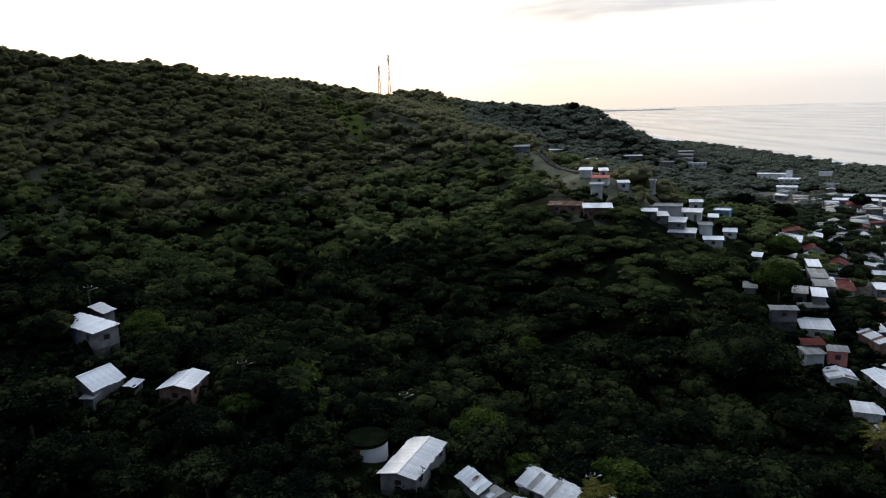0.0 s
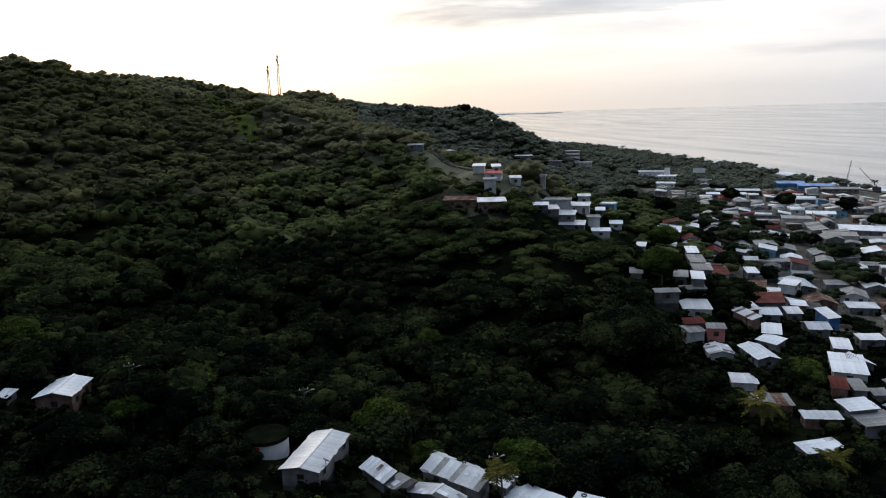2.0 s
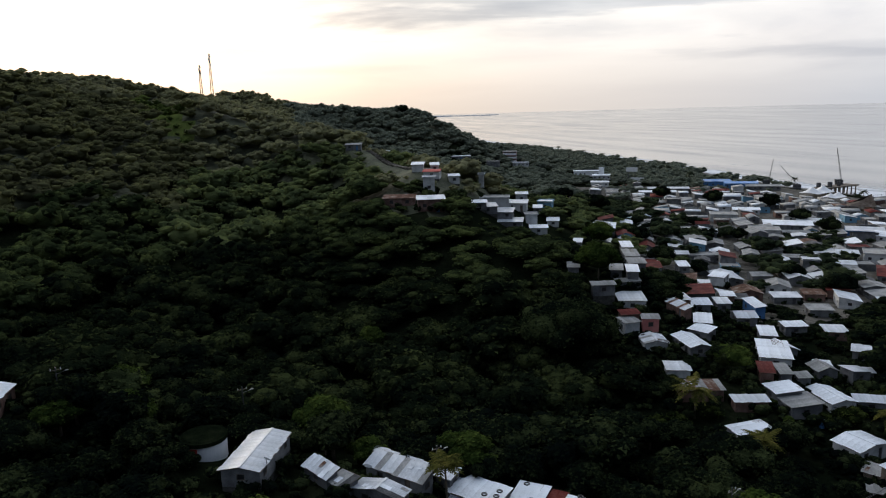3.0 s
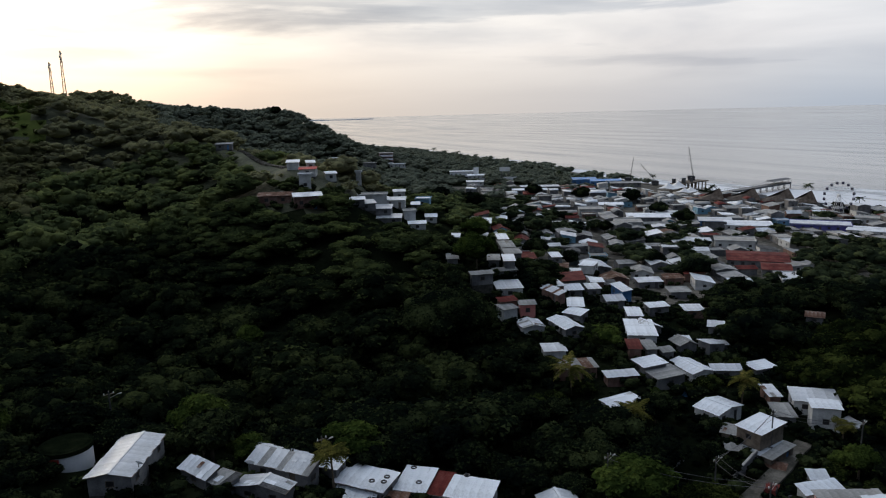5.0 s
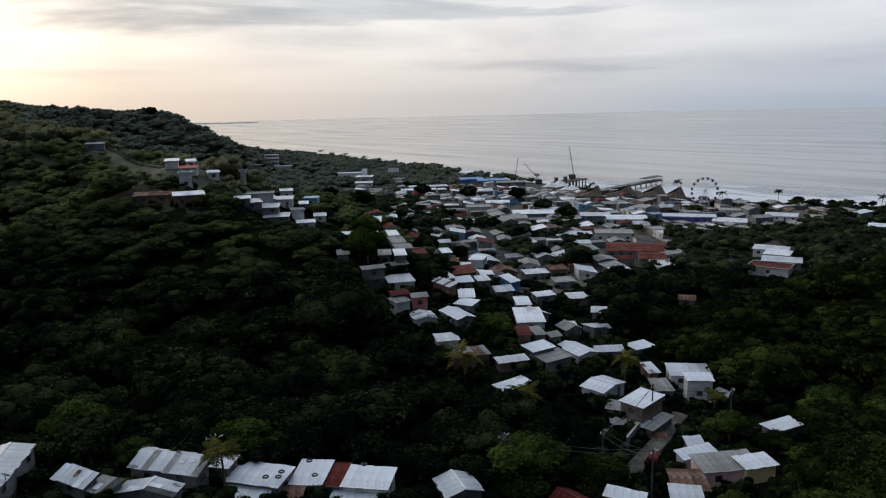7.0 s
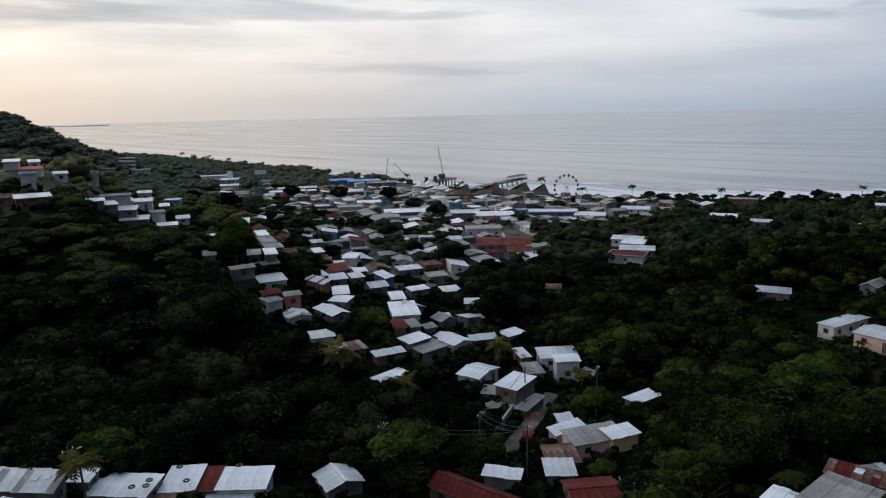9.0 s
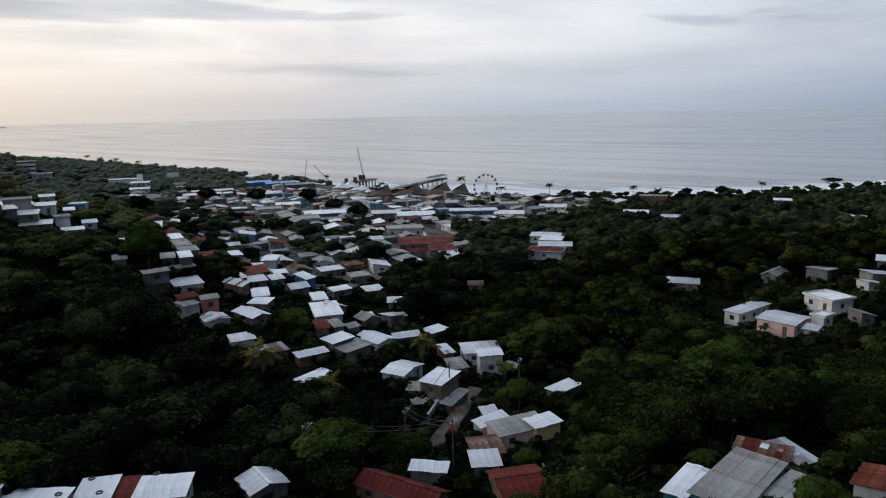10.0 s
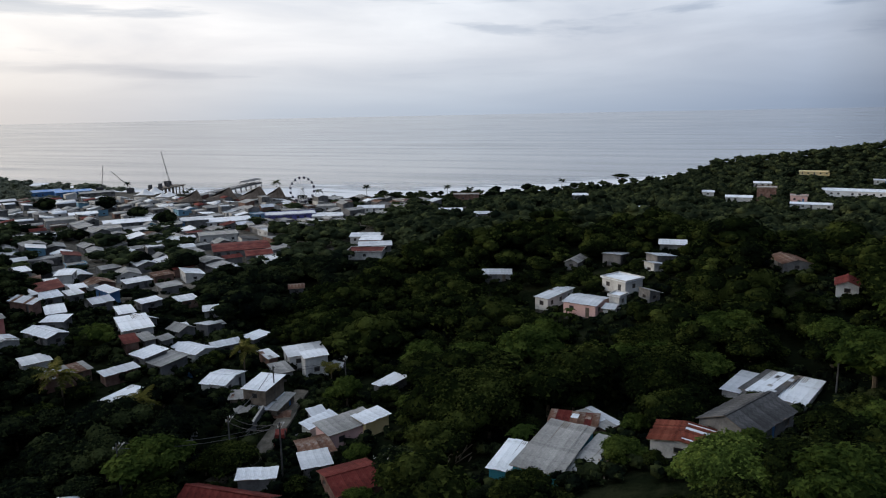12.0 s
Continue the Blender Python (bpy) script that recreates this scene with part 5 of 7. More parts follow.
house(114.5, 154.6, 4.8, 5.0, -17, h=2.0, roof="gable", wall=M_BRICK, cover=M_DARK_ROOF, label="brick house with a dark roof in the hillside row", detail=False)
house(131.2, 156.5, 6.7, 3.8, -20, h=2.0, roof="shed", rise=0.4, wall=M_BLOCK, cover=M_ZINC, label="block house with a zinc roof in the hillside row", detail=False)
house(130.5, 143.6, 5.4, 3.8, -22, h=2.0, roof="shed", rise=0.4, wall=M_BLOCK, cover=M_GREY_ROOF, label="block house with a grey sheet roof in the hillside row", detail=False)
house(140.9, 157.6, 5.2, 3.8, -22, h=2.0, roof="shed", rise=0.4, wall=M_BRICK, cover=M_RUST_ROOF, label="brick house with a rusty roof in the hillside row", detail=False)
house(98.7, 130.2, 4.1, 5.0, -17, h=2.0, roof="gable", wall=M_BLOCK, cover=M_ZINC, label="block house with a zinc roof in the hillside row")
house(141.5, 180.4, 5.6, 5.0, -18, h=2.0, roof="gable", wall=M_BLOCK, cover=M_GREY_ROOF, label="block house with a grey sheet roof in the hillside row", detail=False)
house(118.8, 125.8, 4.3, 3.8, -23, h=2.0, roof="shed", rise=0.4, wall=M_BRICK, cover=M_ZINC, label="brick house with a zinc roof in the hillside row")


# ---- the town on the flat ----
TOWN = ((96, 142), (98, 205), (132, 262), (168, 318), (200, 425), (275, 405), (322, 262), (346, 205), (338, 160), (285, 160), (246, 172), (215, 178), (176, 140), (140, 140))


def inside(x, y, ring):
    odd = False
    for (ax, ay), (bx, by) in zip(ring, ring[1:] + ring[:1]):
        if (ay > y) != (by > y) and x < (bx - ax) * (y - ay) / (by - ay) + ax:
            odd = not odd
    return odd


def make_town():
    """Low houses in crooked rows, with streets between the blocks."""
    rnd = random.Random(21)
    covers = [(M_ZINC, "zinc")] * 6 + [(M_WHITE_ROOF, "white sheet")] * 1 + [(M_GREY_ROOF, "grey sheet")] * 12 + [(M_RUST_ROOF, "rusty sheet")] * 1 + [(M_DARK_ROOF, "dark sheet")] * 2 + [(M_RED_ROOF, "faded red")] * 2
    walls = [M_BLOCK] * 10 + [M_PALE_WALL] * 4 + [M_BRICK] + [M_SKY_BLUE]
    distant = []
    turn = 62.0
    c, s = math.cos(radians(turn)), math.sin(radians(turn))
    row = 0
    v = -260.0
    while v < 300:
        u = -20.0
        while u < 560:
            w, d = rnd.uniform(4.8, 10), rnd.uniform(4.2, 6.6)
            x, y = 60 + u * c - v * s, 100 + u * s + v * c
            u += w + rnd.choice((0.8, 1.2, 2.0, 5.0))
            if not inside(x, y, TOWN) or rnd.random() < 0.14:
                continue
            if any(math.hypot(x - f[0], y - f[1]) < max(f[2], f[3]) + w * 0.45 for f in FOOTPRINTS):
                continue
            cov, word = rnd.choice(covers)
            kind = rnd.choice(("gable", "gable", "shed", "shed", "flat"))
            tall = rnd.random() < 0.07
            made = house(x, y, w, d, turn + rnd.uniform(-7, 7) + (90 if rnd.random() < 0.2 else 0), h=4.4 if tall else rnd.uniform(1.9, 2.5), roof=kind, rise=rnd.uniform(0.5, 1.1), cover=M_CONCRETE if kind == "flat" and rnd.random() < 0.5 else cov,
                  wall=rnd.choice(walls), detail=False, windows=rnd.random() < 0.75, free=0, group="houses of the coastal town", flip=rnd.random() < 0.5,
                  label=("two storey" if tall else "low") + " town house with a " + word + " roof")
            if y > 268:
                distant.append(made)
        v += 7.4 if row % 3 else 10.0
        row += 1


    join_far(distant)


def join_far(roots):
    """The far rows of the town as one joined mesh, with a slot for each material."""
    bpy.context.view_layer.update()
    slots, V, F, I, base = [], [], [], [], 0
    for root in roots:
        for ob in root.children_recursive:
            m, me = np.array(ob.matrix_world), ob.data
            co = np.empty(len(me.vertices) * 3)
            me.vertices.foreach_get("co", co)
            V.append(co.reshape(-1, 3) @ m[:3, :3].T + m[:3, 3])
            if me.materials[0] not in slots:
                slots.append(me.materials[0])
            me.calc_loop_triangles()
            tri = np.empty(len(me.loop_triangles) * 3, np.int32)
            me.loop_triangles.foreach_get("vertices", tri)
            F.append(tri.reshape(-1, 3) + base)
            I.append(np.full(len(tri) // 3, slots.index(me.materials[0]), np.int32))
            base += len(me.vertices)
    for root in roots:
        for ob in (*root.children_recursive, root):
            bpy.data.objects.remove(ob)
    ob = arrays("far_town_houses", np.concatenate(V), np.concatenate(F), slots[0])
    for s in slots[1:]:
        ob.data.materials.append(s)
    ob.data.polygons.foreach_set("material_index", np.concatenate(I))
    tagged(ob, "crowded far rows of low town houses under sheet roofs", "houses", kind="stuff")



make_town()


# ---- the shore front ----
def empty_thing(name, x, y, z, label, category, yaw=0, group=""):
    root = new(name)
    root.matrix_world = pose(x, y, z, 0, 0, yaw)
    return tagged(root, label, category, group)


def ferris_wheel(x, y, z, r, yaw):
    """A small fairground wheel: double rim, spokes, A-frame legs and closed gondolas."""
    root = empty_thing("ferris_wheel", x, y, z, "small white fairground wheel with dark gondolas on the seafront", "ferris wheel", yaw)
    hub = r + 2.0
    for sy in (-0.7, 0.7):
        bm = B()
        n = 36
        for i in range(n):
            a, b = 2 * math.pi * i / n, 2 * math.pi * (i + 1) / n
            rod(bm, (r * math.cos(a), sy, hub + r * math.sin(a)), (r * math.cos(b), sy, hub + r * math.sin(b)), 0.05, None, 5)
        part("rim", bm, M_WHITE, root)
        for i in range(16):
            a = 2 * math.pi * i / 16
            bm = B()
            rod(bm, (0, sy * 0.5, hub), (r * math.cos(a), sy, hub + r * math.sin(a)), 0.035, None, 4)
            part("spoke", bm, M_WHITE, root)
        for sx in (-1, 1):
            bm = B()
            rod(bm, (sx * r * 0.38, sy * 2.2, -0.3), (0, sy * 1.6, hub), 0.14, 0.10)
            part("leg", bm, M_WHITE, root)
    bm = B()
    rod(bm, (0, -1.4, hub), (0, 1.4, hub), 0.55, None, 12)
    part("hub", bm, M_WHITE, root)
    for i in range(16):
        a = 2 * math.pi * (i + 0.5) / 16
        bm = B()
        gx, gz = (r + 0.1) * math.cos(a), hub + (r + 0.1) * math.sin(a)
        box(bm, 0.95, 1.0, 1.15, gx, 0, gz - 1.15)
        box(bm, 1.1, 1.15, 0.10, gx, 0, gz, None, 0.6)
        part("gondola", bm, M_GONDOLA, root)


def pier(p, q, width, z, step, label):
    """A deck on rows of piles from p to q with a shed at its head."""
    p, q = Vector(p), Vector(q)
    d = q - p
    yaw = math.degrees(math.atan2(d.y, d.x))
    root = empty_thing("pier", p.x, p.y, 0, label, "pier", yaw)
    L = d.length
    bm = B()
    box(bm, L, width, 1.1, L / 2, 0, z - 1.1)
    part("deck", bm, M_STEEL, root)
    n = int(L / step)
    for i in range(n + 1):
        for sy in (-0.42, 0.42):
            bm = B()
            rod(bm, (L * i / n, sy * width, -4), (L * i / n, sy * width, z - 0.4), 0.25, None, 7)
            part("pile", bm, M_STEEL, root)
        bm = B()
        box(bm, 0.5, width, 0.5, L * i / n, 0, z - 1.0)
        part("cross_beam", bm, M_CONCRETE, root)
    for sy in (-0.5, 0.5):
        bm = B()
        for i in range(2 * n + 1):
            rod(bm, (L * i / (2 * n), sy * width, z), (L * i / (2 * n), sy * width, z + 1.1), 0.06, None, 4)
        rod(bm, (0, sy * width, z + 1.1), (L, sy * width, z + 1.1), 0.06, None, 4)
        part("railing", bm, M_STEEL, root)
    bm = B()
    for px in (L - 22, L - 12, L - 2):
        for sy in (-0.38, 0.38):
            rod(bm, (px, sy * width, z), (px, sy * width, z + 2.2), 0.12, None, 5)
    part("shed_posts", bm, M_TIMBER, root)
    bm = B()
    v = [bm.verts.new(c) for c in ((L - 24, -width * 0.6, z + 2.0), (L, -width * 0.6, z + 2.0), (L, width * 0.6, z + 2.0), (L - 24, width * 0.6, z + 2.0), (L - 22, 0, z + 3.0), (L - 2, 0, z + 3.0))]
    for f in ((0, 1, 5, 4), (2, 3, 4, 5), (1, 2, 5), (3, 0, 4)):
        bm.faces.new([v[i] for i in f])
    part("shed_roof", bm, M_STEEL, root)


def crane(x, y, z, jib, lean, yaw, label):
    """A crawler crane with a lattice jib."""
    root = empty_thing("crane", x, y, z, label, "crane", yaw)
    bm = B()
    box(bm, 4.5, 3.2, 1.0, 0, 0, 0)
    part("track_base", bm, M_STEEL, root)
    bm = B()
    box(bm, 4.0, 2.6, 2.0, -0.5, 0, 1.1)
    box(bm, 1.4, 1.3, 1.6, 1.6, 0.8, 1.1)
    part("cab", bm, M_STEEL, root)
    bm = B()
    top = Vector((math.sin(radians(lean)) * jib, 0, math.cos(radians(lean)) * jib))
    base = Vector((1.2, 0, 1.8))
    n = 14
    for a, b in ((-0.35, -0.35), (0.35, -0.35), (0.35, 0.35), (-0.35, 0.35)):
        rod(bm, base + Vector((a, b, 0)), base + top + Vector((a * 0.3, b * 0.3, 0)), 0.09, 0.07, 4)
    for i in range(n):
        s = 1 if i % 2 else -1
        k0, k1 = i / n, (i + 1) / n
        w0, w1 = 0.35 * (1 - 0.7 * k0), 0.35 * (1 - 0.7 * k1)
        for sy in (-1, 1):
            rod(bm, base + top * k0 + Vector((s * w0, sy * w0, 0)), base + top * k1 + Vector((-s * w1, sy * w1, 0)), 0.05, None, 3)
    part("jib", bm, M_STEEL, root)
    bm = B()
    rod(bm, base + top, (-2.2, 0, 3.0), 0.03, None, 3)
    rod(bm, base + top, base + top * 1.0 + Vector((0.6, 0, -jib * 0.5)), 0.03, None, 3)
    part("cable", bm, M_STEEL, root)


def work_platform(x, y, yaw):
    """A short timber jetty with sheet piles and gear."""
    root = empty_thing("jetty", x, y, 0, "dark timber work platform on piles in the surf", "jetty", yaw)
    bm = B()
    box(bm, 34, 9, 0.7, 0, 0, 5.0)
    part("deck", bm, M_TIMBER, root)
    for i in range(8):
        for sy in (-3.6, 3.6):
            bm = B()
            rod(bm, (-15 + i * 4.3, sy, -4), (-15 + i * 4.3, sy, 5.0), 0.4, None, 7)
            part("pile", bm, M_TIMBER, root)
    rnd = random.Random(5)
    for i in range(6):
        bm = B()
        box(bm, rnd.uniform(1, 2.4), rnd.uniform(1, 2), rnd.uniform(0.8, 3.4), -14 + i * 3, rnd.uniform(-2, 2), 5.7)
        part("crate", bm, M_STEEL, root)


def palapa(x, y, w, d, h, yaw):
    """A big open restaurant roof of palm thatch, drawn up to a point at one end."""
    root = empty_thing("thatched_pavilion", x, y, ground_at(x, y), "steep palm thatch pavilion roof on posts by the beach", "pavilion", yaw, "thatched pavilions by the beach")
    bm = B()
    P = [(-w / 2, -d / 2, 2.6), (w / 2, -d / 2, 2.6), (w / 2, d / 2, 2.6), (-w / 2, d / 2, 2.6), (-w * 0.42, 0, h * 0.42), (w * 0.30, 0, h), (0.0, -d * 0.1, h * 0.62)]
    v = [bm.verts.new(p) for p in P]
    for f in ((0, 1, 5, 6, 4), (2, 3, 4, 5), (1, 2, 5), (3, 0, 4), (3, 2, 1, 0)):
        bm.faces.new([v[i] for i in f])
    bmesh.ops.triangulate(bm, faces=bm.faces[:])
    part("thatch_roof", bm, M_THATCH, root)
    for sx in (-0.42, -0.14, 0.14, 0.42):
        for sy in (-0.42, 0.42):
            bm = B()
            rod(bm, (sx * w, sy * d, -0.3), (sx * w, sy * d, 3.0), 0.14, None, 6)
            part("post", bm, M_TIMBER, root)


def tent(x, y, w, d, h, yaw):
    """A white stretched canopy with drawn-up peaks."""
    root = empty_thing("canopy_tent", x, y, ground_at(x, y), "white stretched canopy with two peaks by the shore", "canopy", yaw)
    bm = B()
    n = 14
    g = [[bm.verts.new((w * (i / n - 0.5), d * (j / n - 0.5), 2.6 + h * (abs(math.sin(2 * math.pi * i / n * 0.75 + 0.5)) ** 3) * (1 - abs(2 * j / n - 1)) ** 1.2)) for j in range(n + 1)] for i in range(n + 1)]
    for i in range(n):
        for j in range(n):
            bm.faces.new((g[i][j], g[i + 1][j], g[i + 1][j + 1], g[i][j + 1]))
    part("canopy", bm, M_WHITE, root)
    for sx in (-0.48, 0, 0.48):
        for sy in (-0.48, 0.48):
            bm = B()
            rod(bm, (sx * w, sy * d, -0.3), (sx * w, sy * d, 2.7), 0.08, None, 5)
            part("pole", bm, M_STEEL, root)


def mast(x, y, z, h, label):
    """A lattice radio mast with bands of paint, dishes near its top."""
    root = empty_thing("radio_mast", x, y, z, label, "mast")
    n = 12
    for i in range(n):
        bm = B()
        z0, z1 = h * i / n, h * (i + 1) / n
        w0, w1 = 1.3 * (1 - 0.75 * i / n), 1.3 * (1 - 0.75 * (i + 1) / n)
        C = lambda w, zz: [(w, w, zz), (-w, w, zz), (-w, -w, zz), (w, -w, zz)]
        for a, b in zip(C(w0, z0), C(w1, z1)):
            rod(bm, a, b, 0.26, None, 4)
        lo, hi = C(w0, z0), C(w1, z1)
        for k in range(4):
            rod(bm, lo[k], hi[(k + 1) % 4], 0.13, None, 3)
            rod(bm, hi[k], hi[(k + 1) % 4], 0.13, None, 3)
        part("section", bm, M_STEEL if i % 2 == 0 else M_RUST_ROOF, root)
    for i in range(4):
        bm = B()
        a = i * 1.7
        rod(bm, (math.cos(a) * 0.6, math.sin(a) * 0.6, h * (0.80 + 0.05 * i)), (math.cos(a) * 1.1, math.sin(a) * 1.1, h * (0.80 + 0.05 * i)), 0.8, 0.8, 10)
        part("antenna", bm, M_WHITE, root)


def billboard(x, y, w, h, foot, yaw, label):
    root = empty_thing("billboard", x, y, ground_at(x, y), label, "billboard", yaw)
    bm = B()
    box(bm, w, 0.4, h, 0, 0, foot)
    part("panel", bm, M_WHITE, root)
    for sx in (-0.3, 0.3):
        bm = B()
        rod(bm, (sx * w, 0, -0.5), (sx * w, 0, foot + 0.1), 0.25, None, 7)
        part("post", bm, M_STEEL, root)


ferris_wheel(307, 232, 3.0, 6.4, -38)
pier((322, 318, 0), (394, 336, 0), 5.5, 4.2, 7.0, "long concrete pier on piles with a thatched shed at its head")
work_platform(336, 364, 15)
crane(344, 370, 5.7, 21, -10, -36, "tall crawler crane on the jetty with its jib raised")
crane(322, 380, 3.0, 17, -42, -36, "crane with a low slanting jib by the surf")
crane(331, 420, 1.5, 16, 8, -36, "distant crane with an upright jib")
for px, py, w, d, h, yaw in ((290, 296, 13, 12, 8.5, -42), (303, 286, 17, 12, 8.8, -40), (313, 272, 16, 13, 9.2, -40), (320, 262, 12, 11, 8.6, -44)):
    palapa(px, py, w, d, h, yaw)
tent(312, 352, 18, 12, 3.6, 20)
tent(304, 330, 12, 9, 2.4, 20)
mast(-43, 638, ground_at(-43, 638), 43, "tall dark lattice radio mast on the ridge")
mast(-51.5, 638, ground_at(-51.5, 638), 35, "lattice radio mast on the ridge")
mast(-112, 560, ground_at(-112, 560), 17, "slim short radio mast on the ridge")
billboard(246, 452, 7.8, 3.0, 8.3, -28, "large blank white billboard on steel posts")
billboard(247, 446, 9, 3.3, 1.4, -28, "low white hoarding among trees")
billboard(242, 491, 4, 8, 0.6, -26, "tall narrow white painted wall by the shore")


def hotel(x, y, w, d, floors, yaw):
    """A block of several floors with open galleries along its front."""
    root = empty_thing("hotel", x, y, ground_at(x, y), "pale pink hotel block of several floors with dark galleries", "hotel", yaw)
    bm = B()
    box(bm, w, d, floors * 3.0, 0, 0, -0.5)
    part("wall", bm, M_PALE_PINK, root)
    for i in range(floors):
        bm = B()
        box(bm, w - 1.0, 0.3, 0.8, 0, -d / 2, 1.4 + i * 3.0)
        part("gallery", bm, M_DARK, root)
        bm = B()
        box(bm, w - 0.6, 1.2, 1.3, 0, -d / 2 - 0.5, -0.1 + i * 3.0)
        part("balcony", bm, M_WHITE, root)
    bm = B()
    box(bm, w + 0.6, d + 0.6, 0.4, 0, 0, floors * 3.0 - 0.5)
    part("roof", bm, M_CONCRETE, root)


hotel(197.5, 572.3, 11.5, 9, 3, -19)


# ---- things about the near houses ----
def water_tank(x, y, r, h):
    root = empty_thing("water_tank", x, y, ground_at(x, y), "round concrete water tank with peeling white paint, overgrown", "water tank")
    z0 = -1.5
    bm = B()
    rod(bm, (0, 0, z0), (0, 0, h), r, r, 36)
    part("drum", bm, M_WHITE, root)
    bm = B()
    rod(bm, (0, 0, h - 0.40), (0, 0, h + 0.12), r + 0.12, r + 0.12, 36)
    part("rim_band", bm, M_GROUND, root, "mossy dark rim")
    bm = B()
    rod(bm, (0, 0, h + 0.12), (0, 0, h + 0.26), r - 0.10, r - 0.35, 32)
    part("cover", bm, M_GROUND, root, "dark moss grown cover")
    for a0, w, hh in ((-118, 16, 1.5), (-150, 10, 1.0)):
        bm = B()
        a = radians(a0)
        box(bm, r * radians(w) * 2, 0.06, hh, 0, 0, 0.2, Matrix.Translation((math.cos(a) * (r - 0.01), math.sin(a) * (r - 0.01), 0)) @ pose(0, 0, 0, 0, 0, a0 + 90))
        part("red_patch", bm, M_RED, root, "faded red painted patch")


def utility_pole(x, y, h, lamp=True, yaw=0):
    root = empty_thing("utility_pole", x, y, ground_at(x, y), "slim dark utility pole with a cross arm", "utility pole", yaw, "poles along the lanes")
    bm = B()
    rod(bm, (0, 0, -0.6), (0, 0, h), 0.13, 0.09, 8)
    part("shaft", bm, M_STEEL, root)
    bm = B()
    box(bm, 1.5, 0.10, 0.10, 0, 0, h - 0.5)
    part("cross_arm", bm, M_TIMBER, root)
    for sx in (-0.6, 0, 0.6):
        bm = B()
        rod(bm, (sx, 0, h - 0.4), (sx, 0, h - 0.15), 0.06, 0.04, 6)
        part("insulator", bm, M_WHITE, root)
    if lamp:
        bm = B()
        rod(bm, (0, 0, h - 1.0), (1.2, 0, h - 0.7), 0.03, None, 5)
        box(bm, 0.5, 0.18, 0.1, 1.35, 0, h - 0.75)
        part("street_lamp_head", bm, M_CONCRETE, root)


def wire(p, q, sag):
    """A cable slung between two poles."""
    cu = bpy.data.curves.new("cable", "CURVE")
    cu.dimensions, cu.bevel_depth = "3D", 0.022
    s = cu.splines.new("POLY")
    s.points.add(16)
    for i, pt in enumerate(s.points):
        k = i / 16
        pt.co = (*[a + (b - a) * k for a, b in zip(p[:2], q[:2])], p[2] + (q[2] - p[2]) * k - sag * 4 * k * (1 - k), 1)
    cu.materials.append(M_STEEL)
    tagged(new("power_line", cu), "thin dark power line slung between poles", "cable", "lines between the poles")


def dish(x, y, z, r, yaw):
    root = empty_thing("satellite_dish", x, y, z, "white satellite dish on a short bracket", "satellite dish", yaw)
    bm = B()
    rings = []
    for j in range(5):
        q = j / 4
        rings.append([bm.verts.new(pose(0, 0, 0.7, 50, 0, 0) @ Vector((math.cos(a) * r * q, math.sin(a) * r * q, 0.28 * r * q * q))) for a in [2 * math.pi * i / 16 for i in range(16)]])
    for a, b in zip(rings[1:], rings[2:]):
        for i in range(16):
            bm.faces.new((a[i], a[(i + 1) % 16], b[(i + 1) % 16], b[i]))
    bm.faces.new(rings[1])
    part("bowl", bm, M_WHITE, root)
    bm = B()
    rod(bm, (0, 0, -0.3), (0, 0, 0.7), 0.04, None, 6)
    part("bracket", bm, M_STEEL, root)


def tyre(x, y, z, tilt):
    bm = B()
    n, k = 16, 8
    g = [[bm.verts.new(((0.30 + 0.10 * math.cos(b)) * math.cos(a), (0.30 + 0.10 * math.cos(b)) * math.sin(a), 0.10 * math.sin(b))) for b in [2 * math.pi * j / k for j in range(k)]] for a in [2 * math.pi * i / n for i in range(n)]]
    for i in range(n):
        for j in range(k):
            bm.faces.new((g[i][j], g[(i + 1) % n][j], g[(i + 1) % n][(j + 1) % k], g[i][(j + 1) % k]))
    ob = part("tyre", bm, M_DARK)
    ob.matrix_world = pose(x, y, z, tilt, 0, 0)
    tagged(ob, "old black car tyre weighing down a sheet roof", "tyre", "tyres on the roofs")


def lane():
    """The narrow cement lane that climbs between the houses."""
    line = ((56, 58), (66, 59), (72, 61.5), (78, 64), (83, 66.5), (88, 68.5))
    bm = B()
    rows = []
    pts = []
    for (ax, ay), (bx, by) in zip(line, line[1:]):
        for i in range(6):
            pts.append((ax + (bx - ax) * i / 6, ay + (by - ay) * i / 6))
    for i, (px, py) in enumerate(pts):
        qx, qy = pts[min(i + 1, len(pts) - 1)]
        ox, oy = pts[max(i - 1, 0)]
        dx, dy = qx - ox, qy - oy
        L = math.hypot(dx, dy)
        nx, ny = -dy / L * 1.2, dx / L * 1.2
        z = ground_at(px, py) + 0.35
        rows.append([bm.verts.new((px + nx * k, py + ny * k, z - (0.9 if abs(k) > 1 else 0))) for k in (-1.05, -1, 0, 1, 1.05)])
    for a, b in zip(rows, rows[1:]):
        for i in range(4):
            bm.faces.new((a[i], b[i], b[i + 1], a[i + 1]))
    tagged(part("road", bm, M_EARTH), "narrow cement lane between the houses", "lane", kind="structure")
    for px, py in pts[::3]:
        FOOTPRINTS.append((px, py, 1.4, 1.4, 1, 0, ground_at(px, py) + 0.5, 1.0))


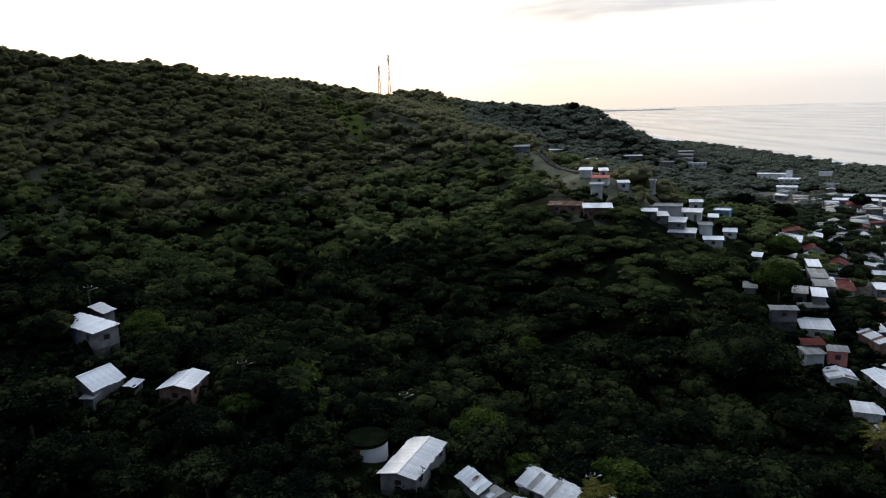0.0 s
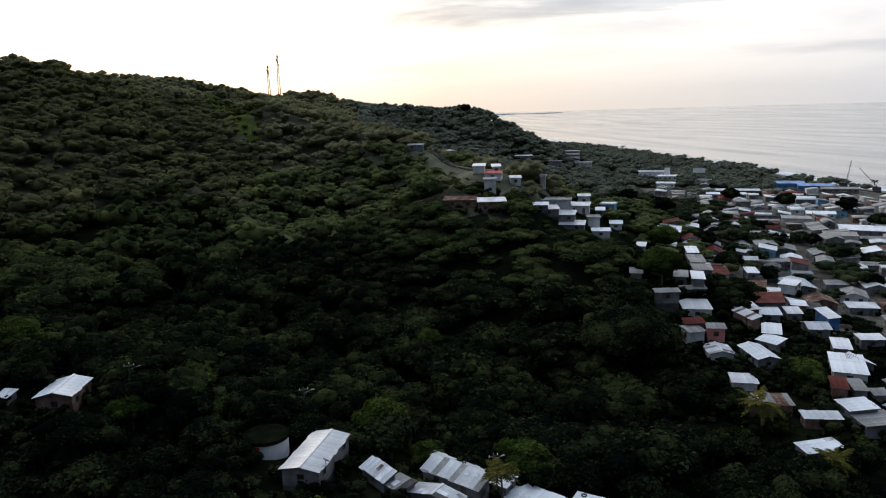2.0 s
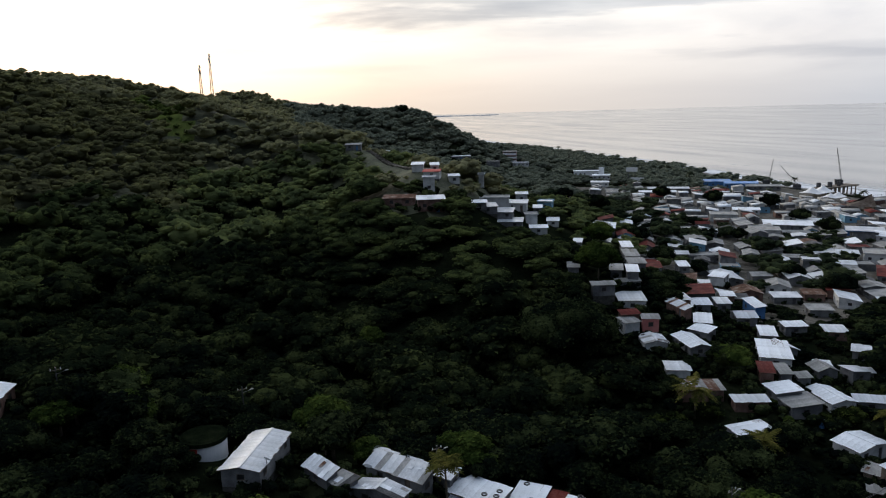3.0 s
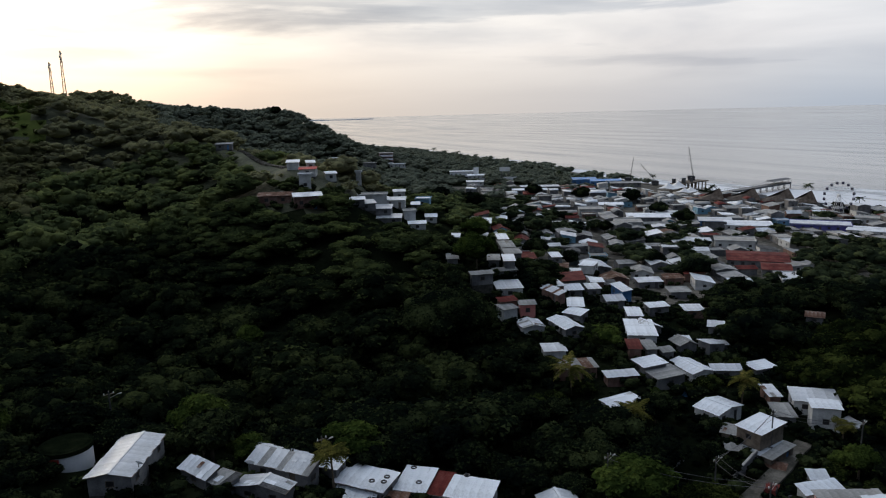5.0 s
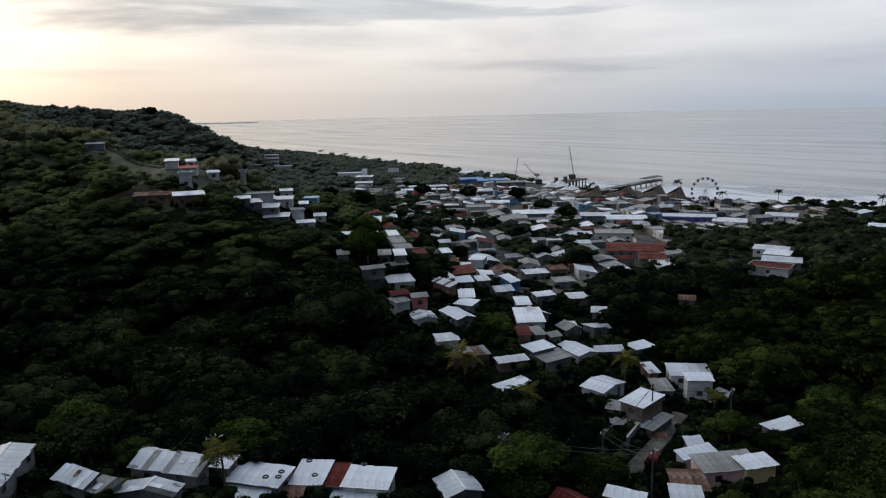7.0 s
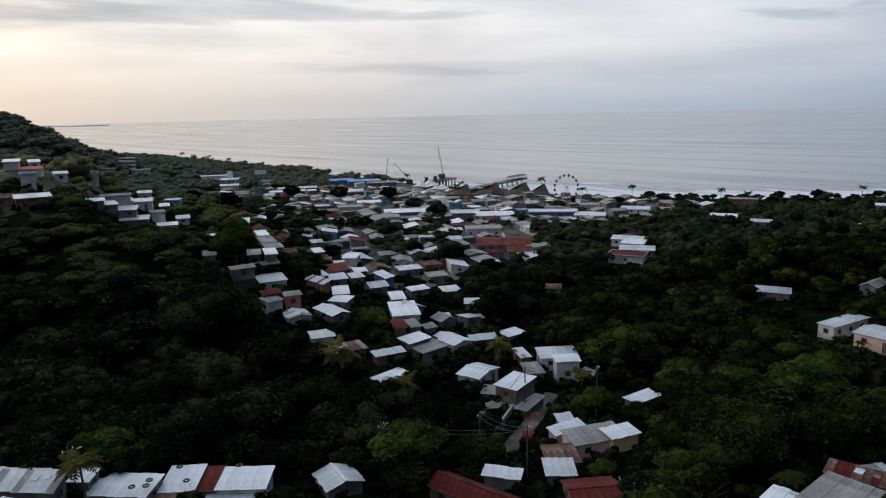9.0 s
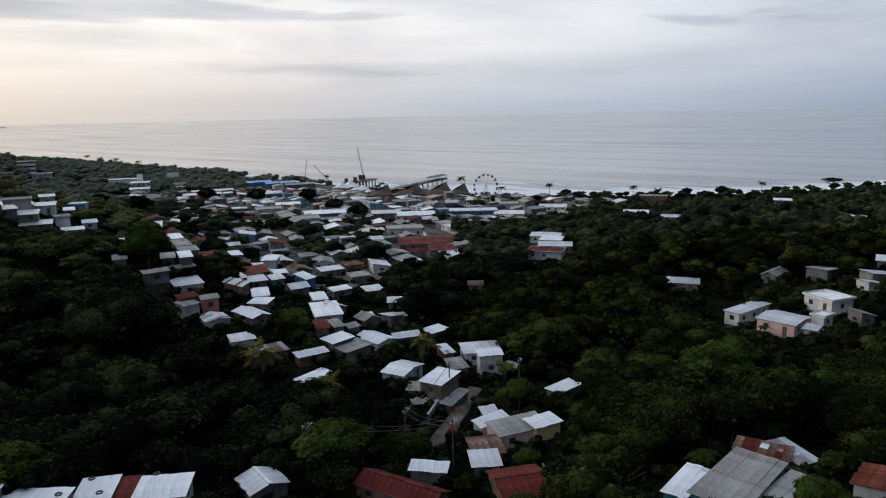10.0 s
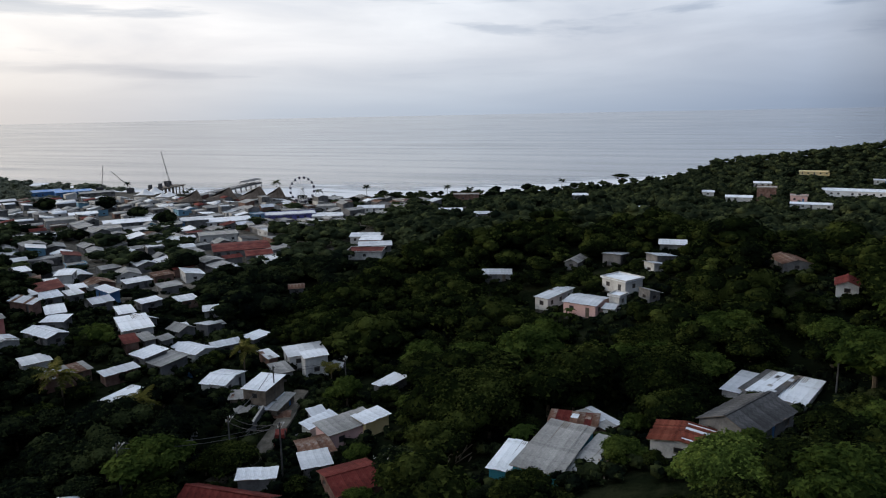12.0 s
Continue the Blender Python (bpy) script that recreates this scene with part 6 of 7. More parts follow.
def stair_path():
    """A stepped track that climbs the spur between the upper houses."""
    root = empty_thing("stairway", 0, 0, 0, "long bare stepped track climbing the wooded spur", "stairway")
    a, b = Vector((53, 236)), Vector((40, 300))
    n = 40
    for i in range(n):
        p = a + (b - a) * (i / n)
        bm = B()
        z = ground_at(p.x, p.y)
        box(bm, 2.4, 1.6, 0.9, p.x, p.y, z - 0.3)
        part("step", bm, M_EARTH, root)
    for i in range(0, n, 5):
        p = a + (b - a) * (i / n)
        FOOTPRINTS.append((p.x, p.y, 1.4, 3.0, 1, 0, ground_at(p.x, p.y) + 0.5, 1.0))


def retaining_wall(x, y, w, h, yaw):
    root = empty_thing("retaining_wall", x, y, ground_at(x, y), "grey block retaining wall below a terrace", "wall", yaw)
    courses, n = max(3, int(h / 0.4)), max(4, int(w / 0.8))
    bm = B()
    box(bm, w, 0.3, h, 0, 0.06, -0.4)
    part("core", bm, M_CONCRETE, root)
    me = None
    for j in range(courses):
        for i in range(n):
            if me is None:
                bm = B()
                box(bm, w / n - 0.03, 0.16, h / courses - 0.03)
                ob = part("block", bm, M_BLOCK, root)
                me = ob.data
            else:
                ob = new("block", me)
                ob.parent = root
            ob.location = (-w / 2 + w / n * (i + 0.5 + (0.25 if j % 2 else -0.25)), -0.10, -0.4 + h / courses * j)


FOOTPRINTS.append((-10.4, 87.5, 2.6, 2.6, 1, 0, 17.0, 0.0))
water_tank(-10.9, 87.9, 2.8, 2.2)
POLES = ((-6.4, 98.0, 7.5), (-30.0, 99.0, 6.0), (-61.0, 118.0, 7.0), (17.2, 79.0, 6.5), (48.8, 64.7, 6.5), (60.5, 51.0, 7.5), (79.5, 67.5, 7.0), (62.0, 60.5, 6.5), (96.0, -9.0, 6.5), (88.0, 60.0, 7.0))
for px, py, ph in POLES:
    utility_pole(px, py, ph, True, 20)
for i, j in ((4, 5), (5, 7), (7, 6), (6, 9)):
    (ax, ay, ah), (bx, by, bh) = POLES[i], POLES[j]
    for off in (-0.6, 0.6):
        wire((ax + off, ay + off * 0.4, ground_at(ax, ay) + ah - 0.3), (bx + off, by + off * 0.4, ground_at(bx, by) + bh - 0.3), 0.8)
FOOTPRINTS.append((73.5, 24.5, 1.6, 1.6, 1, 0, ground_at(73.5, 24.5) + 1.2, 2.9))
lane()
stair_path()
retaining_wall(63.5, 69.8, 6.0, 2.0, 20)
retaining_wall(70.0, 83.0, 7.0, 1.8, 10)
retaining_wall(72.0, 65.0, 9.0, 2.2, 25)


# ---- trees ----
def lobes(rnd, r, h, n):
    """Centres and radii of the masses of a crown that is h high and 2 r wide, from its foot: a dome of boughs over a broad middle."""
    out = [((0, 0, h * 0.52), r * 0.70)]
    for i in range(n):
        a, q = 2.4 * i + rnd.uniform(-0.4, 0.4), math.sqrt((i + 0.6) / n)
        up = math.sqrt(max(0.0, 1 - 0.85 * q * q))
        out.append(((math.cos(a) * q * r * 0.74, math.sin(a) * q * r * 0.74, h * (0.34 + 0.44 * up * rnd.uniform(0.85, 1.1))), r * rnd.uniform(0.25, 0.40)))
    return out


ICO = []


def ico(sub):
    """Vertices and faces of a unit ball of triangles."""
    while len(ICO) < 3:
        bm = B()
        bmesh.ops.create_icosphere(bm, subdivisions=len(ICO) + 1, radius=1.0)
        bm.verts.index_update()
        ICO.append((np.array([v.co[:] for v in bm.verts]), np.array([[v.index for v in f.verts] for f in bm.faces])))
        bm.free()
    return ICO[sub]


def crown_arrays(seed, r, h, n_lobes, n_leaves, leaf, core=0.86, fine=0):
    """Vertices and triangles of a crown: leaf sprays set over the tops and sides of its boughs, each bough with a dense core."""
    rnd, rng = random.Random(seed), np.random.default_rng(seed)
    V, F, base = [], [], 0
    mass = lobes(rnd, r, h, n_lobes)
    area = np.array([m[1] ** 2 for m in mass])
    area[0] *= 0.35
    counts = np.maximum(4, (n_leaves * area / area.sum()).astype(int))
    for ((cx, cy, cz), q), k in zip(mass, counts):
        iv, jf = ico(min(2, fine))
        v = iv * q * core * rng.uniform(0.86, 1.12, (len(iv), 1)) * (1, 1, 0.72) + (cx, cy, cz)
        V.append(v), F.append(jf + base)
        base += len(v)
        d = rng.normal(size=(k, 3))
        d[:, 2] = np.abs(d[:, 2]) * 1.1 - 0.35
        d /= np.linalg.norm(d, axis=1)[:, None]
        p = d * (q * rng.uniform(0.80, 1.14, (k, 1))) * (1, 1, 0.78) + (cx, cy, cz)
        nrm = d * 0.7 + rng.normal(size=(k, 3)) * 0.35 + (0, 0, 0.75)
        nrm /= np.linalg.norm(nrm, axis=1)[:, None]
        t = np.cross(nrm, rng.normal(size=(k, 3)))
        t /= np.linalg.norm(t, axis=1)[:, None]
        b = np.cross(nrm, t)
        s = leaf * rng.uniform(0.6, 1.25, (k, 1))
        tri = np.stack([p + t * s, p - t * s * 0.6 + b * s * 0.8, p - t * s * 0.5 - b * s * 0.85 - nrm * s * 0.25], 1)
        V.append(tri.reshape(-1, 3)), F.append(np.arange(3 * k).reshape(-1, 3) + base)
        base += 3 * k
    return np.concatenate(V), np.concatenate(F)


def tree(seed, r, h, n_lobes, n_leaves, leaf, material, label, fine=1):
    """A broadleaf tree: a forked trunk and a crown. Kept as a model for copies."""
    rnd = random.Random(seed)
    root = new("tree")
    tagged(root, label, "tree")
    bm = B()
    rod(bm, (0, 0, -0.8), (0.1, 0, h * 0.35), 0.22, 0.15)
    for i in range(4):
        a = rnd.uniform(0, 6.28)
        rod(bm, (0.1, 0, h * 0.3), (math.cos(a) * r * 0.5, math.sin(a) * r * 0.5, h * 0.62), 0.11, 0.04, 5)
    part("trunk", bm, M_BARK, root)
    V, F = crown_arrays(seed, r, h, n_lobes, n_leaves, leaf, 0.88, fine)
    ob = arrays("crown", V, F, material, root)
    ob.data.polygons.foreach_set("use_smooth", np.ones(len(F), bool))
    return root


def palm(x, y, h, r, seed, label="coconut palm with drooping yellow green fronds", leaves=M_PALM):
    """A palm: a leaning ringed trunk and a head of drooping fronds with leaflets."""
    rnd = random.Random(seed)
    root = new("palm_tree")
    root.location = (x, y, ground_at(x, y))
    tagged(root, label, "palm tree")
    bm = B()
    lean = (rnd.uniform(-0.5, 0.5), rnd.uniform(-0.5, 0.5))
    last = Vector((0, 0, -0.4))
    for i in range(1, 6):
        q = Vector((lean[0] * (i / 5) ** 2, lean[1] * (i / 5) ** 2, h * i / 5))
        rod(bm, last, q, 0.17 - 0.012 * i, 0.16 - 0.012 * i, 7)
        last = q
    part("trunk", bm, M_BARK, root)
    for i in range(21):
        a, up = i * 2.4, rnd.uniform(-0.05, 1.05)
        bm = B()
        prev = None
        n = 9
        for j in range(n + 1):
            q = j / n
            out = r * q
            z = r * (up * q * 0.9 - 0.62 * q * q * (1.1 - 0.25 * up))
            ctr = last + Vector((math.cos(a) * out, math.sin(a) * out, z))
            side = Vector((-math.sin(a), math.cos(a), 0))
            wd = 0.75 * math.sin(math.pi * min(1, q * 0.85 + 0.1)) + 0.03
            if prev is not None and j > 1:
                for sg in (-1, 1):
                    sweep = Vector((math.cos(a), math.sin(a), 0)) * wd * 0.45
                    tip = ctr + side * sg * wd + sweep + Vector((0, 0, -wd * 0.3))
                    v = [bm.verts.new(p) for p in (prev, ctr, tip)]
                    bm.faces.new(v)
                    mid = (prev + ctr) / 2
                    v = [bm.verts.new(p) for p in (prev, ctr, mid + side * sg * wd * 0.95 + sweep + Vector((0, 0, -wd * 0.32)))]
                    bm.faces.new(v)
            if prev is not None:
                rod(bm, prev, ctr, 0.03, 0.025, 3)
            prev = ctr
        part("frond", bm, leaves, root)
    return root


def candidates(rnd):
    """Places for trees, jittered over the land in view, with the ground's height; crests hide what lies behind them."""
    pts = []
    y = -150.0
    while y < 1040:
        x = -340.0
        while x < 700:
            d = math.hypot(x, y)
            s = 5.9 if d < 210 else 6.8 if d < 330 or x < 130 else 10.4
            pts.append((x + rnd.uniform(-0.42, 0.42) * s, y + rnd.uniform(-0.42, 0.42) * s, rnd.random()))
            x += s
        y += 5.9 if y < 210 else 6.8 if y < 700 else 10.0
    P = np.array(pts)
    x, y, luck = P.T
    d, az = np.hypot(x, y), np.degrees(np.arctan2(x, y))
    z = height(x, y)
    sea = x - np.interp(y, SHORE_Y, SHORE_X)
    town = (x > 84) & (x < 335) & (y > 130) & (y < 440) & (z < 9)
    ok = ((y < 760) | (x > 110)) & (d > 42) & (az > -37) & (az < 104) & (sea < np.where((y > 225) & (y < 400), -30, -8)) & ~((d > 560) & (az > 34) & (az < 78)) & ~((az > 30) & (d > 330) & (y > 225) & (y < 380))
    ok &= ~(town & (luck < np.where(y > 165, 0.50, 0.30)))
    q = np.linspace(0.25, 0.985, 40)[:, None]
    hidden = (height(x * q, y * q) > 56 + (z + 9 - 56) * q).any(0)
    ok &= ~(hidden & (d > 200))
    return np.stack([x, y, z, d], 1)[ok]


def plant_woods():
    """Trees over all the land in view: single ones about the near valley, joined woods farther off."""
    rnd = random.Random(7)
    kinds = ((3.2, 6.0, "broad dark green tree on the slope"), (2.6, 5.4, "round dark green tree in the thicket"), (3.8, 7.0, "tall spreading tree with dense dark leaves"),
             (2.2, 4.2, "low bushy tree with dark leaves"), (3.0, 6.4, "tree with fresh bright green leaves"), (4.4, 7.6, "wide crowned tree with small dark leaves"))
    # the second six repeat the first in the lighter, side-lit leaf tone
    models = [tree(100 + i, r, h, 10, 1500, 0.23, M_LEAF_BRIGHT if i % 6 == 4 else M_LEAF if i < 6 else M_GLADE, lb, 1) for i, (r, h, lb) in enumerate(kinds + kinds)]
    far = [crown_arrays(200 + i, r, h, 8, n, lf, 0.88, 1) for i, (r, h, n, lf) in enumerate(((3.3, 5.4, 420, 0.27), (3.8, 6.2, 460, 0.28), (2.8, 4.6, 360, 0.26), (4.6, 6.6, 560, 0.29)))]
    farther = [crown_arrays(300 + i, r, h, 5, n, lf, 0.92) for i, (r, h, n, lf) in enumerate(((3.8, 6.0, 60, 0.50), (4.6, 6.8, 66, 0.54), (3.2, 5.0, 50, 0.46)))]
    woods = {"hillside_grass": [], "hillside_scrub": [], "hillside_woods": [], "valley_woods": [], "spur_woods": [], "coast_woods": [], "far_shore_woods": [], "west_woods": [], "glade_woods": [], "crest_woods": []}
    single = 0
    for px, py, z, d in candidates(rnd).tolist():
        k = rnd.uniform(0.85, 1.35) if rnd.random() < 0.66 else rnd.uniform(1.4, 1.95)
        kz = 1.0
        if d > 150 and px > 10 and py > 120:
            k, kz = min(k, 1.3) * 1.22, 0.72
        if px > 330 and py < 130:
            k = min(k, 1.2) * 0.95
        if d < 75:
            k = min(k, 1.3)
        off = float(np.interp(py, SHORE_Y, SHORE_X)) - px
        if off < 110 and py < 236 and (off < 15 or rnd.random() < 0.15):
            continue
        if off < 110 and py < 236:
            k *= 0.6 + 0.3 * off / 110
        grass = grassy(px, py)
        if grass:
            k *= 0.42
        elif z > 30 and py > 190:
            k, kz = min(k, 1.4) * 1.2, 0.85
        for size in (k, min(k, 0.95), 0.6, 0.35):
            if clear_of_houses(px, py, 3.3 * size, z + 6.2 * size * kz):
                k = size
                break
        else:
            k = 0.0
        if k:
            turn = rnd.uniform(0, 360)
            if d < 116 and single < 300:
                # eastern side: lighter leaf copies and more bright crowns, as if lit from the side
                j = 4 if rnd.random() < (0.28 if px > 42 and py < 45 else 0.08) else rnd.choice((0, 1, 2, 3, 3, 5))
                m = pose(px, py, z - 0.2, 0, 0, turn) @ Matrix.Diagonal((k, k, k * rnd.uniform(0.72, 1.0), 1))
                ob = copy_thing(models[j + (6 if px > 40 and py < 62 else 0)], m)
                ob.scale = m.to_scale()
                single += 1
                continue
            # tone by place: paler with distance for haze, darker in the shaded ravine
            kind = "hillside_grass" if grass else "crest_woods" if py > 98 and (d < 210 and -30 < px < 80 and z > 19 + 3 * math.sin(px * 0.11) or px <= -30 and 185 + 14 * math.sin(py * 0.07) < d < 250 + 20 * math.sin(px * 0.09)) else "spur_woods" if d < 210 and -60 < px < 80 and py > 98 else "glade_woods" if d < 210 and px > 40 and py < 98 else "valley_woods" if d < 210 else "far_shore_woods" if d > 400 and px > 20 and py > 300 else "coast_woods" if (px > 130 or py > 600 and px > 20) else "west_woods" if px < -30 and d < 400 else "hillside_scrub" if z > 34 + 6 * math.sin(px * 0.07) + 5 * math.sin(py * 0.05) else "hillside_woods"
            V, F = rnd.choice(far if d < 205 else farther)
            c, sn = math.cos(radians(turn)) * k, math.sin(radians(turn)) * k
            W = np.stack([V[:, 0] * c - V[:, 1] * sn + px, V[:, 0] * sn + V[:, 1] * c + py, V[:, 2] * k * kz * rnd.uniform(0.75, 1.0) + z - 0.3], 1)
            woods[kind].append((W, F))
    # low growth about the near houses and in the gaps between the trees
    low = [crown_arrays(400 + i, r, h, 2, n, 0.26, 0.9) for i, (r, h, n) in enumerate(((0.9, 1.3, 18), (1.3, 1.7, 24), (0.7, 1.0, 16), (1.6, 2.1, 30)))]
    woods["undergrowth"] = []
    spots = []
    for hx, hy, hl, hw, c, s, eaves, free in FOOTPRINTS:
        if free > 0 and math.hypot(hx, hy) < 190:
            for i in range(16):
                a, q = rnd.uniform(0, 6.28), rnd.uniform(1.0, 2.1)
                u, v = math.cos(a) * (hl + 1.2) * q * 1.15, math.sin(a) * (hw + 1.2) * q * 1.15
                spots.append((hx + u * c - v * s, hy + u * s + v * c))
    for i in range(2600):
        a, q = radians(rnd.uniform(-36, 102)), 45 + 105 * math.sqrt(rnd.random())
        spots.append((math.sin(a) * q, math.cos(a) * q))
    for i in range(1500):
        spots.append((rnd.uniform(-80, -8), rnd.uniform(66, 128)))
    tops = height(np.array([p[0] for p in spots]), np.array([p[1] for p in spots])).tolist()
    for (px, py), z in zip(spots, tops):
        k = rnd.uniform(0.7, 1.3)
        V, F = rnd.choice(low)
        if off_walls(px, py, 0.7 * k):
            turn = rnd.uniform(0, 6.28)
            c, sn = math.cos(turn) * k, math.sin(turn) * k
            woods["undergrowth"].append((np.stack([V[:, 0] * c - V[:, 1] * sn + px, V[:, 0] * sn + V[:, 1] * c + py, V[:, 2] * k + z - 0.2], 1), F))
    # bushes close against the walls, below the eaves
    for hx, hy, hl, hw, c, s, eaves, free in FOOTPRINTS:
        if 0 < free < 3 and math.hypot(hx, hy) < 215:
            for i in range(int((hl + hw) * 3.4)):
                if rnd.random() < 0.30:
                    continue
                e = rnd.uniform(0.25, 0.8)
                if rnd.random() < hl / (hl + hw):
                    u, v = rnd.uniform(-hl, hl), rnd.choice((-1, 1)) * (hw + e)
                else:
                    u, v = rnd.choice((-1, 1)) * (hl + e), rnd.uniform(-hw, hw)
                px, py = hx + u * c - v * s, hy + u * s + v * c
                if not off_walls(px, py, 0.2):
                    continue
                z = ground_at(px, py)
                V, F = rnd.choice(low)
                k = (eaves - 0.3 + rnd.uniform(-0.6, 0.3) - z) / float(V[:, 2].max())
                if k < 0.35:
                    continue
                k = min(k, 1.7)
                turn = rnd.uniform(0, 6.28)
                ca, sa = math.cos(turn) * min(k, 1.0), math.sin(turn) * min(k, 1.0)
                woods["undergrowth"].append((np.stack([V[:, 0] * ca - V[:, 1] * sa + px, V[:, 0] * sa + V[:, 1] * ca + py, V[:, 2] * k + z - 0.2], 1), F))
    for m in models:
        for o in (*m.children_recursive, m):
            bpy.data.objects.remove(o)
    for kind, items in woods.items():
        n = np.cumsum([0] + [len(v) for v, f in items])
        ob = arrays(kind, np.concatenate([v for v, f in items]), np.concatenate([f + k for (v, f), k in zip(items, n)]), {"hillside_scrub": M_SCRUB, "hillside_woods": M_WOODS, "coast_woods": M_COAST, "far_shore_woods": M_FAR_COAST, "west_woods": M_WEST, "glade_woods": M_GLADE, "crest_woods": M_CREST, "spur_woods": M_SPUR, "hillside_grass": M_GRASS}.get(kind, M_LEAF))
        ob.data.polygons.foreach_set("use_smooth", np.ones(len(ob.data.polygons), bool))
        tagged(ob, ("bright green grassy patch on the " if "grass" in kind else "olive green scrub lightened for haze over the " if "scrub" in kind else "dense green woods toned for shade or haze over the ") + ("ground between the trees" if kind[0] == "u" else "hillside" if kind[0] == "h" else "ravine and its spur" if kind[0] == "s" else "valley sides" if kind[0] == "v" else "far shore" if kind[0] == "f" else "western slope" if kind[0] == "w" else "open valley" if kind[0] == "g" else "upper spur" if kind[0:2] == "cr" else "coastal flats"), "woods", kind="stuff")
    return single


plant_woods()


# ---- single trees of note ----
def big_tree(x, y, r, h, seed, material, label, leaves=5000, leaf=0.24, n_lobes=20):
    root = tree(seed, r, h, n_lobes, leaves, leaf, material, label)
    root.location = (x, y, ground_at(x, y) - 0.3)
    return root


def banana_clump(x, y, n, h, seed):
    """Banana plants: short stems with long arching split leaves."""
    rnd = random.Random(seed)
    root = empty_thing("banana_plant", x, y, ground_at(x, y), "clump of banana plants with long bright leaves", "banana plant")
    for k in range(n):
        ox, oy = rnd.uniform(-1.6, 1.6), rnd.uniform(-1.6, 1.6)
        hh = h * rnd.uniform(0.6, 1)
        bm = B()
        rod(bm, (ox, oy, -0.3), (ox, oy, hh), 0.13, 0.08, 6)
        part("stem", bm, M_LEAF_BRIGHT, root)
        for i in range(7):
            a, L = i * 0.95 + rnd.uniform(-0.2, 0.2), rnd.uniform(1.5, 2.3)
            bm = B()
            prev = None
            for j in range(6):
                q = j / 5
                c = Vector((ox + math.cos(a) * L * q * 0.8, oy + math.sin(a) * L * q * 0.8, hh + L * (0.9 * q - 0.85 * q * q)))
                w = 0.32 * math.sin(math.pi * min(1, 0.15 + q * 0.85)) + 0.02
                s = Vector((-math.sin(a), math.cos(a), -0.15)) * w
                cur = [bm.verts.new(c - s), bm.verts.new(c + Vector((0, 0, 0.05))), bm.verts.new(c + s)]
                if prev:
                    bm.faces.new((prev[0], cur[0], cur[1], prev[1]))
                    bm.faces.new((prev[1], cur[1], cur[2], prev[2]))
                prev = cur
            part("leaf", bm, M_LEAF_BRIGHT, root)


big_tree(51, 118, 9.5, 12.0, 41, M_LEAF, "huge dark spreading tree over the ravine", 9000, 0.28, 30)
big_tree(69, 141, 5.0, 9.5, 42, M_LEAF_BRIGHT, "tall round tree with fresh green leaves beside the houses")
big_tree(17, 135, 3.0, 9.0, 43, M_LEAF_BRIGHT, "pointed tree with light green leaves in the ravine", 2500, 0.22, 10)
big_tree(40, 125, 4.0, 7.0, 44, M_LEAF_BRIGHT, "light green crowned tree on the ravine side", 3000)
big_tree(76, 34, 7.5, 10.0, 45, M_GLADE, "great broad dark tree in the valley", 8000, 0.26, 26)
big_tree(93, 12, 6.5, 9.5, 46, M_GLADE, "great round tree above the tarred roofs", 7000, 0.26, 24)
big_tree(52.0, 0.4, 4.7, 4.8, 47, M_FRESH, "leafy bright green tree on the near slope", 9000, 0.18, 22)
big_tree(52.0, -6.4, 4.0, 4.8, 48, M_FRESH, "bright green bushy tree on the near slope", 7000, 0.18, 18)
for i, (bx, by, br) in enumerate(((132.1, 271.2, 6.0), (153.1, 354.8, 6.0), (126.3, 225.6, 4.8), (119.8, 200.1, 5.1), (232.2, 336.2, 6.0), (161.7, 235.5, 4.3), (176.1, 238.2, 4.0), (250.6, 314.3, 6.0), (127.2, 190.3, 3.5), (76.5, 103.2, 3.8), (216.6, 363.0, 6.0), (221.3, 241.3, 5.5), (230.3, 268.3, 5.3), (104.8, 213.3, 6.0), (150.0, 157.5, 4.8), (82.2, 132.3, 2.7), (150.2, 175.9, 3.9))):
    big_tree(bx, by, br, br * 1.55, 600 + i, M_LEAF_BRIGHT if i in (9, 13) else M_LEAF, "round leafy tree between the town roofs", 900, 0.30, 12)
flowering = big_tree(59, 33.5, 3.6, 5.6, 49, M_LEAF, "dark leaved tree dotted with white blossom", 5000, 0.17, 14)
V, F = crown_arrays(49, 3.75, 5.75, 14, 150, 0.09, 0.01)
arrays("blossom", V, F, M_WHITE, flowering)
big_tree(58.5, 57.5, 3.6, 5.0, 50, M_GLADE, "round dense tree by the lane", 4000, 0.2, 14)
big_tree(108, 16, 5.0, 8.0, 51, M_GLADE, "round dark tree below the white house", 5000, 0.26, 16)
big_tree(119, 633, 6.0, 10.0, 52, M_LEAF, "large lone tree on the knoll by the coast", 900, 0.9, 8)
umbrella = empty_thing("tree", 462, 95, ground_at(462, 95), "lone flat topped umbrella tree on the shore", "tree")
bm = B()
rod(bm, (0, 0, -0.6), (0.4, 0, 3.6), 0.45, 0.3)
for i in range(7):
    rod(bm, (0.3, 0, 3.2), (math.cos(i * 0.9) * 4.6, math.sin(i * 0.9) * 4.6, 5.4), 0.2, 0.08, 5)
part("trunk", bm, M_BARK, umbrella)
V, F = crown_arrays(53, 6.5, 6.0, 9, 500, 0.5, 0.7, 1)
arrays("crown", V * (1, 1, 0.42) + (0, 0, 4.6), F, M_LEAF, umbrella)
rnd = random.Random(17)
for i in range(44):
    py = 70 + 175 * rnd.random()
    br = rnd.uniform(1.5, 3.8)
    big_tree(float(np.interp(py, SHORE_Y, SHORE_X)) - rnd.uniform(18, 62), py, br, br * rnd.uniform(1.1, 1.7), 500 + i, M_LEAF, "lone round tree behind the beach", 500, 0.42, 7)
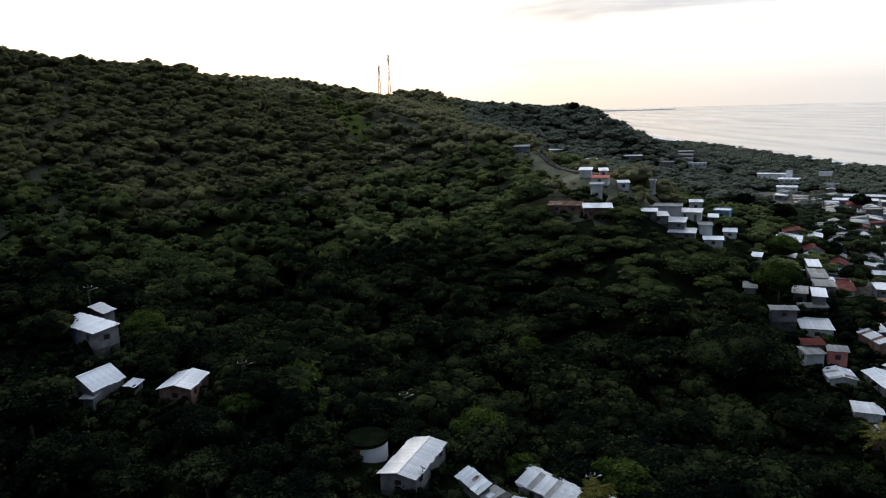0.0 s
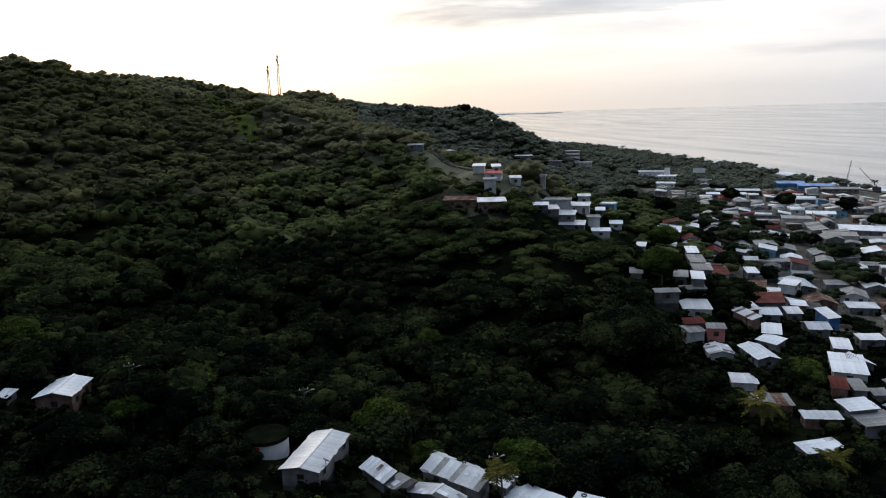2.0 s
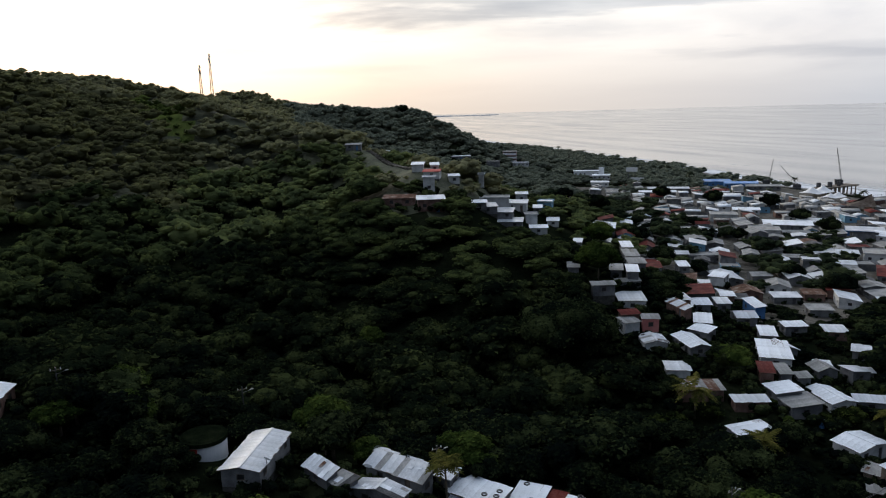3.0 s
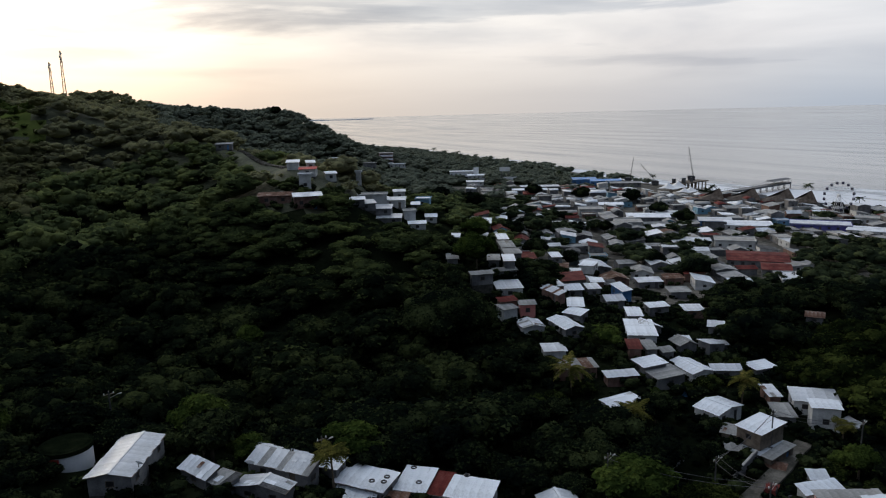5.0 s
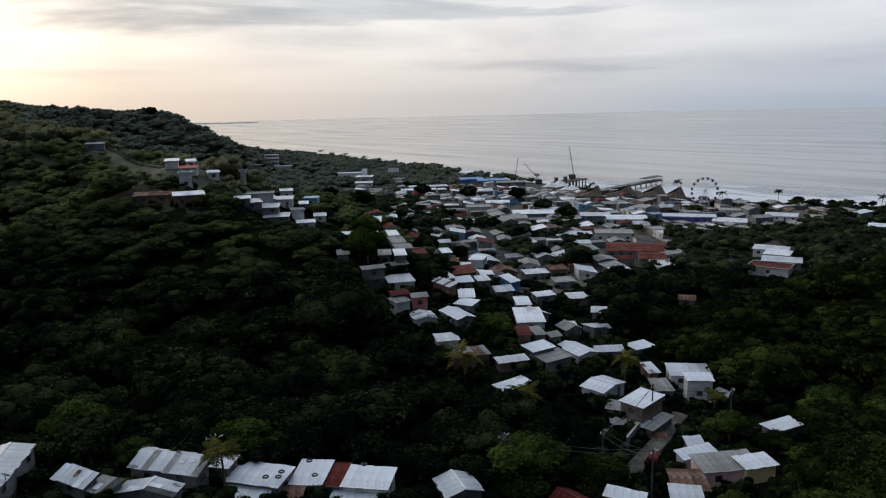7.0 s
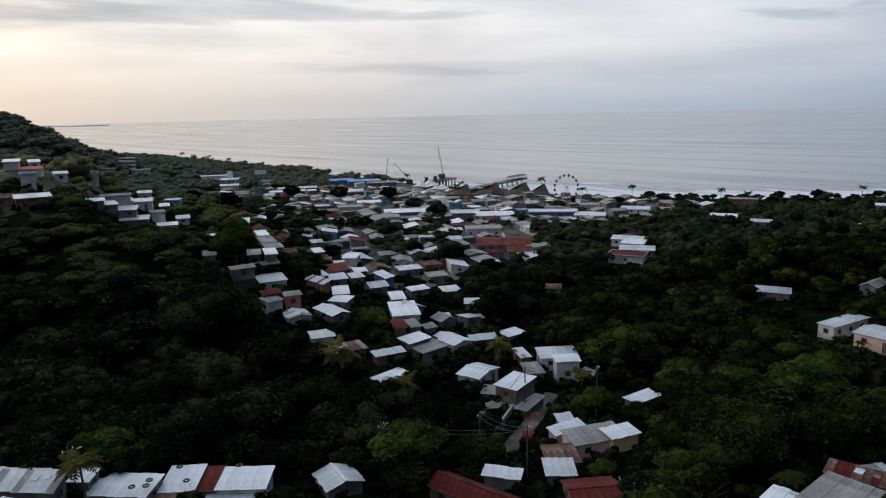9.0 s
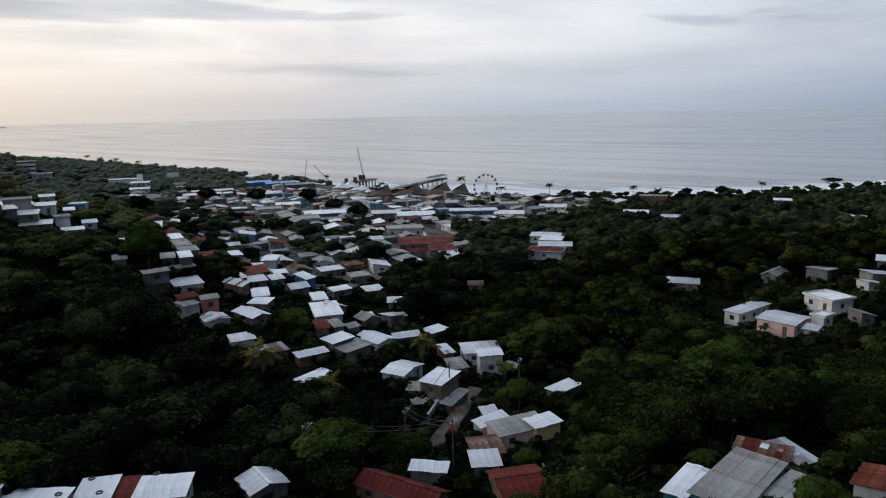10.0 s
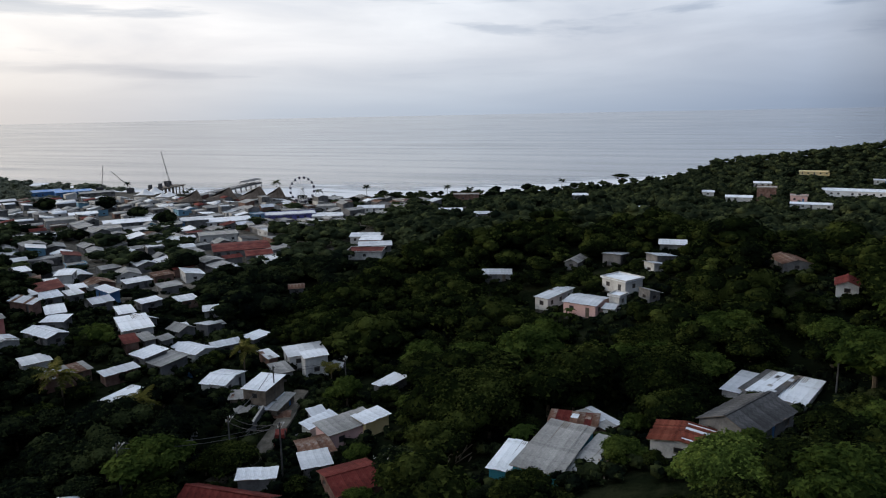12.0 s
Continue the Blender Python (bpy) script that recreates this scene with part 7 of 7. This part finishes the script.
for bx, by, br, bs in ((-64, 112, 4.6, 55), (-50, 113, 4.2, 56), (-38, 108, 4.4, 57), (-24, 104, 4.6, 58), (-16, 101, 4.0, 59), (-20, 92, 3.8, 60), (-78, 110, 4.8, 64)):
    big_tree(bx, by, br, br * 1.7, bs, M_LEAF if bs % 2 else M_LEAF_BRIGHT, "broad leafy tree on the crest of the spur", 4500, 0.20, 16)
for bx, by, br, bs in ((-14.0, 84.6, 1.9, 631), (-12.4, 83.6, 1.5, 632), (-9.0, 91.6, 1.8, 633)):
    big_tree(bx, by, br, br * 1.35, bs, M_LEAF, "dark bush grown up against the water tank", 1800, 0.2, 9)
big_tree(63, 11.0, 2.4, 3.8, 54, M_LEAF_BRIGHT, "leafy tree between two roofs", 3500, 0.13, 12)
banana_clump(73.5, 24.5, 6, 2.6, 61)
banana_clump(128, 36, 4, 2.6, 62)
palm(62.2, 92.5, 5.0, 3.7, 71)
palm(65.5, 80.0, 3.6, 3.1, 72)
palm(17.5, 75.5, 5.5, 2.4, 73)
palm(87.5, 80.5, 4.8, 2.7, 74)
palm(92.5, 66.0, 3.2, 1.8, 75)
rnd = random.Random(91)
for i in range(16):
    q = i / 15
    py = 128 + 330 * q + rnd.uniform(-6, 6)
    if 255 < py < 300 or 340 < py < 380:
        continue
    px = float(np.interp(py, SHORE_Y, SHORE_X)) - rnd.uniform(18, 60)
    palm(px, py, rnd.uniform(4.5, 7), rnd.uniform(2.4, 3.0), 300 + i, "tall coconut palm on the seafront", M_COAST)
palm(316, 256, 12, 3.0, 399, "tall coconut palm on the seafront", M_COAST)
for i in range(12):
    palm(262 + rnd.uniform(-14, 22), 560 + i * 7 + rnd.uniform(-3, 3), rnd.uniform(9, 13), 3.2, 340 + i, "tall haze-pale coconut palm on the far shore", M_FAR_COAST)


# ---- small things ----
def water_barrel(x, y, z, colour, label):
    root = empty_thing("water_barrel", x, y, z, label, "water tank")
    bm = B()
    rod(bm, (0, 0, 0), (0, 0, 1.1), 0.5, 0.5, 16)
    rod(bm, (0, 0, 1.1), (0, 0, 1.35), 0.5, 0.22, 16)
    part("drum", bm, colour, root)
    bm = B()
    rod(bm, (0, 0, 1.35), (0, 0, 1.42), 0.24, 0.24, 12)
    part("lid", bm, M_STEEL, root)


def car(x, y, yaw, paint, label):
    """A parked hatchback: body with cabin, glass, wheels and lamps."""
    root = empty_thing("car", x, y, ground_at(x, y) + 0.36, label, "car", yaw)
    bm = B()
    box(bm, 3.9, 1.62, 0.62, 0, 0, 0.22)
    r = box(bm, 2.3, 1.5, 0.58, -0.25, 0, 0.84, None, 0.82)
    part("body", bm, paint, root)
    bm = B()
    box(bm, 2.1, 1.53, 0.36, -0.25, 0, 0.92, None, 0.88)
    part("window_glass", bm, M_DARK, root)
    for sx in (-1.2, 1.25):
        for sy in (-0.78, 0.78):
            bm = B()
            rod(bm, (sx, sy - 0.1, 0.30), (sx, sy + 0.1, 0.30), 0.30, None, 14)
            part("wheel", bm, M_DARK, root)
    for sx, mt in ((1.96, M_WHITE), (-1.96, M_RED)):
        for sy in (-0.6, 0.6):
            bm = B()
            box(bm, 0.05, 0.3, 0.14, sx, sy, 0.58)
            part("headlight" if sx > 0 else "tail_light", bm, mt, root)


def tarp(x, y, z, w, d):
    root = empty_thing("tarpaulin", x, y, z, "white tarpaulin slung over a small frame", "tarpaulin", 30)
    bm = B()
    n = 8
    g = [[bm.verts.new((w * (i / n - 0.5), d * (j / n - 0.5), 1.5 + 0.5 * math.sin(math.pi * i / n) - 0.3 * math.sin(math.pi * j / n))) for j in range(n + 1)] for i in range(n + 1)]
    for i in range(n):
        for j in range(n):
            bm.faces.new((g[i][j], g[i + 1][j], g[i + 1][j + 1], g[i][j + 1]))
    part("sheet", bm, M_WHITE, root)
    for sx in (-0.5, 0.5):
        for sy in (-0.5, 0.5):
            bm = B()
            rod(bm, (sx * w, sy * d, -0.6), (sx * w, sy * d, 1.5), 0.04, None, 5)
            part("stake", bm, M_TIMBER, root)


def timber_heap(x, y, n, seed):
    root = empty_thing("timber_heap", x, y, ground_at(x, y), "loose grey planks and poles lying on a yard", "timber")
    r = random.Random(seed)
    for i in range(n):
        bm = B()
        a = r.uniform(-0.5, 0.5)
        ox, oy, L = r.uniform(-1.5, 1.5), r.uniform(-1.5, 1.5), r.uniform(2, 4)
        rod(bm, (ox - math.cos(a) * L / 2, oy - math.sin(a) * L / 2, 0.15 + 0.06 * i), (ox + math.cos(a) * L / 2, oy + math.sin(a) * L / 2, 0.3 + 0.06 * i), 0.07, 0.06, 6)
        part("plank", bm, M_TIMBER, root)


def awning(x, y, z, w, d, yaw, rise, material, label):
    """A sheet propped up over a door or a yard: ribbed sheets on a frame with thin props."""
    root = empty_thing("awning", x, y, z, label, "awning", yaw)
    m = pose(0, -d / 2, 0, math.degrees(math.atan2(rise, d)), 0, 0)
    slope(root, m, w, math.hypot(d, rise), material, random.Random(int(x * 10)))
    for sx in (-0.45, 0.45):
        bm = B()
        rod(bm, (sx * w, -d * 0.45, -2.4), (sx * w, -d * 0.45, 0.0), 0.05, None, 6)
        part("prop", bm, M_TIMBER, root)


def tyres_on(x, y, z, yaw, d, spots, h=2.2, rise=0.7):
    m = pose(x, y, z, 0, 0, yaw)
    for u, v in spots:
        p = m @ Vector((u, v, h + 0.20 + rise * (v / d + 0.5)))
        tyre(p.x, p.y, p.z, 0)


tyres_on(27.4, 74.2, 9.3, 51, 3.6, ((-1.6, -0.9), (1.2, 0.6)))
tyres_on(21.7, 75.9, 10.2, 57, 7.1, ((-1.8, -2.6), (-0.6, -2.7), (-2.0, -1.2)))
tyres_on(32.6, 68.6, 9.3, 46, 5.2, ((1.6, 1.4),))
dish(8.5, 78.7, ground_at(8.5, 78.7) + 2.6, 0.55, 150)
dish(4.2, 108.8, ground_at(4.2, 108.8) + 2.2, 0.6, 160)
dish(-3.2, 79.0, 17.6, 0.45, 140)
for px, py, colour, lb in ((74.5, 92.0, M_DARK, "black plastic water barrel on a block stand"), (80.5, 86.0, M_BLUE, "blue plastic water barrel beside a house"), (70.5, 56.5, M_DARK, "black plastic water barrel by the lane"),
                           (103.0, 90.5, M_DARK, "black plastic water barrel beside a shed"), (66.5, 13.5, M_BLUE, "blue plastic water barrel at the teal house")):
    water_barrel(px, py, ground_at(px, py), colour, lb)
car(69.8, 58.8, 35, M_RED_ROOF, "small dark red hatchback parked at the end of the lane")
car(160, 190, 62, M_WHITE, "white car parked in a town street")
car(190, 214, 62, M_STEEL, "dark car parked in a town street")
tarp(-75.5, 160.5, ground_at(-75.5, 160.5), 5.0, 3.0)
tarp(116.5, 15.8, ground_at(116.5, 15.8), 2.0, 1.6)
timber_heap(69.5, 31.5, 9, 3)
timber_heap(60.5, 12.0, 6, 4)
awning(60.2, 19.5, 14.2, 3.9, 1.3, -98, 0.35, M_ZINC, "bent zinc awning before a teal house")
awning(61.8, 16.7, 13.6, 1.1, 0.7, -96, 0.35, M_ZINC, "small zinc awning over a teal house window")
awning(75.5, 67.2, 6.4, 1.0, 3.4, -14, 0.4, M_WHITE_ROOF, "loose bright sheet propped before a timber house")
awning(74.6, 69.6, 6.9, 2.6, 2.2, -40, 0.3, M_GREY_ROOF, "weathered sheet awning at a timber house")
awning(77.0, 64.6, 5.9, 3.2, 1.8, -60, 0.3, M_RUST_ROOF, "rusty sheet awning over a yard")
awning(13.0, 82.9, 14.4, 9.0, 1.2, -49, 0.12, M_ZINC, "long strip of zinc behind a patched roof")
